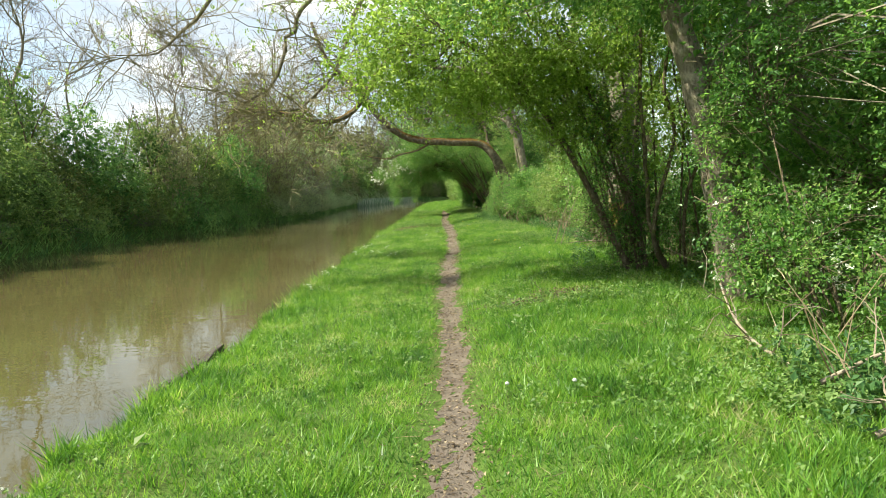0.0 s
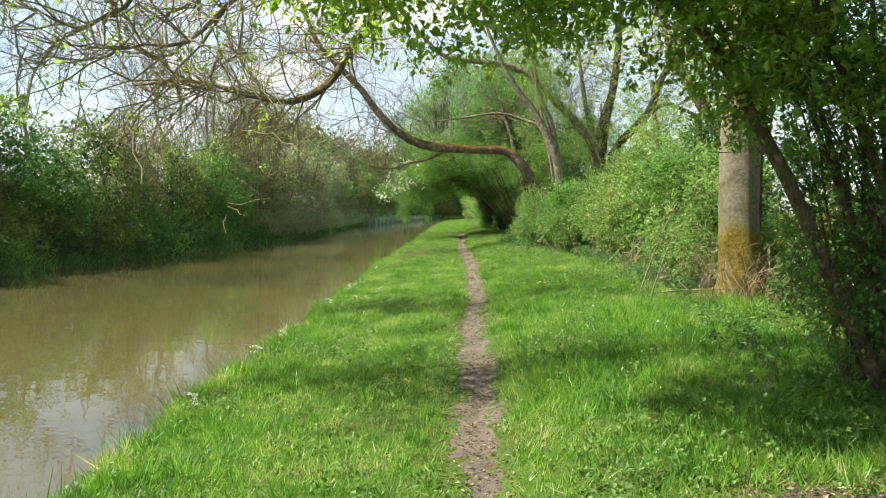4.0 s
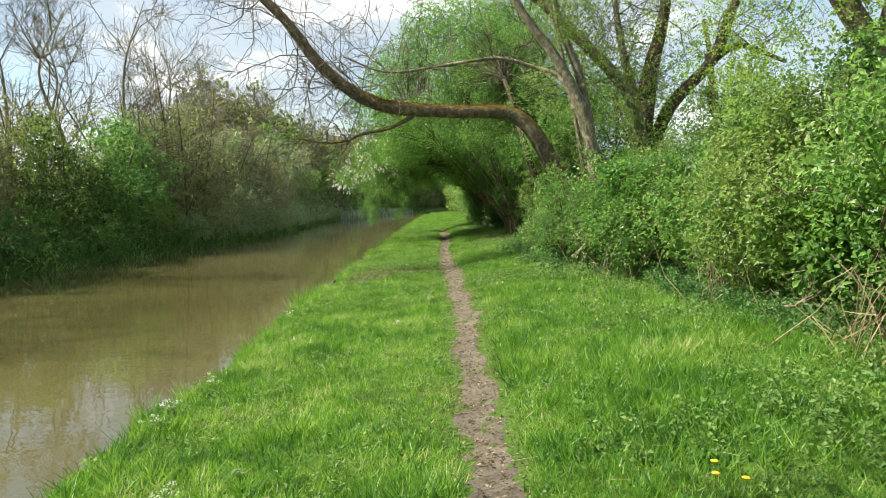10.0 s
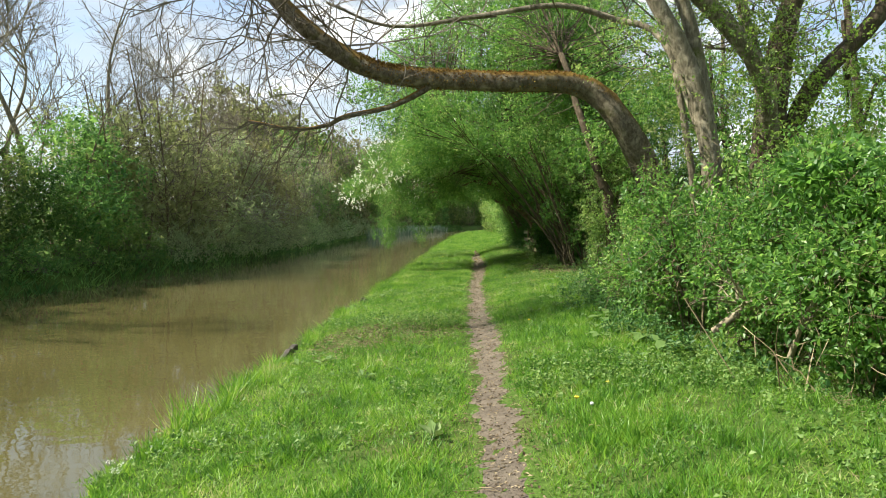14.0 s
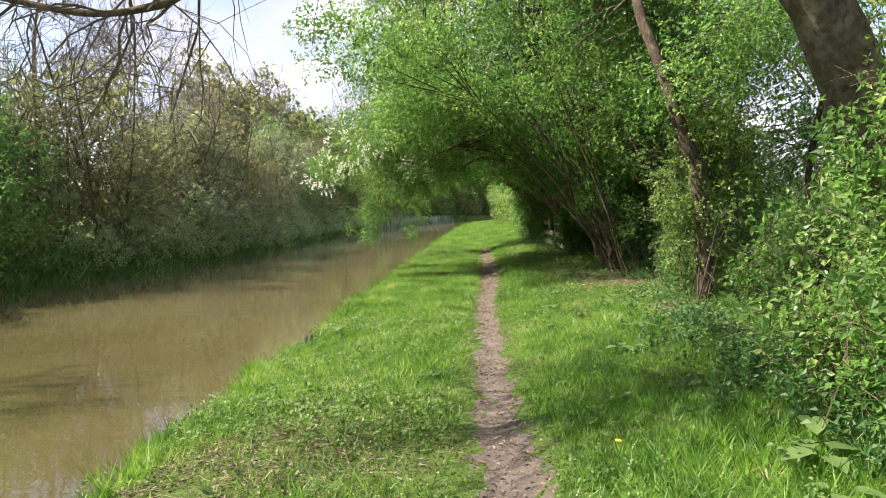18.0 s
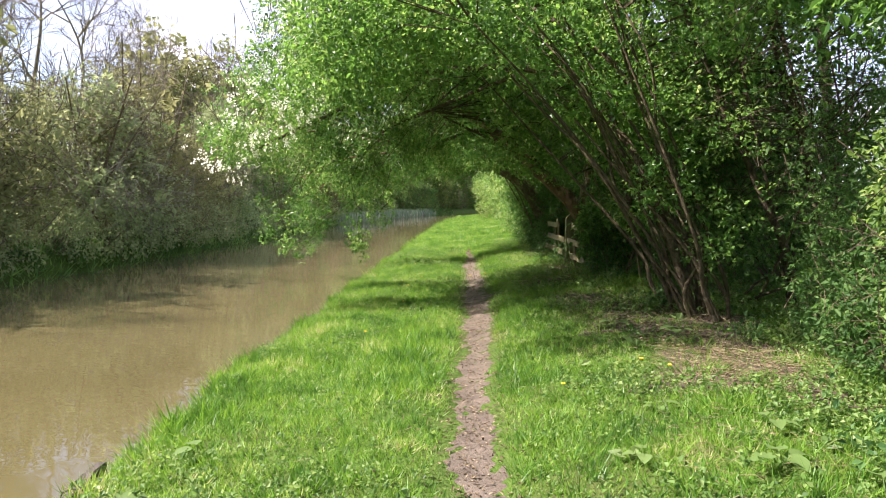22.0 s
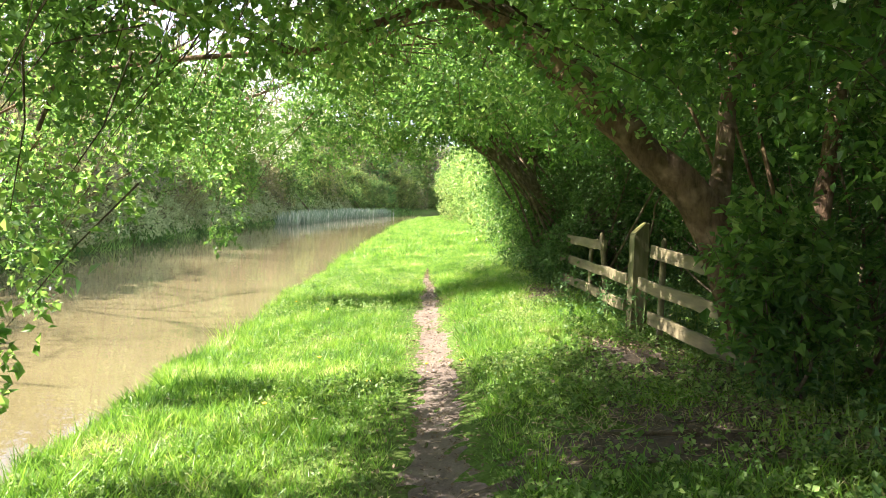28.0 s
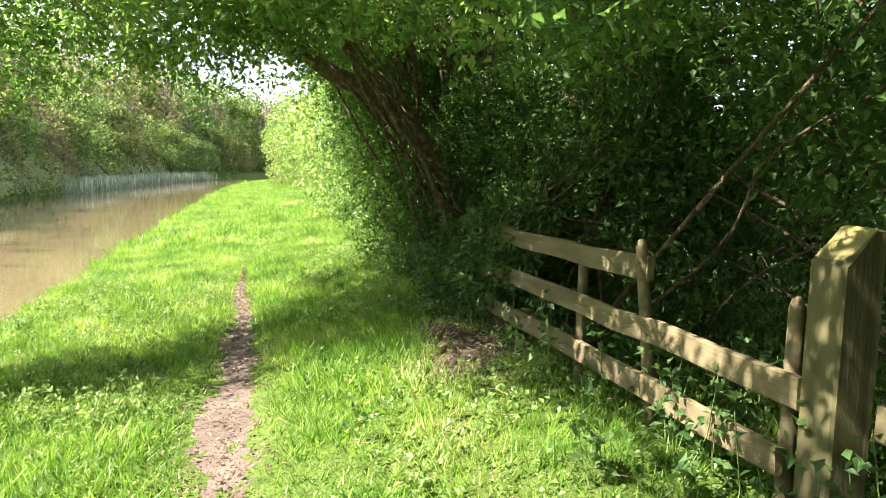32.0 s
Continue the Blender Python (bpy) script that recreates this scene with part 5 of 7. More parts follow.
for k in range(46):
    at = limb[rs.randint(34, len(limb))]
    starts.append((at, (rs.normal() * 0.8 - 0.5, rs.normal() * 0.7, rs.normal() * 0.55), rs.uniform(1.0, 2.4), 0.017, 2, 5, -0.02))
for k in range(10):
    starts.append((sub[rs.randint(8, len(sub))], (-0.6, rs.normal() * 0.6, rs.normal() * 0.5), rs.uniform(0.6, 1.2), 0.012, 2, 4, -0.01))
for k in range(12):
    starts.append(((rs.uniform(-2.2, 1.5), 32.5, 4.75), (rs.normal() - 0.4, rs.normal() * 0.7, rs.normal() * 0.6), rs.uniform(0.6, 1.5), 0.013, 2, 4, 0.0))
out = bare_limbs(t, starts, 16, label="bare drooping twigs in bud")
lobes = [(2.9, 31.4, 2.2, 0.35, 0.4, 1.2), (3.5, 31.5, 2.4, 0.35, 0.4, 1.4), (2.3, 31.6, 5.2, 0.7, 0.6, 0.8), (3.0, 31.8, 6.8, 0.9, 0.8, 1.2), (1.2, 31.5, 6.9, 0.7, 0.7, 0.8), (3.1, 31.4, 4.6, 0.8, 0.9, 1.2), (2.4, 31.6, 6.0, 1.2, 1.0, 1.0), (3.6, 31.6, 3.0, 0.9, 0.8, 1.1), (2.1, 31.2, 3.9, 0.7, 0.7, 0.5), (3.9, 32.4, 4.4, 1.0, 1.0, 1.2)]
p, d = in_lobes(lobes, 2600, 17, 0.45, 2.6)
g = Geo()
sprigs(g, p, d, 0.05, 6, 18)
part("crown", g, LEAF_HEDGE, t, "thin young leaves about the stems", kind="stuff")

# great dark ash behind the hedge
t = thing("ash_tree", (5.2, 34.0, -0.1), "large dark many-limbed ash behind the hedge", "tree")
for i, (pts, r) in enumerate((([(5.15, 34, -0.4), (5.18, 34, 2.75), (5.4, 34, 4.8), (5.75, 34, 6.4), (5.95, 34, 9.5), (6.2, 34, 12.5)], [0.34, 0.27, 0.17, 0.11, 0.03]),
                              ([(5.3, 34, 2.4), (5.94, 34, 3.96), (7.04, 34, 5.2), (7.6, 34, 6.66), (8.6, 34, 7.6), (9.2, 34, 9), (9.6, 34, 11.5)], [0.17, 0.15, 0.08, 0.02]),
                              ([(6.9, 34, 5.05), (7.6, 34, 5.5), (8.13, 34, 5.4), (8.9, 34, 5.1)], [0.09, 0.05]),
                              ([(5.2, 33.9, 3.0), (4.6, 33.2, 4.25), (2.95, 33, 5.9), (2.16, 33, 6.55), (1.0, 33, 6.82), (-0.4, 33, 6.96), (-1.1, 33, 7.4), (-2.4, 32.7, 8.8), (-3.4, 32.5, 10.5)], [0.17, 0.14, 0.12, 0.06, 0.02]),
                              ([(5.2, 34, 3.6), (4.7, 34.2, 5.6), (4.3, 34.3, 8.5), (3.9, 34.3, 12)], [0.14, 0.07, 0.02]))):
    g = Geo()
    tube(g, smooth_line(pts), r, 12, 0.07, 20 + i)
    part("trunk" if i == 0 else "limb", g, BARK_BROWN if i < 3 else BARK_ASH, t, "", True)
rs = np.random.RandomState(23)
starts = [((rs.uniform(-2.0, 2.5), 33, rs.uniform(6.5, 7.4)), (rs.normal() - 0.3, rs.normal(), rs.normal() * 0.7), rs.uniform(0.8, 2.0), 0.016, 2, 4, 0.03) for k in range(16)]
starts += [((rs.uniform(6.5, 9), 34, rs.uniform(5.2, 7.5)), (rs.normal(), rs.normal(), 0.4 + rs.normal() * 0.6), rs.uniform(0.8, 2.2), 0.02, 2, 4, 0.03) for k in range(20)]
starts += [((rs.uniform(4.3, 6.0), 34, rs.uniform(4.5, 8.0)), (rs.normal(), rs.normal(), 0.3 + rs.normal() * 0.6), rs.uniform(0.8, 2.0), 0.018, 2, 4, 0.03) for k in range(44)]
starts += [((rs.uniform(2.0, 5.0), 33.5, rs.uniform(4.0, 8.5)), (rs.normal(), rs.normal() * 0.6, 0.3 + rs.normal() * 0.6), rs.uniform(0.8, 2.2), 0.016, 2, 4, 0.03) for k in range(34)]
out = bare_limbs(t, starts, 24)
p, d = in_lobes([(6.5, 34, 7.0, 2.6, 2.0, 1.8), (4.6, 33.6, 6.3, 1.6, 1.6, 1.6), (8.6, 33.5, 5.6, 1.4, 1.6, 1.4), (6.8, 33.2, 4.2, 1.6, 1.4, 1.1), (5.0, 33.4, 3.8, 1.0, 1.0, 1.2), (7.6, 33.6, 3.6, 1.6, 1.4, 1.2), (9.6, 33.5, 4.4, 1.4, 1.6, 1.6), (5.2, 33.6, 2.2, 0.5, 0.5, 1.4), (3.2, 33.6, 7.4, 1.4, 1.0, 1.2)], 3800, 25, 0.5, 2.8)
g = Geo()
sprigs(g, p, d, 0.06, 6, 26)
part("crown", g, LEAF_LIME, t, "sparse fresh leaf tufts", kind="stuff")

t = thing("leaning_ash", (8.4, 27.2, -0.6), "leaning ash with orange-brown bark patches", "tree")
for i, (pts, r) in enumerate((([(8.6, 27.2, -0.8), (8.0, 27.1, 2.2), (7.47, 27, 3.44), (6.87, 27, 4.38), (6.27, 27, 5.3), (5.8, 27, 6.25), (5.3, 27, 8.2)], [0.3, 0.24, 0.16, 0.1]), ([(7.2, 27, 3.9), (7.4, 27, 4.8), (7.78, 27, 5.63), (8.15, 27, 6.45), (8.4, 27, 8)], [0.13, 0.07]))):
    g = Geo()
    tube(g, smooth_line(pts), r, 12, 0.07, 30 + i)
    part("trunk" if i == 0 else "limb", g, BARK_MOSSY, t, "", True)
rs = np.random.RandomState(33)
out = bare_limbs(t, [((rs.uniform(5.3, 8.3), 27, rs.uniform(5, 8)), (rs.normal(), rs.normal(), rs.normal() * 0.7 + 0.2), rs.uniform(0.8, 2), 0.016, 2, 4, 0.03) for k in range(40)], 34)
p, d = in_lobes([(6.4, 27, 6.6, 2.0, 1.8, 1.6), (8.4, 26.5, 6.4, 1.6, 1.8, 1.6), (7.6, 26.6, 4.2, 1.6, 1.2, 1.1), (6.2, 27.5, 3.6, 1.2, 1.2, 1.0), (5.6, 28.5, 4.4, 1.2, 1.2, 0.9), (7.0, 26.8, 5.6, 1.4, 1.0, 1.0), (9.4, 26.8, 4.2, 1.4, 1.2, 1.4), (10.2, 27.5, 6.0, 1.4, 1.2, 1.4)], 4600, 35, 0.48, 2.8)
g = Geo()
sprigs(g, p, d, 0.06, 6, 36)
part("crown", g, LEAF_LIME, t, "sparse fresh leaf tufts", kind="stuff")

# ivy-clad stump in the hedge
lobes = [(6.5, 26.2, 0.9, 0.4, 0.4, 1.2), (6.5, 26.2, 2.3, 0.42, 0.42, 0.9), (6.45, 26.2, 3.4, 0.38, 0.38, 0.7)]
woody("ivy_stump", (6.5, 26.2, -0.5), "ivy-clad dead stem standing in the hedge", "tree stump", [([(6.5, 26.2, -0.6), (6.5, 26.2, 1.5), (6.45, 26.2, 3.9)], [0.14, 0.08])], lobes, IVY, 6500, 0.075, BARK_BROWN, 0.2, "", 171, 0)
lobes = [(3.3, 27.05, 1.25, 0.4, 0.3, 0.45), (3.15, 27.05, 1.85, 0.33, 0.3, 0.32), (3.5, 27.1, 0.9, 0.35, 0.3, 0.4)]
woody("elder_bush", (3.3, 27.1, 0.25), "upright young elder with broad fresh leaves", "shrub", fan((3.3, 27.1, 0.2), scatter_tops(lobes, 8, 173), 0.012, 174, 0.05, 0.12), lobes, LEAF_HAW, 3000, 0.085, BARK_STEM, 0.35, "", 175, 40)

# low dark growth beside the straw patch
lobes = [(3.15, 37.6, 0.75, 0.45, 0.6, 0.45), (3.3, 38.4, 0.85, 0.5, 0.7, 0.55), (3.5, 39.2, 0.7, 0.5, 0.6, 0.45), (3.6, 38.0, 1.5, 0.6, 0.8, 0.6)]
woody("hedge_bush", (3.3, 38.2, 0.25), "low dark green bush beside the strewn straw", "bush", fan((3.3, 38.2, 0.2), scatter_tops(lobes, 9, 601), 0.012, 602, 0.1, 0.25), lobes, LEAF_DARK, 12000, 0.05, BARK_STEM, 0.3, "towpath hedge", 605, 140)

# hawthorns that roof the path
lobes = [(0.2, 43.5, 7.0, 2.0, 2.4, 1.2), (2.5, 43.2, 7.3, 1.9, 2.3, 1.2), (1.0, 43.8, 8.5, 1.9, 2.0, 1.2), (2.9, 43.8, 8.7, 1.7, 2.0, 1.2), (-1.6, 43.8, 6.7, 1.4, 1.8, 1.1), (-0.4, 43.9, 8.2, 1.2, 1.6, 1.0), (3.9, 43.5, 7.4, 1.5, 1.8, 1.4), (1.5, 44.6, 3.0, 0.8, 1.0, 0.6), (-1.3, 43.8, 4.4, 2.0, 2.6, 1.5), (-1.6, 44.6, 5.8, 2.0, 2.4, 1.3), (-1.0, 41.8, 3.9, 1.3, 1.3, 1.0), (0.8, 43.6, 4.0, 1.5, 2.4, 1.1), (1.4, 44, 5.6, 2.0, 2.8, 1.6), (2.9, 42.6, 4.2, 1.6, 2.0, 1.5), (3.2, 42.2, 5.6, 1.3, 1.6, 1.3), (2.9, 41.6, 2.8, 0.8, 1.3, 0.9), (-1.3, 40.9, 3.4, 1.0, 1.0, 0.6), (-0.2, 40.8, 3.7, 1.0, 0.9, 0.6), (0.9, 41.0, 3.6, 1.0, 0.9, 0.7), (-1.8, 39.2, 4.2, 1.4, 0.8, 0.6), (-0.3, 39.2, 4.5, 1.2, 0.8, 0.55), (-2.6, 39.6, 4.8, 0.8, 0.7, 0.5), (3.4, 41.4, 4.6, 1.2, 1.3, 1.0), (-1.6, 42.2, 3.3, 0.9, 1.0, 0.6), (1.7, 42.2, 2.9, 0.8, 1.3, 0.7), (2.3, 41.7, 2.5, 0.5, 0.9, 0.8), (2.35, 42.6, 1.7, 0.4, 0.8, 0.6), (0.5, 44.3, 2.75, 0.8, 1.0, 0.45), (1.35, 45.0, 2.45, 0.7, 1.0, 0.5), (1.9, 43.6, 2.3, 0.5, 1.0, 0.6), (2.6, 43.4, 3.2, 1.0, 1.4, 0.9), (2.15, 40.5, 1.9, 0.35, 0.35, 0.5), (2.7, 40.4, 1.2, 0.3, 0.3, 0.5), (1.7, 40.7, 2.7, 0.5, 0.4, 0.4)]
hang = [(-2.3, 43.7, 3.3, 1.3, 1.5, 0.7), (-2.2, 44.5, 3.6, 1.2, 1.3, 0.7), (-2.3, 43.6, 2.3, 0.9, 0.8, 0.5), (-1.3, 43.8, 2.4, 0.7, 0.8, 0.6), (-1.6, 44.6, 1.8, 0.3, 0.4, 0.6), (-3.6, 43.9, 2.5, 0.6, 0.7, 0.4), (-0.7, 44.6, 2.6, 0.6, 0.8, 0.5), (-3.1, 43.6, 1.4, 0.25, 0.3, 0.5), (-2.7, 43.5, 1.25, 0.3, 0.4, 0.55), (-1.6, 43.5, 1.4, 0.3, 0.4, 0.6), (-2.1, 43.5, 1.7, 0.35, 0.4, 0.45)]
stems = [([(2.68, 40.8, 0.1), (2.25, 41.0, 1.45), (1.9, 41.3, 2.3), (1.1, 42.4, 3.3), (-0.8, 43.8, 3.5), (-2.4, 43.9, 2.8), (-3.4, 43.9, 2.3)], [0.055, 0.048, 0.04, 0.018]),
         ([(0.6, 43.4, 3.4), (-0.6, 44.1, 3.0), (-1.5, 44.4, 2.6), (-2.0, 44.6, 1.8)], [0.03, 0.012]), ([(2.75, 40.9, 0.1), (2.5, 40.9, 1.6), (1.7, 41.2, 3.2), (0.2, 41.6, 4.2), (-1.0, 41.6, 4.4)], [0.05, 0.02])]
rs = np.random.RandomState(83)
for k in range(19):
    foot = np.array([2.7 + rs.normal() * 0.2, 40.85 + rs.normal() * 0.35, 0.1])
    lean, bow = rs.uniform(0.25, 1.5), rs.uniform(-0.12, 0.25)
    way = rs.uniform(-0.2, 0.8)
    tall = rs.uniform(0.8, 1.15)
    kink = rs.normal(size=(3, 2)) * 0.07
    stems.append(([foot, foot + (-0.2 * lean + bow * 0.6 + kink[0, 0], 0.1 * way + kink[0, 1], 0.5 * tall), foot + (-0.36 * lean + bow + kink[1, 0], 0.2 * way, 0.95 * tall), foot + (-0.85 * lean + bow + kink[1, 1], 0.6 * way + rs.normal() * 0.1, 1.85 * tall), foot + (-1.35 * lean + bow * 0.5 + kink[2, 0], way + rs.normal() * 0.2, 2.8 * tall), foot + (-1.9 * lean, 1.6 * way + rs.normal() * 0.4, 3.7 * tall)], [rs.uniform(0.014, 0.034), 0.02, 0.009]))
woody("hawthorn_tree", (2.7, 40.85, 0.2), "spreading hawthorn arching over path and canal, some blossom", "tree", stems, lobes, LEAF_HAW, 160000, 0.057, BARK_COPPICE, 0.42, "hawthorns over the path", 501, 420, 160, gap_scale=2.3, hang=hang, hang_n=26000, hang_leaf=0.056, flower=[(-3.8, 43.9, 2.4, 0.6, 0.7, 0.5), (-3.0, 43.6, 3.0, 0.8, 0.9, 0.7), (-2.4, 42.4, 3.4, 0.6, 0.7, 0.8)], flower_n=280)
lobes = [(1.6, 39.6, 6.9, 1.8, 1.8, 1.1), (1.9, 38.6, 4.2, 1.8, 1.6, 1.4), (3.2, 37.8, 3.5, 1.2, 1.4, 1.2), (2.0, 38.4, 5.8, 1.5, 1.5, 1.2), (0.8, 38.6, 5.6, 1.6, 1.2, 1.0), (2.8, 39.5, 4.8, 1.6, 1.6, 1.3), (3.7, 36.6, 4.6, 1.4, 1.5, 1.4), (2.9, 36.0, 3.5, 0.7, 0.6, 0.7), (2.3, 36.6, 3.0, 0.6, 0.7, 0.5)]
stems = [([(3.0, 36.4, 0.1), (2.92, 36.35, 1.2), (2.85, 36.35, 2.05), (2.65, 36.35, 2.5), (2.3, 36.6, 3.7), (1.9, 37.2, 5.2)], [0.12, 0.10, 0.065])]
woody("hawthorn_tree", (3.0, 36.4, 0.2), "hawthorn with a slim brown trunk and ivy foot", "tree", stems, lobes, LEAF_HAW, 50000, 0.056, BARK_BROWN, 0.48, "hawthorns over the path", 521, 260, gap_scale=2.4)
lobes = [(2.95, 36.6, 1.0, 0.55, 0.4, 0.7), (2.75, 36.5, 1.75, 0.5, 0.4, 0.55), (3.35, 36.4, 1.7, 0.55, 0.5, 0.9), (3.15, 36.5, 2.5, 0.6, 0.45, 0.5)]
woody("young_hawthorn", (2.95, 36.15, 0.25), "small-leaved green shrub wrapped round a trunk", "shrub", fan((2.95, 36.15, 0.2), scatter_tops(lobes, 7, 527), 0.012, 528, 0.1, 0.2), lobes, LEAF_HEDGE, 9000, 0.044, BARK_BROWN, 0.45, "", 529, 140)
# Several lobes above z 4 are added to cast shade on fence and thicket.
lobes = [(-0.5, 45.3, 3.4, 1.2, 0.9, 0.4), (0.7, 44.6, 3.3, 0.9, 0.8, 0.45), (1.2, 47.6, 2.9, 0.9, 1.2, 0.6), (-0.6, 52.2, 2.9, 1.6, 1.1, 0.6), (0.9, 50.6, 2.8, 0.9, 1.2, 0.55), (0.4, 49.4, 2.7, 0.9, 0.9, 0.45), (-0.2, 51.2, 2.7, 0.8, 0.8, 0.4), (1.5, 49.0, 2.4, 0.6, 1.0, 0.5), (2.6, 47.0, 4.4, 1.7, 2.0, 1.6), (0.6, 47.4, 4.3, 1.7, 1.6, 1.0), (-0.9, 47.0, 4.3, 1.2, 1.6, 0.9), (-1.7, 45.7, 3.9, 1.0, 1.1, 0.6), (-0.8, 45.6, 4.6, 1.2, 1.2, 0.8), (-1.5, 47.6, 4.1, 0.8, 0.8, 0.55), (-1.4, 49.9, 4.2, 0.8, 0.8, 0.5), (4.4, 46.0, 3.0, 1.2, 1.6, 1.6), (1.6, 46.5, 6.0, 2.2, 2.4, 1.4), 
         (-1.2, 51.5, 3.7, 1.4, 1.0, 0.8), (0.6, 51.3, 4.1, 1.4, 1.2, 0.9), (0.6, 49.0, 4.8, 1.3, 2.0, 0.8), (-0.8, 49.2, 4.4, 1.0, 0.9, 0.6), (2.2, 50.2, 4.8, 1.5, 1.8, 1.2), (3.4, 49.0, 4.2, 1.2, 1.6, 1.2), (-0.4, 49.8, 4.3, 1.4, 1.5, 0.8), (-1.4, 50.4, 4.9, 1.6, 1.4, 0.8)]
stems = [([(2.6, 45.85, 0.0), (2.27, 45.8, 0.76), (1.98, 45.8, 1.45), (1.54, 45.8, 1.9), (1.03, 45.85, 2.37), (0.5, 46.0, 2.83), (-0.1, 46.4, 3.3), (-0.7, 47.0, 3.9)], [0.17, 0.14, 0.12, 0.11, 0.05]),
         ([(0.55, 45.95, 2.78), (0.15, 45.85, 2.86), (-0.3, 45.85, 2.72), (-0.75, 45.8, 2.5), (-1.25, 45.8, 2.45), (-2.3, 45.9, 2.32), (-3.2, 46.1, 1.95)], [0.04, 0.032, 0.02, 0.008]),
         ([(-0.9, 45.8, 2.48), (-1.5, 45.4, 2.62), (-2.4, 45.0, 2.75), (-3.4, 44.8, 2.6)], [0.03, 0.01]),
         ([(2.05, 45.8, 1.35), (2.3, 46.3, 2.6), (2.7, 46.8, 4.2)], [0.08, 0.04]), ([(2.75, 45.9, 0.1), (2.95, 46.1, 1.5), (3.3, 46.4, 3.6)], [0.09, 0.05]),
         ([(0.9, 47.0, 3.0), (0.2, 48.8, 3.7), (-1.2, 51.0, 3.4), (-2.8, 51.4, 2.8)], [0.05, 0.015])]
hang = [(-2.0, 46.2, 2.15, 0.9, 0.8, 0.45), (-1.63, 46.5, 1.5, 0.22, 0.3, 0.42), (-3.0, 46.4, 1.4, 0.4, 0.4, 0.8), (-0.9, 46.5, 2.6, 0.8, 0.7, 0.3), (-2.8, 45.4, 2.5, 0.9, 0.7, 0.5), (-2.8, 51.5, 2.9, 1.2, 0.9, 0.8), (-2.9, 51.4, 1.9, 0.4, 0.5, 0.7), (-3.5, 51.5, 2.4, 0.6, 0.7, 0.6)]
stems += fan((2.85, 46.0, 0.2), scatter_tops([(2.6, 47.0, 4.4, 1.7, 2.0, 1.6), (4.4, 46.0, 3.0, 1.2, 1.6, 1.6)], 6, 85), 0.022, 86)
woody("hawthorn_tree", (2.68, 45.85, 0.2), "old hawthorn with a thick brown leaning trunk", "tree", stems, lobes, LEAF_HAW, 94000, 0.058, BARK_OLD, 0.36, "hawthorns over the path", 541, 300, 160, lumps=0.12, hang=hang, hang_n=26000, flower=[(-3.1, 51.5, 2.9, 0.8, 0.8, 0.6), (-2.3, 51.4, 2.6, 0.6, 0.6, 0.6)], flower_n=260)
lobes = [(3.5, 44.0, 1.1, 0.6, 1.1, 0.9), (3.5, 47.8, 1.0, 0.7, 1.4, 0.9), (4.4, 44.5, 2.0, 1.0, 1.8, 1.8), (3.2, 50.6, 1.3, 0.6, 1.6, 1.1), (3.9, 52.5, 2.6, 1.0, 1.8, 2.0), (3.9, 48.5, 2.8, 0.8, 2.0, 1.6), (2.9, 51.2, 2.5, 0.7, 1.2, 0.9), (2.35, 52.0, 0.8, 0.4, 0.9, 0.6)]
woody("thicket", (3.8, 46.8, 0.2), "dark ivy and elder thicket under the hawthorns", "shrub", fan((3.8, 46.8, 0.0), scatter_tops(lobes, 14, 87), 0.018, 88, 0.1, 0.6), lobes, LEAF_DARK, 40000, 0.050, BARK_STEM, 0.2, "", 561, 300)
lobes = [(2.35, 52.0, 0.75, 0.45, 0.7, 0.5), (2.6, 51.6, 1.35, 0.5, 0.9, 0.6), (2.75, 52.8, 1.0, 0.6, 0.9, 0.8), (2.9, 50.6, 1.4, 0.5, 0.9, 0.7), (2.2, 51.2, 1.05, 0.22, 0.45, 0.3), (2.5, 52.6, 1.9, 0.6, 0.8, 0.6), (1.98, 51.5, 0.75, 0.2, 0.55, 0.42), (1.95, 52.3, 0.6, 0.3, 0.5, 0.4)]
woody("ivy_bush", (2.7, 51.8, 0.25), "dense dark ivy swallowing the end of the fence", "shrub", fan((2.7, 51.8, 0.2), scatter_tops(lobes, 8, 587), 0.014, 588, 0.1, 0.3), lobes, IVY, 26000, 0.052, BARK_BROWN, 0.1, "", 571, 160)
lobes = [(3.2, 43.3, 0.85, 0.42, 0.7, 0.6), (3.5, 43.0, 2.4, 0.7, 1.1, 0.7), (2.3, 44.5, 3.1, 0.9, 1.2, 0.6), (3.4, 45.4, 1.6, 0.6, 1.0, 1.3)]
woody("thicket", (3.1, 43.8, 0.25), "dark leafy undergrowth filling the space between the trunks", "shrub", fan((3.1, 43.8, 0.2), scatter_tops(lobes, 12, 597), 0.016, 598, 0.1, 0.5), lobes, LEAF_DARK, 13000, 0.052, BARK_STEM, 0.35, "", 577, 200)
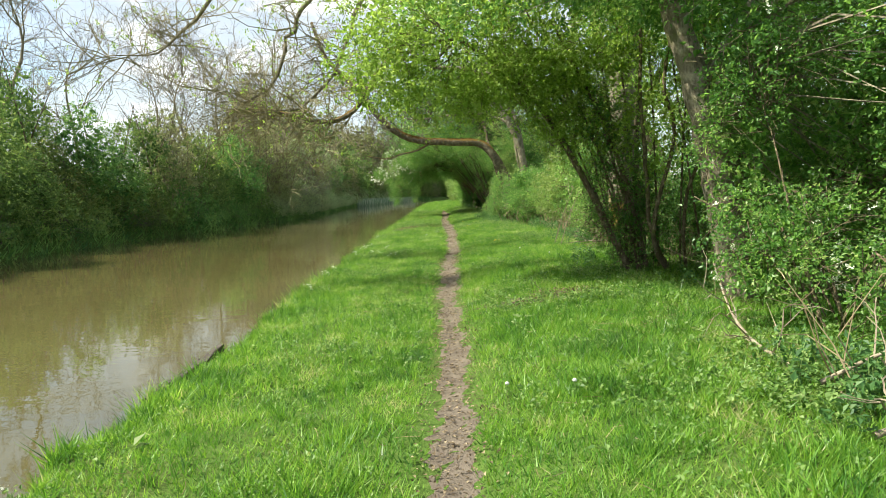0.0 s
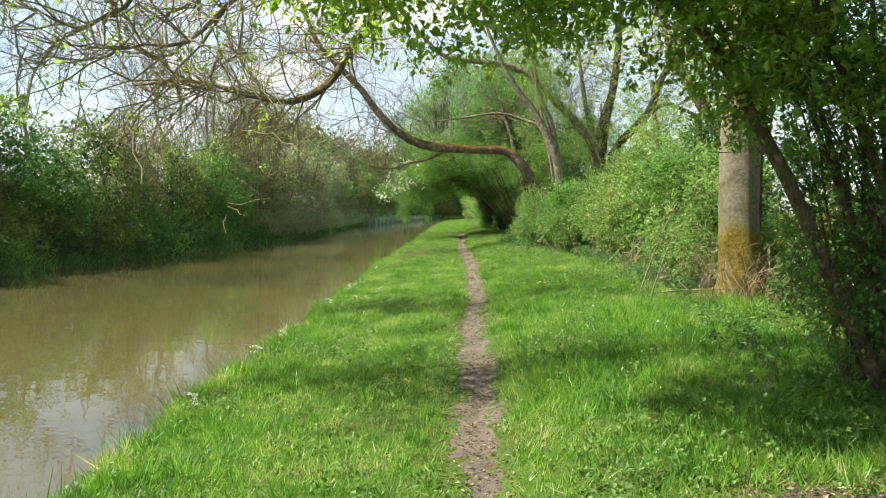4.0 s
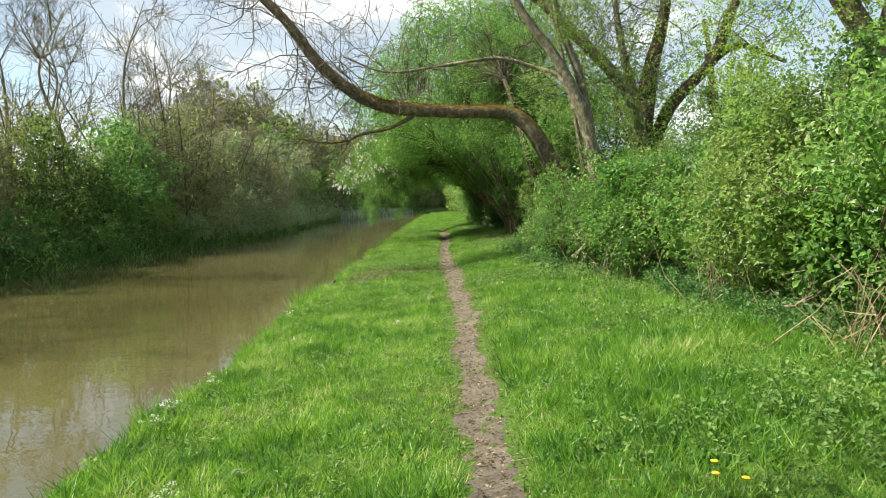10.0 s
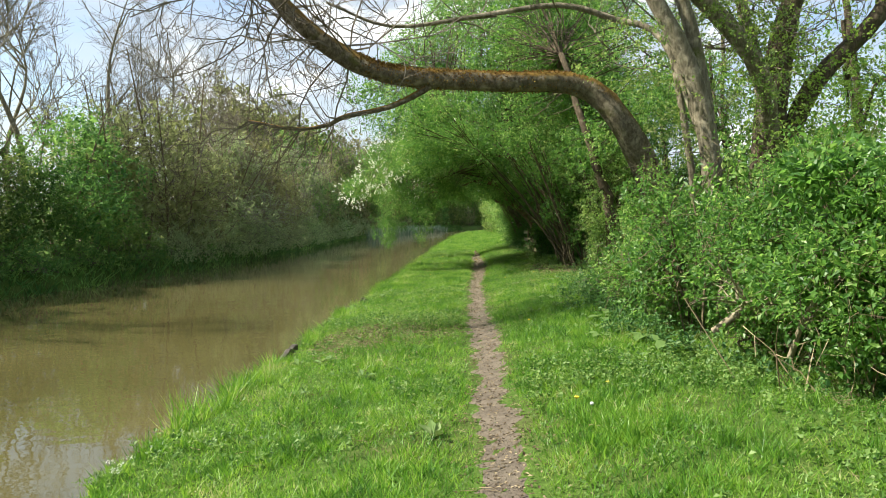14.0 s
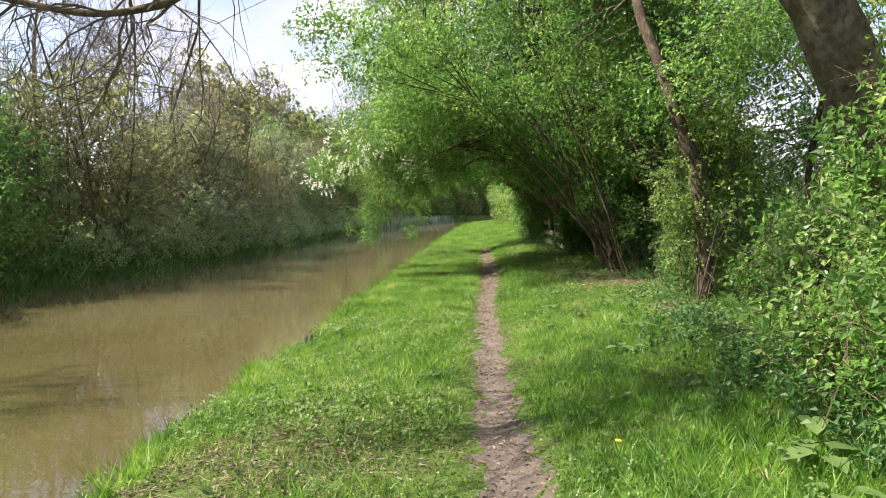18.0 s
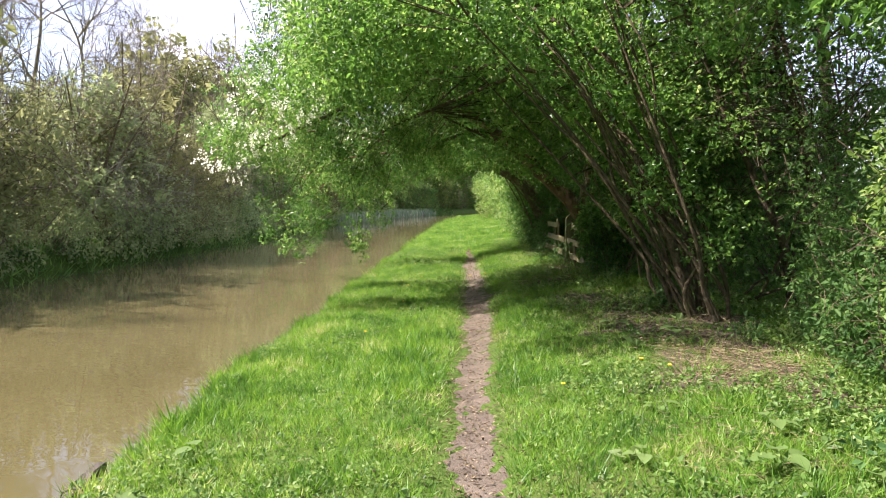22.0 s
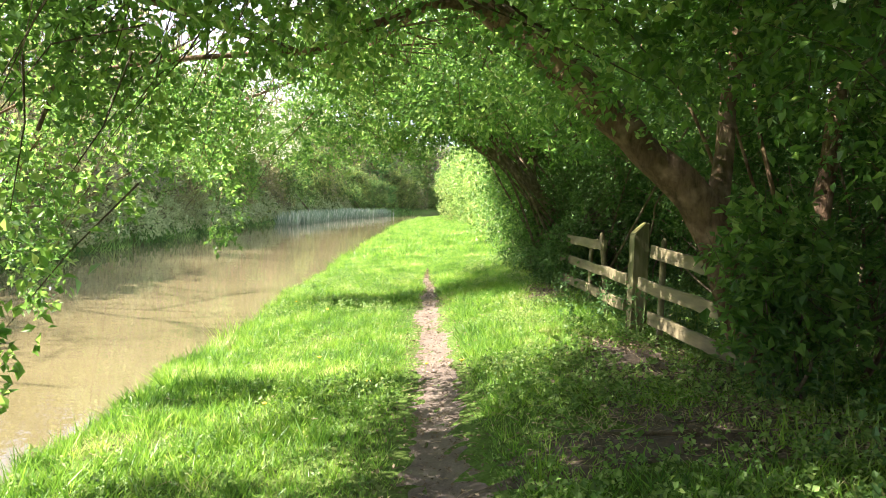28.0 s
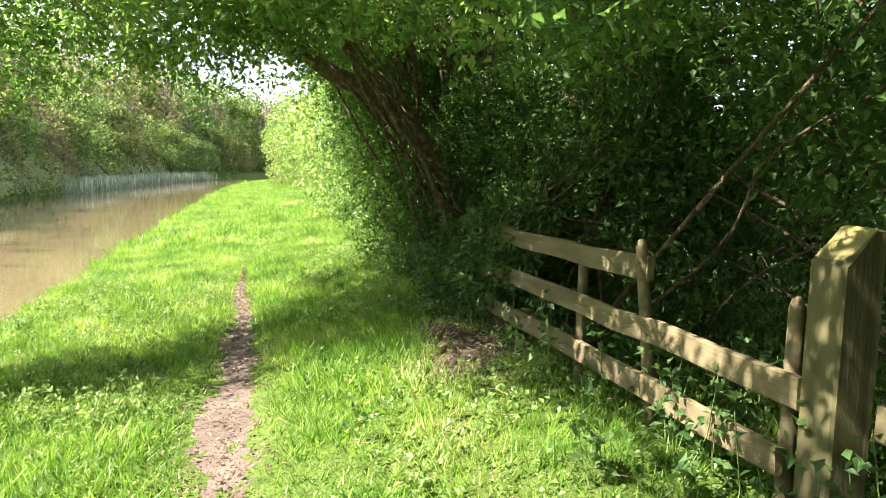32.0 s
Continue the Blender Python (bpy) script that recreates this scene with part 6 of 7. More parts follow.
lobes = [(0.9, 53.2, 3.7, 1.5, 1.8, 1.1), (-0.6, 52.8, 2.75, 1.2, 1.2, 0.7), (2.2, 54.5, 3.6, 1.3, 2.4, 1.5), (1.5, 53.5, 5.2, 1.8, 2.2, 1.3), (2.6, 54.5, 1.6, 0.6, 1.6, 1.4), (2.1, 57.0, 2.2, 0.8, 1.8, 1.7), (-1.9, 52.4, 2.5, 0.9, 1.0, 0.65), (0.4, 56.0, 4.0, 1.4, 1.8, 1.1), (0.6, 52.3, 3.1, 1.1, 1.1, 0.7), (1.9, 58.8, 1.7, 0.7, 1.4, 1.4), (1.8, 54.4, 1.4, 0.6, 1.3, 1.0), (1.8, 55.9, 2.0, 0.7, 1.5, 1.2), (2.5, 54.8, 2.7, 0.8, 1.3, 1.0), (1.6, 55.6, 2.9, 0.9, 1.5, 1.0), (1.0, 54.6, 3.0, 0.9, 1.0, 0.7), (-1.4, 54.0, 3.8, 1.3, 1.2, 0.8), (-0.2, 54.6, 4.4, 1.3, 1.3, 0.9), (-1.0, 52.2, 3.5, 1.2, 1.0, 0.6)]
stems = [([(2.7, 53.2, 0.1), (2.3, 53.1, 1.2), (1.4, 53, 2.1), (0.85, 53, 2.4), (0.4, 52.9, 2.7), (-0.1, 52.8, 3.3)], [0.10, 0.085, 0.05])]
stems += fan((2.75, 53.6, 0.2), scatter_tops([lobes[0], lobes[2], lobes[3], lobes[8]], 34, 89), 0.028, 90, 0.1, 0.55)
woody("hawthorn_tree", (2.7, 53.4, 0.2), "many-stemmed hawthorn leaning out over the grass", "tree", stems, lobes, LEAF_HAW, 104000, 0.056, BARK_STEM, 0.16, "hawthorns over the path", 581, 420, 220)

lobes = [(3.6, 41.6, 1.2, 0.7, 1.2, 1.0), (3.5, 42.9, 2.3, 0.8, 1.5, 1.0), (4.2, 39.8, 1.6, 0.8, 1.2, 1.3), (3.4, 45.2, 2.6, 0.8, 1.4, 1.0), (4.4, 41.8, 3.2, 0.9, 1.6, 1.3)]
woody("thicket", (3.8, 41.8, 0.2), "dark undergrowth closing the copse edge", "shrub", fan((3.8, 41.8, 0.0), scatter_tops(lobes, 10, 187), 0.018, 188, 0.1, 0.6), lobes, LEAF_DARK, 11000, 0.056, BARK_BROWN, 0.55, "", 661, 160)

lobes = [(1.95, 53.6, 1.1, 0.5, 0.9, 0.9), (2.3, 54.4, 2.2, 0.8, 1.2, 0.9), (2.6, 50.2, 2.6, 0.7, 1.4, 0.9), (3.0, 48.6, 1.9, 0.6, 1.2, 0.9), (2.9, 47.2, 2.9, 0.7, 1.2, 0.8), (3.2, 52.6, 3.6, 0.9, 1.8, 1.0)]
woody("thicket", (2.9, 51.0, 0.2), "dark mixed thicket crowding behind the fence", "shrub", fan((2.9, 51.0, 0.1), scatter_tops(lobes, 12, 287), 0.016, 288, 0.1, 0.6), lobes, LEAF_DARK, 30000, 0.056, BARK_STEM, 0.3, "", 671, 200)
lobes = [(2.25, 45.3, 1.2, 0.3, 0.3, 0.3), (2.45, 45.4, 0.75, 0.32, 0.3, 0.35)]
woody("elder_bush", (2.45, 45.4, 0.25), "young elder with broad leaves against the trunk", "shrub", fan((2.45, 45.4, 0.2), scatter_tops(lobes, 6, 289), 0.012, 290, 0.05, 0.12), lobes, LEAF_HAW, 2600, 0.075, BARK_STEM, 0.3, "", 681, 40)

# shaded trees in the copse behind
COPSE = [((4.0, 41.4, 0.1), (3.87, 41.4, 1.05), (3.21, 41.4, 2.4), (2.6, 41.5, 3.9), 0.055), ((4.35, 41.5, 0.1), (4.17, 41.4, 1.8), (3.63, 41.4, 3.6), (3.3, 41.5, 5.2), 0.065), ((7.0, 48.2, -0.7), (6.45, 48, 1.75), (5.5, 48, 3.67), (4.9, 48, 4.6), 0.17), ((6.95, 46, -0.7), (6.65, 46, 2.0), (6.37, 46, 3.93), (6.1, 46, 6.5), 0.13), ((7.2, 41, -0.7), (7.1, 41, 2.0), (6.7, 41, 3.9), (6.6, 41, 6.5), 0.10), ((8.6, 37.5, -0.7), (8.4, 37.6, 2.0), (8.5, 37.5, 4), (8.0, 37.5, 7), 0.14), ((5.9, 39.4, -0.4), (5.6, 39.5, 2.0), (5.9, 39.5, 4), (5.8, 39.5, 6), 0.07), ((8.0, 53, -0.8), (7.8, 53, 2.0), (7.2, 53, 4), (7.0, 53, 7), 0.15)]
for i, (a, b, c, e, r) in enumerate(COPSE):
    rs = np.random.RandomState(600 + i)
    lobes = [(e[0] + rs.normal() * 0.9, e[1] + rs.normal() * 1.0, rs.uniform(2.2, 6.5), rs.uniform(0.9, 1.7), rs.uniform(1.0, 1.8), rs.uniform(0.7, 1.3)) for k in range(6)]
    stems = [([a, b, c, e], [r, r * 0.75, r * 0.5])] + [([np.array(b) * (1 - f) + np.array(e) * f, np.array(lobes[k][:3]) * 0.6 + np.array(b) * 0.2 + np.array(e) * 0.2, lobes[k][:3]], [r * 0.4, r * 0.12]) for k, f in zip(range(4), (0.1, 0.35, 0.6, 0.8))]
    woody("copse_tree", a, "dark slender tree in the shaded copse", "tree", stems, lobes, LEAF_HAW if a[1] < 45 else LEAF_DARK, 1600 if i < 2 else 6000, 0.05 if i < 2 else 0.075, BARK_BROWN, 0.5, "copse behind the hedge", 620 + i * 10, 150)
COPSE_BUSH = [(7.6, 44.0, 1.3, 2.2), (6.2, 50.6, 1.2, 3.0), (7.6, 55.0, 1.4, 3.2), (9.4, 49.0, 1.6, 3.4), (6.6, 37.2, 1.0, 1.6), (10.5, 42.0, 1.7, 3.0), (6.0, 57.5, 1.4, 3.2), (9.8, 33.0, 1.5, 2.2), (10.6, 25.0, 1.6, 2.0), (9.0, 19.0, 1.5, 2.0), (8.4, 12.5, 1.5, 2.6), (7.6, 5.0, 1.5, 3.0), (6.4, 1.5, 1.4, 3.0), (6.2, 46.8, 1.3, 3.2), (6.0, 54.0, 1.3, 3.4), (8.0, 51.0, 1.5, 3.6), (5.2, 55.5, 1.6, 6.0), (6.6, 59.0, 2.0, 6.5), (9.0, 58.0, 2.2, 4.2), (11.5, 54.0, 2.2, 3.4), (10.5, 47.0, 2.0, 3.4), (5.6, 48.6, 1.4, 5.6), (5.4, 52.0, 1.4, 6.0), (12.5, 50.0, 2.2, 3.6), (4.4, 58.5, 1.5, 5.6), (4.6, 46.6, 1.0, 4.6), (7.6, 62.0, 2.2, 7.0), (13.5, 58.0, 2.4, 3.8)]
for i, (x, y, r, h) in enumerate(COPSE_BUSH):
    rs = np.random.RandomState(700 + i)
    z0 = float(ground_z(x, y))
    lobes = [(x + rs.normal() * r * 0.4, y + rs.normal() * r * 0.4, z0 + h * f, r * s, r * s * 1.15, h * 0.27) for f, s in ((0.3, 0.95), (0.45, 0.9), (0.62, 0.8), (0.8, 0.55))]
    # From y 45 on, darker leaf colour stands in for shade.
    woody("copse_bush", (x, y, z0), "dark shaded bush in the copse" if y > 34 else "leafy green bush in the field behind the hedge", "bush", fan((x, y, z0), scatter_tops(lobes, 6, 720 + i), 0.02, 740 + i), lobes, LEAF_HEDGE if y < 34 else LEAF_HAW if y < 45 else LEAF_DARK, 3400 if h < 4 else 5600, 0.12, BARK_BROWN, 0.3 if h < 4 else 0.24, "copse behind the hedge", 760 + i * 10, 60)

# hedge along the far part of the towpath
for i in range(24):
    rs = np.random.RandomState(900 + i)
    y = 59.5 + i * 3.4 + rs.uniform(-0.6, 0.6) + max(0, i - 12) * 1.5
    x = float(bend(y)) + 3.3 + rs.uniform(-0.3, 0.5) - 0.03 * min(y - 60, 40)
    h = rs.uniform(3.4, 5.2)
    lobes = [(x + rs.normal() * 0.3 - (0.5 if f > 0.5 else 0), y + rs.normal() * 0.6, h * f, 1.35 * s, 1.9 * s, h * 0.25) for f, s in ((0.25, 0.95), (0.42, 1), (0.62, 0.95), (0.82, 0.6))]
    woody("hedge_bush", (x, y, 0), "sunlit hawthorn bush along the distant towpath", "bush", fan((x, y, 0), scatter_tops(lobes, 5, 920 + i), 0.03, 940 + i), lobes, LEAF_HEDGE, 3400, 0.14, BARK_BROWN, 0.2, "distant towpath hedge", 960 + i * 10, 50)


# far bank: five kinds of bush, repeated along the water
def far_bush(i, green, coarse=False, grey=False):
    rs = np.random.RandomState(1100 + i)
    h = 4.0
    lobes = []
    for k in range(11):
        f = (k + 0.5) / 11
        s = 0.55 + 0.55 * (1 - f)
        wide = 1.25 * (1 - 0.55 * f)
        lobes.append((rs.uniform(-0.5, 1.0) * wide, rs.uniform(-1.5, 1.5) * wide, h * (0.12 + 0.82 * f), s * rs.uniform(0.8, 1.25), s * rs.uniform(0.9, 1.4), s * rs.uniform(0.6, 0.85)))
    t = thing("far_bank_bush", (0, 0, 0), "grey-green bush on the far bank, leaf colour lightened for haze" if grey else "rounded dark green bush hanging over the far bank" if green else "olive-brown budding blackthorn bush on the far bank", "bush", "far bank hedge")
    for k in range(4):
        a = np.array([rs.normal() * 0.5, rs.normal() * 0.6, 0])
        top = np.array([rs.normal() * 1.0, rs.normal() * 1.2, rs.uniform(3.2, 4.6)])
        g = Geo()
        tube(g, smooth_line([a, a * 0.6 + top * 0.4 + rs.normal(size=3) * 0.15, top]), [0.05, 0.012], 5)
        part("stem", g, BARK_STEM, t)
    q, d = in_lobes(lobes, 340 if coarse else 1000 if grey else 2000 if green else 1300, 1120 + i, 0.12 if green else 0.24, 1.6, 0.78)
    g = Geo()
    sprigs(g, q, d + np.array([0, 0, -0.25]), 0.17 if coarse else 0.074 if green else 0.056, 6, 1140 + i, 0.7, 0.8, 1.8)
    q, d = in_lobes(lobes, 130, 1130 + i, 0.0, 1.4, 0.1, None, 0.5)
    sprigs(g, q, d, 0.20, 6, 1150 + i, 0.62, 0.5, 1.2)
    part("crown", g, LEAF_GREY if grey else LEAF_FAR if green else LEAF_OLIVE, t, kind="stuff")
    m = 900 if grey else 24 if green else 420
    q, d = in_lobes(lobes, m, 1160 + i, 0.2, 1.4, 0.75)
    g = Geo()
    twig_batch(g, q - d * 0.35 - rs.normal(size=(m, 3)) * 0.25, q + d * 0.2 + np.abs(rs.normal(size=(m, 1))) * np.array([[0, 0, 0.18]]), 0.010, 0.004, 0.05, 1180 + i)
    part("brushwood", g, TWIG_PALE if grey else TWIG, t, kind="stuff")
    return t


def along_far_bank(y, back):
    return float(bend(y) + far_shift(y)) - 12.1 - back


def fringe_bush(leaf_mat, label):
    rs = np.random.RandomState(1190)
    t = thing("waterside_bush", (0, 0, 0), label, "bush", "far bank hedge")
    lobes = [(0.15, -0.7, 0.5, 0.7, 0.9, 0.5), (0.0, 0.5, 0.55, 0.7, 0.9, 0.5), (-0.2, 0.1, 0.9, 0.7, 0.9, 0.5), (0.5, 0.0, 0.25, 0.5, 1.2, 0.3)]
    q, d = in_lobes(lobes, 300, 1191, 0.15, 1.6, 0.5)
    g = Geo()
    sprigs(g, q, d + np.array([0.2, 0, -0.2]), 0.10, 6, 1192)
    part("crown", g, leaf_mat, t, kind="stuff")
    m = 50
    g = Geo()
    twig_batch(g, np.stack([rs.normal(size=m) * 0.2 - 0.2, rs.normal(size=m) * 0.6, np.zeros(m)], 1), q[:m] * 1.05, 0.010, 0.004, 0.1, 1193)
    part("brushwood", g, TWIG, t, kind="stuff")
    return t


kinds = [far_bush(0, True), far_bush(1, True), far_bush(2, True), far_bush(3, False), far_bush(4, False), fringe_bush(LEAF_FAR, "low dull green growth trailing into the water"), far_bush(6, True, True), far_bush(7, True, True), far_bush(8, False, True), far_bush(9, True, False, True), far_bush(10, True, False, True), fringe_bush(LEAF_GREY, "low pale green growth trailing into the water")]
used = [False] * 12
rs = np.random.RandomState(1300)
y = 6.0
spots = []
while y < 215:
    if y < 120:
        spots.append((y + rs.uniform(-0.4, 0.4), rs.uniform(-0.35, 0.0), rs.uniform(0.8, 1.25), True))
    spots.append((y + rs.uniform(-0.6, 0.6), rs.uniform(0.9, 1.7), (1.0 + 0.32 * math.sin(y * 0.37 + 1.2) * math.sin(y * 0.83)) * rs.uniform(0.9, 1.15) * (1.0 if y < 44 else 1.28 if y < 72 else 1.45 if y < 80 else 1.15), False))
    if rs.uniform() < (0.55 if y < 80 else 0.9):
        spots.append((y + rs.uniform(-1, 1), rs.uniform(2.8, 3.8) + (0 if y < 80 else 6.0), rs.uniform(1.1, 1.3) * (1.0 if y < 72 else 1.5 if y < 80 else 2.3), False))
    y += 2.5 if y < 90 else 3.4
for y, back, size, low in spots:
    olive = rs.uniform() < (0.0 if y < 30 else 0.3 if y < 44 else 0.4)
    # Past y 43 most bushes take the haze-lightened leaves.
    k = (5 if y < 46 else 11) if low else (8 if olive else rs.randint(6, 8)) if y > 78 else rs.randint(3, 5) if olive else rs.randint(0, 3) if y < 43 or rs.uniform() < 0.25 else rs.randint(9, 11)
    x = along_far_bank(y, back)
    m = pose(x, y, float(ground_z(x, y)) - 0.1, 0, 0, rs.uniform(-40, 40)) @ Matrix.Diagonal((size, size, size * rs.uniform(0.9, 1.12), 1))
    ob = copy_thing(kinds[k], m) if used[k] else kinds[k]
    used[k] = True
    ob.matrix_basis = m


def bare_tree(i, h):
    rs = np.random.RandomState(1400 + i)
    t = thing("bare_tree", (0, 0, 0), "tall leafless tree with a haze of fine twigs", "tree", "trees behind the far bank")
    out = []
    trunk = [np.array([0, 0, -0.2]), np.array([rs.normal() * 0.2, rs.normal() * 0.2, h * 0.35]), np.array([rs.normal() * 0.4, rs.normal() * 0.4, h * 0.7]), np.array([rs.normal() * 0.6, rs.normal() * 0.6, h])]
    g = Geo()
    line = smooth_line(trunk, 5)
    tube(g, line, [0.16, 0.11, 0.05, 0.015], 7, 0.06, i)
    part("trunk", g, BARK_ASH, t, "", True)
    for k in range(12):
        at = line[rs.randint(4, len(line) - 1)]
        grow(rs, at, (rs.normal(), rs.normal(), 0.9), h * rs.uniform(0.22, 0.36), 0.035, 3, out, 4, 0.10, 0.16, 0.65, 4)
    fine = Geo()
    g = None
    for q, r, r1, depth in out:
        if depth == 3:
            if g:
                part("limb", g, BARK_ASH, t)
            g = Geo()
        if depth >= 2:
            tube(g, q, [r, r1], 4)
        else:
            twig_batch(fine, q[:1], q[-1:], max(r, 0.009), 0.005, 0.0, len(q))
    part("limb", g, BARK_ASH, t)
    part("brushwood", fine, TWIG, t, kind="stuff")
    return t


bare = [bare_tree(0, 9.5), bare_tree(1, 11.0), bare_tree(2, 10.0)]
rs = np.random.RandomState(1500)
BARE_Y = [20, 24.5, 28, 33, 37, 42, 45, 49.5, 53, 56.5, 61, 64, 68, 72.5, 77, 82, 88, 95, 103, 112, 122, 133, 145, 158]
for i, y in enumerate(BARE_Y):
    x = along_far_bank(y, rs.uniform(4.4, 7.5))
    s = rs.uniform(0.75, 1.1)
    m = pose(x, y + rs.uniform(-1, 1), float(ground_z(x, y)), 0, 0, rs.uniform(0, 360)) @ Matrix.Diagonal((s, s, s, 1))
    ob = bare[i] if i < 3 else copy_thing(bare[i % 3], m)
    ob.matrix_basis = m


def reeds():
    rs = np.random.RandomState(1600)
    n = 7000
    y = rs.uniform(88, 128, n)
    y = y[wave_noise(y[:, None], 1.8, 1601) > 0.12]
    n = len(y)
    x = bend(y) - 10.1 + rs.uniform(-0.6, 0.9, n)
    g = Geo()
    h = rs.uniform(0.5, 1.15, n)
    foot = np.stack([x, y, np.full(n, WATER_Z - 0.1)], 1)
    blades_up = np.stack([rs.normal(size=n) * 0.2, rs.normal(size=n) * 0.2, h], 1)
    side = np.stack([np.full(n, 0.022), rs.normal(size=n) * 0.012, np.zeros(n)], 1)
    v = np.stack([foot, foot + blades_up * 0.5 + side, foot + blades_up, foot + blades_up * 0.5 - side], 1)
    i = np.arange(n) * 4
    g.add(v, np.concatenate([np.stack([i, i + 1, i + 2], 1), np.stack([i, i + 2, i + 3], 1)]))
    single("reeds", g, REED, "pale blue-green reeds at the bend of the canal", "reeds", kind="stuff")


reeds()


# ---- fence and gatepost ----
def fence():
    t = thing("post_and_rail_fence", (2.1, 49.1, 0.27), "weathered three-rail wooden fence sunk in undergrowth", "fence")
    stakes = [(2.17, 47.28, 1.22, 0.0), (2.12, 48.14, 1.08, 0.0), (2.14, 49.1, 1.19, -0.11), (2.08, 49.85, 1.06, 0.0), (2.06, 51.3, 1.06, 0.02), (2.28, 45.95, 1.16, 0.0)]
    for i, (x, y, h, lean) in enumerate(stakes):
        g = Geo()
        tube(g, [(x, y, 0.0), (x + lean * 0.3, y, h * 0.4), (x + lean, y, h * 0.97), (x + lean, y, h)], [0.031, 0.031, 0.029, 0.02], 9, 0.04, i)
        part("post", g, FENCE_WOOD, t, "", True)
    rails = [((2.12, 47.44, 1.09), (2.25, 45.75, 1.03)), ((2.09, 47.72, 0.77), (2.25, 45.75, 0.74)), ((2.12, 47.46, 0.48), (2.25, 45.75, 0.46)),
             ((2.06, 49.06, 1.05), (2.01, 51.6, 1.02)), ((2.06, 48.02, 0.77), (2.01, 51.6, 0.74)), ((2.06, 48.1, 0.50), (2.01, 51.6, 0.46))]
    for i, (a, b) in enumerate(rails):
        g = Geo()
        beam(g, a, b, 0.035, 0.115, i, 0.005)
        part("rail", g, FENCE_WOOD, t)


def gatepost():
    base = np.array([2.14, 47.95, 0.0])
    t = thing("gatepost", (2.12, 47.95, 0.27), "stout square timber gatepost with a weathered sloping top", "post")
    w, c = 0.08, 0.010
    profile = [(-w, 0.0), (w, 0.0), (w, 0.45), (w, 0.9), (w, 1.345), (0.042, 1.35), (-w + 0.01, 1.245), (-w, 1.235), (-w, 0.9), (-w, 0.45)]
    rs = np.random.RandomState(2)
    g = Geo()
    n = len(profile)
    rows = []
    for y, inset in ((-w, c), (-w + c, 0.0), (w - c, 0.0), (w, c)):
        rows += [base + np.array([x - math.copysign(inset, x) + rs.normal() * 0.0015, y, z - (inset * 0.5 if z > 1 else 0)]) for x, z in profile]
    quads = [(k * n + j, k * n + (j + 1) % n, (k + 1) * n + (j + 1) % n, (k + 1) * n + j) for k in range(3) for j in range(n) if not (k == 1 and j in (4, 5))]
    for k in (0, 3):
        quads += [(k * n, k * n + 1, k * n + 2, k * n + 9), (k * n + 9, k * n + 2, k * n + 3, k * n + 8), (k * n + 8, k * n + 3, k * n + 4, k * n + 7), (k * n + 7, k * n + 4, k * n + 5, k * n + 6)]
    g.add(rows, None, quads)
    part("shaft", g, POST_WOOD, t)
    g = Geo()
    top = [(0.079, 1.347), (0.042, 1.353), (-w + 0.008, 1.247)]
    g.add([base + np.array([x, y, z]) for y in (-w + c, w - c) for x, z in top], None, [(0, 1, 4, 3), (1, 2, 5, 4)])
    g.add([base + np.array([x, y, z - 0.012]) for y in (-w + c, w - c) for x, z in top], None, [(0, 1, 4, 3), (1, 2, 5, 4)])
    part("cap", g, POST_CAP, t, "yellow-lichened sloping top")


fence()
gatepost()


# ---- dead wood ----
def fallen_branch(points, r, seed, label, twig_count=6, material=None):
    pts = [(x, y, z + float(ground_z(x, y))) for x, y, z in points]
    t = thing("fallen_branch", pts[0], label, "branch")
    line = smooth_line(pts)
    g = Geo()
    tube(g, line, [r, r * 0.4], 7, 0.12, seed)
    part("bough", g, material or DEADWOOD, t, "", True)
    rs = np.random.RandomState(seed)
    out = []
    for k in range(twig_count):
        grow(rs, line[rs.randint(2, len(line))], (rs.normal(), rs.normal(), abs(rs.normal()) * 0.6 + 0.1), rs.uniform(0.2, 0.55), r * 0.4, 1, out, 3, 0.0, 0.25, 0.8, 4)
    g = Geo()
    limbs_into(g, out)
    part("brushwood", g, material or DEADWOOD, t, kind="stuff")


fallen_branch([(2.4, 4.9, 0.04), (2.36, 5.6, 0.10), (2.5, 6.4, 0.25), (2.7, 7.3, 0.5)], 0.018, 1, "bleached fallen branch lying in the weeds")
fallen_branch([(2.1, 3.5, 0.06), (2.5, 3.6, 0.12), (3.0, 3.7, 0.2)], 0.022, 2, "broken pale branch beside the bush")
fallen_branch([(2.3, 4.4, 0.1), (2.7, 4.35, 0.3), (3.2, 4.3, 0.4)], 0.016, 3, "dead twiggy branch beside the bush", 9)
fallen_branch([(2.45, 16.15, 0.02), (2.57, 15.9, 0.6), (2.66, 15.75, 0.95), (2.74, 15.6, 1.25)], 0.011, 4, "thin dead branch propped up beside the ash", 3)
fallen_branch([(2.56, 15.95, 0.02), (2.66, 15.8, 0.5), (2.76, 15.7, 0.85), (2.88, 15.6, 1.22)], 0.010, 14, "thin bleached stick crossing another", 3)
fallen_branch([(2.7, 16.4, 0.05), (3.2, 16.4, 0.1), (3.8, 16.2, 0.15)], 0.014, 5, "dead branch among last year's bracken", 9)
fallen_branch([(3.2, 17.9, 0.15), (3.7, 17.8, 0.25), (4.4, 17.8, 0.3)], 0.03, 6, "cut grey branch at the hedge foot", 8)
fallen_branch([(3.2, 22.3, 0.1), (3.6, 22.2, 0.2), (4.2, 22.2, 0.2)], 0.02, 7, "grey branch lying in the hedge foot", 6)
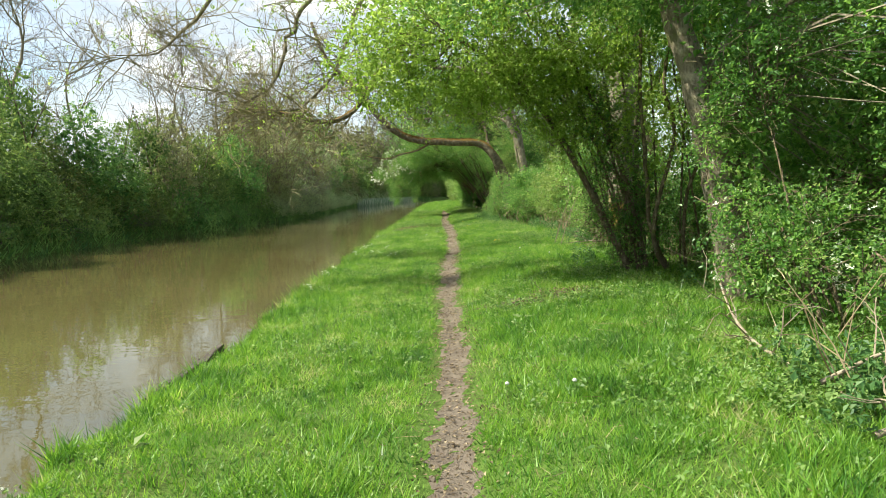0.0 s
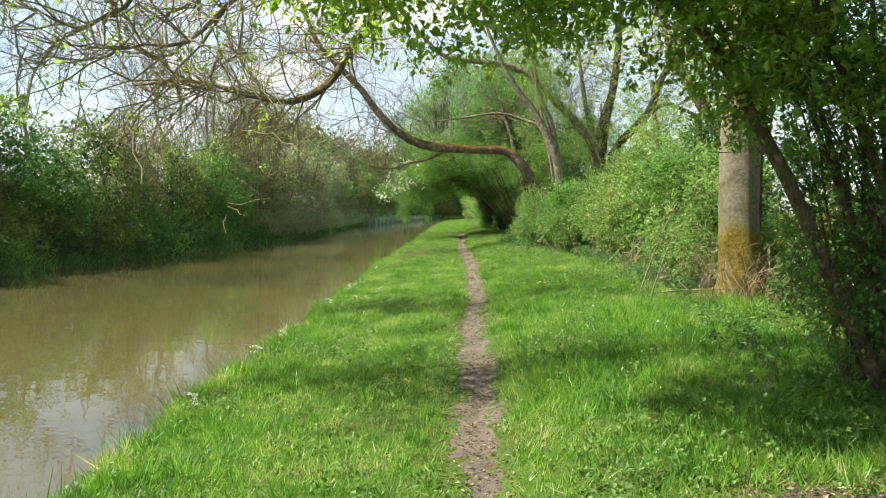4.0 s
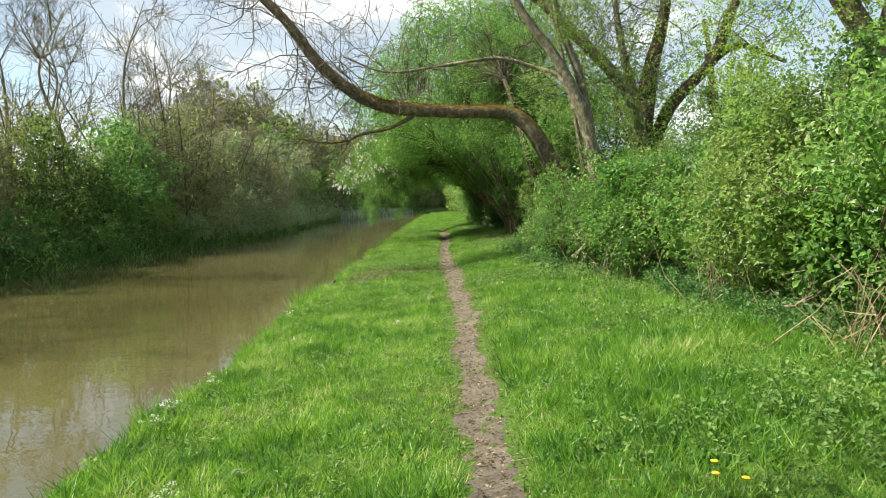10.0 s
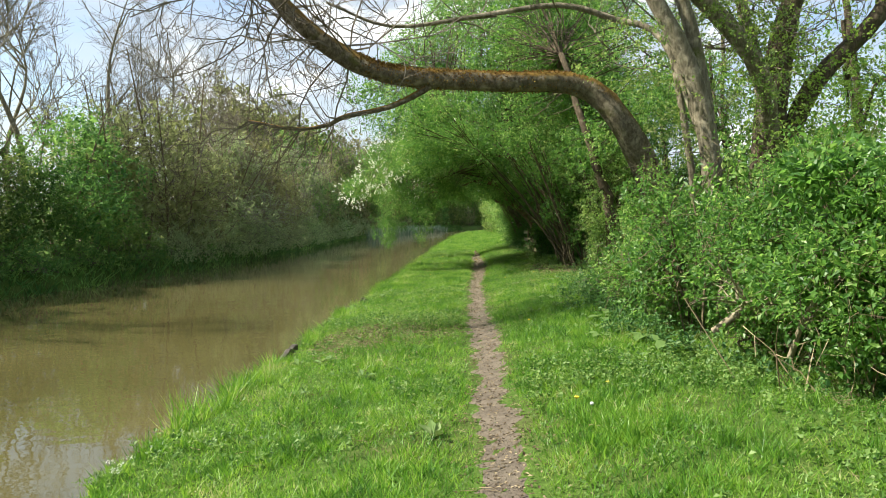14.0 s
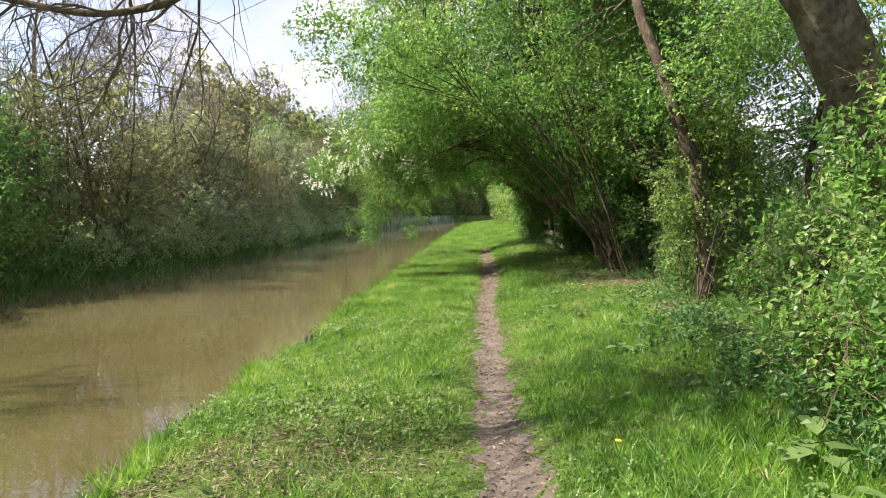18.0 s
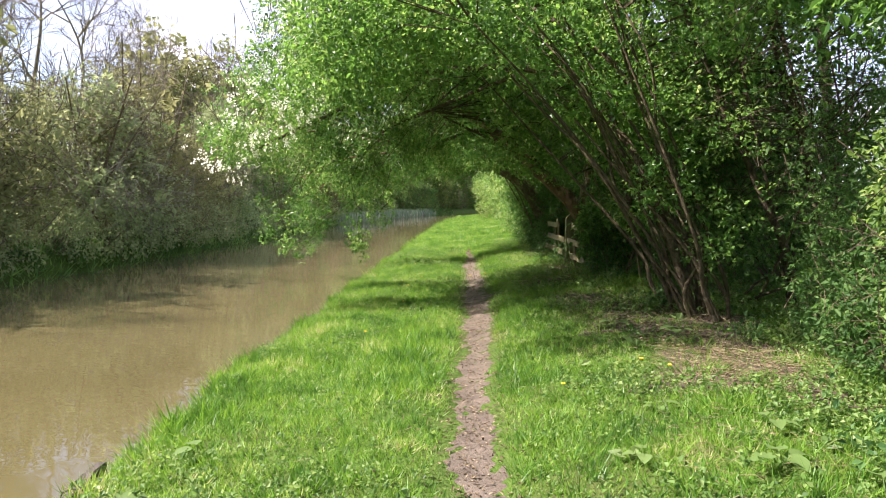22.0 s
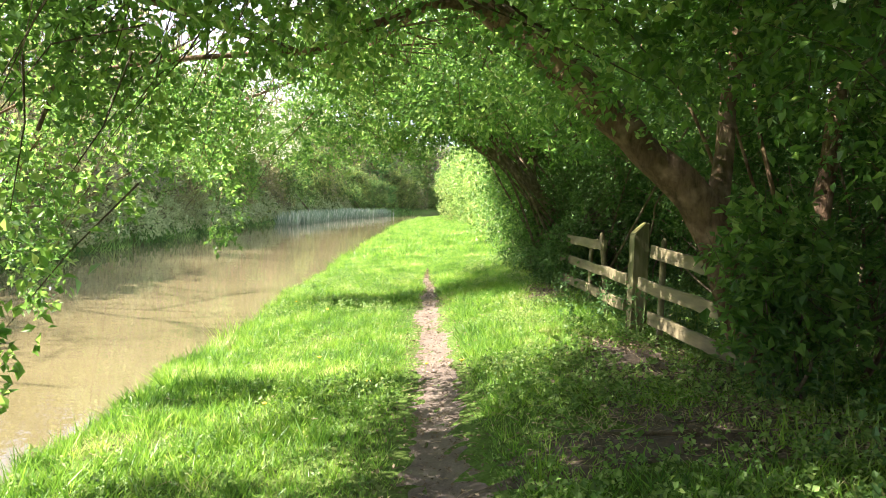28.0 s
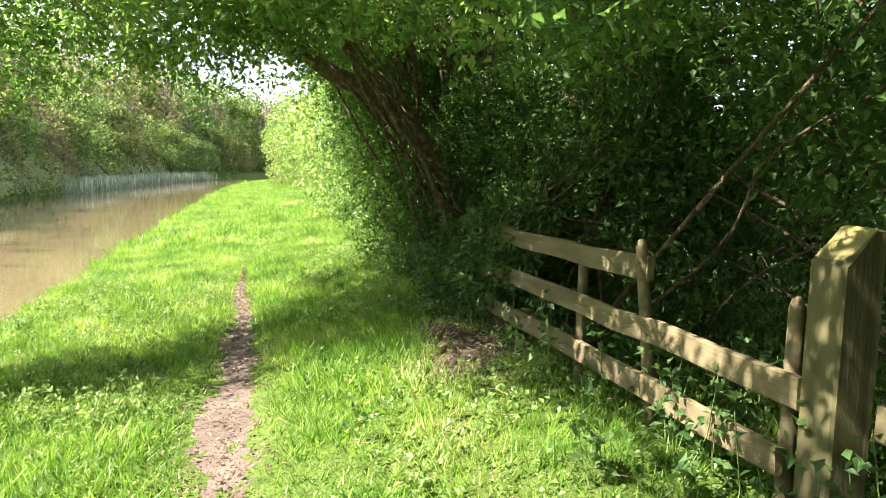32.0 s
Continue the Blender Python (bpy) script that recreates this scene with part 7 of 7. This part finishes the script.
fallen_branch([(2.7, 26.9, 0.2), (2.75, 26.7, 0.6), (3.0, 26.6, 0.9), (3.5, 26.6, 1.1)], 0.028, 8, "pale broken branch hanging in the hedge", 12)
fallen_branch([(2.3, 27.6, 0.3), (2.55, 27.4, 0.55), (2.9, 27.2, 0.65)], 0.04, 9, "splintered pale bough in the hedge", 10)
fallen_branch([(0.85, 8.7, 0.02), (1.2, 8.8, 0.04), (1.6, 8.95, 0.03)], 0.012, 10, "dark stick on the bare patch", 3, BARK_BROWN)
fallen_branch([(1.1, 44.8, 0.03), (1.7, 44.6, 0.05), (2.3, 44.7, 0.04)], 0.012, 11, "dark stick on shaded bare earth", 5, BARK_BROWN)
fallen_branch([(0.26, 16.15, 0.0), (0.36, 16.35, 0.015), (0.42, 16.5, 0.0)], 0.007, 12, "small twig lying on the footpath", 1, BARK_BROWN)


def bracken():
    """Last year's dead stalks round the ash's foot and along the hedge."""
    rs = np.random.RandomState(1700)
    spots = [(3.9, 16.1, 0.4, 70), (4.4, 16.2, 0.4, 60), (3.7, 17.4, 0.4, 50), (3.4, 20.6, 0.35, 30), (3.35, 23.6, 0.35, 30), (2.9, 26.4, 0.35, 30), (2.7, 4.3, 0.3, 14), (4.0, 12.4, 0.4, 40)]
    g = Geo()
    for x, y, r, n in spots:
        a = np.stack([x + rs.normal(size=n) * r * 0.6, y + rs.normal(size=n) * r, np.zeros(n)], 1)
        a[:, 2] = ground_z(a[:, 0], a[:, 1])
        b = a + np.stack([rs.normal(size=n) * 0.25, rs.normal(size=n) * 0.25, rs.uniform(0.2, 0.8, n)], 1)
        twig_batch(g, a, b, 0.006, 0.003, 0.05, 1701)
        q = b + rs.normal(size=b.shape) * 0.05
        twig_batch(g, b, b + rs.normal(size=b.shape) * np.array([0.18, 0.18, 0.12]), 0.004, 0.002, 0, 1702)
    single("dead_stalks", g, STRAW, "tangled brown dead stalks at the hedge foot", "dead stalks", kind="stuff")


bracken()


# ---- bank timber ----
def bank_timber(y0, y1, label, seed):
    t = thing("bank_timber", (float(bank_edge(y0)) - 0.08, y0, -0.15), label, "timber edging")
    g = Geo()
    beam(g, (float(bank_edge(y0)) - 0.08, y0, -0.27), (float(bank_edge(y1)) - 0.07, y1, -0.23), 0.07, 0.17, seed, 0.014)
    part("plank", g, TIMBER_WET, t)
    for f in (0.15, 0.85):
        y = y0 + (y1 - y0) * f
        x = float(bank_edge(y)) - 0.14
        g = Geo()
        tube(g, [(x, y, -0.9), (x, y, -0.4), (x, y, -0.22), (x, y, -0.2)], [0.03, 0.03, 0.028, 0.018], 8, 0.06, seed)
        part("stake", g, TIMBER_WET, t)


bank_timber(29.5, 30.5, "dark rotten timber edging the broken bank", 1)
bank_timber(5.9, 7.6, "dark wet timber showing at the brink", 2)
bank_timber(36.2, 37.0, "short dark board at the grassy brink", 3)


# ---- flowers ----
def cow_parsley(x, y, h, seed):
    rs = np.random.RandomState(seed)
    z = float(ground_z(x, y))
    t = thing("cow_parsley", (x, y, z), "cow parsley with lacy white flower heads", "wildflower", "flowers on the bank")
    top = np.array([x + rs.normal() * 0.05, y + rs.normal() * 0.05, z + h])
    g = Geo()
    tube(g, [(x, y, z - 0.02), (x * 0.5 + top[0] * 0.5 + 0.01, y * 0.5 + top[1] * 0.5, z + h * 0.5), top], [0.006, 0.003], 5)
    heads = [top + np.array([rs.normal() * 0.05, rs.normal() * 0.05, rs.uniform(-0.07, 0.02)]) for k in range(5)]
    fork = np.array([top - np.array([0, 0, h * 0.25])])
    for head in heads:
        twig_batch(g, fork, head[None], 0.0025, 0.0015)
    part("stalk", g, GREEN_STALK, t)
    for head in heads:
        g = Geo()
        p = head + rs.normal(size=(26, 3)) * np.array([0.017, 0.017, 0.006])
        leaves(g, p, rs.normal(size=(26, 3)), 0.008, 1.0, seed, 1.5)
        part("flower_head", g, BLOSSOM, t, "flat white umbel", kind="stuff")
    g = Geo()
    p = np.stack([x + rs.normal(size=16) * 0.06, y + rs.normal(size=16) * 0.06, z + rs.uniform(0.02, h * 0.5, 16)], 1)
    sprigs(g, p, np.stack([rs.normal(size=16), rs.normal(size=16), rs.uniform(0, 0.6, 16)], 1), 0.03, 6, seed, 0.5, 0.8)
    part("foliage", g, HERB, t, kind="stuff")


rs = np.random.RandomState(1800)
for k, (x, y) in enumerate([(-2.3, 3.7), (-2.2, 11.6), (-2.2, 13.7), (-2.2, 15.0), (-2.15, 17.4), (-2.15, 20.2), (-2.15, 20.5), (-2.1, 21.2), (-1.75, 18.2), (-1.35, 18.3), (-1.15, 17.3), (-2.3, 25.4)]):
    cow_parsley(x, y, rs.uniform(0.12, 0.25), 1810 + k)


def dandelion(x, y, h, clock, seed):
    z = float(ground_z(x, y))
    t = thing("dandelion", (x, y, z), "dandelion clock, white and round" if clock else "yellow dandelion in the grass", "wildflower", "dandelions")
    g = Geo()
    tube(g, [(x, y, z - 0.01), (x + 0.01, y, z + h * 0.5), (x + 0.015, y, z + h)], [0.003, 0.0025], 5)
    part("stalk", g, GREEN_STALK, t)
    g = Geo()
    if clock:
        rs = np.random.RandomState(seed)
        d = unit(rs.normal(size=(70, 3)))
        c = np.array([x + 0.015, y, z + h + 0.018])
        leaves(g, c + d * 0.016, d, 0.012, 0.9, seed, 0.0)
        lathe(g, [(0.001, -0.014), (0.012, -0.008), (0.016, 0.0), (0.012, 0.009), (0.001, 0.014)], c, 8)
        part("seed_head", g, CLOCK_WHITE, t)
    else:
        lathe(g, [(0.004, -0.006), (0.016, 0.004), (0.020, 0.009), (0.013, 0.013), (0.001, 0.011)], (x + 0.015, y, z + h), 10)
        part("flower", g, YELLOW, t)


for k, (x, y) in enumerate([(0.42, 4.9), (0.85, 4.75), (1.9, 13.2), (1.5, 14.5), (-0.55, 23.6), (0.9, 25.8)]):
    dandelion(x, y, 0.12, True, 1850 + k)
for k, (x, y) in enumerate([(1.25, 18.1), (1.35, 18.0), (1.3, 18.25), (0.85, 26.2), (1.15, 26.6), (0.75, 37.9), (1.45, 38.4), (1.6, 38.1), (-1.1, 45.9), (-1.0, 43.8), (0.35, 46.9), (-0.95, 47.5), (-1.3, 50.5), (0.05, 47.0), (-1.9, 51.5), (-0.4, 46.4), (-1.2, 41.0), (0.8, 30.6)]):
    dandelion(x, y, 0.09, False, 1870 + k)


# ---- broad-leaved weeds ----
def burdock(x, y, size, seed):
    rs = np.random.RandomState(seed)
    z = float(ground_z(x, y))
    t = thing("burdock", (x, y, z), "young burdock with large pale floppy leaves", "wild plant", "burdock in the weedy verge")
    count = rs.randint(3, 6)
    for k in range(count):
        a = 6.28 * (k + rs.uniform(-0.3, 0.3)) / count
        way = np.array([math.cos(a), math.sin(a), 0.0])
        side = np.array([-way[1], way[0], 0.0])
        s = size * rs.uniform(0.7, 1.2)
        base = np.array([x, y, z + 0.02]) + way * 0.05 + np.array([0, 0, s * 0.45])
        g = Geo()
        v = []
        for i, (f, w) in enumerate(((0.0, 0.12), (0.12, 0.62), (0.35, 0.78), (0.62, 0.62), (0.85, 0.34), (1.0, 0.03))):
            c = base + way * s * f + np.array([0, 0, s * (0.22 * f - 0.42 * f * f)])
            v += [c - side * s * w * 0.5 + np.array([0, 0, s * 0.07 + rs.normal() * s * 0.02]), c, c + side * s * w * 0.5 + np.array([0, 0, s * 0.07 + rs.normal() * s * 0.02])]
        q = [(i * 3 + j, i * 3 + j + 1, i * 3 + j + 4, i * 3 + j + 3) for i in range(5) for j in range(2)]
        g.add(v, None, q)
        twig_batch(g, np.array([[x, y, z]]), base[None], 0.005, 0.004, 0, seed)
        part("leaf", g, LEAF_DOCK, t, "", True)


for k, (x, y, s) in enumerate([(1.2, 34.6, 0.12), (1.7, 34.2, 0.14), (1.25, 35.4, 0.11), (1.6, 36.0, 0.13), (2.2, 34.6, 0.16), (2.35, 35.2, 0.12), (1.0, 36.3, 0.09), (2.5, 33.6, 0.16), (1.3, 33.2, 0.11), (1.5, 35.0, 0.1), (1.9, 35.6, 0.12), (0.9, 35.0, 0.09), (1.8, 36.6, 0.1), (1.3, 37.2, 0.09), (2.1, 39.6, 0.15), (1.6, 40.2, 0.13), (-1.9, 36.2, 0.16), (-1.7, 37.0, 0.13), (2.5, 45.3, 0.15), (2.3, 46.6, 0.13), (1.9, 31.6, 0.2), (1.75, 29.2, 0.2), (1.9, 28.6, 0.18), (1.7, 30.1, 0.17), (2.05, 28.1, 0.2), (1.6, 29.7, 0.13), (1.85, 30.6, 0.19), (1.5, 28.9, 0.12)]):
    burdock(x, y, s, 1900 + k)
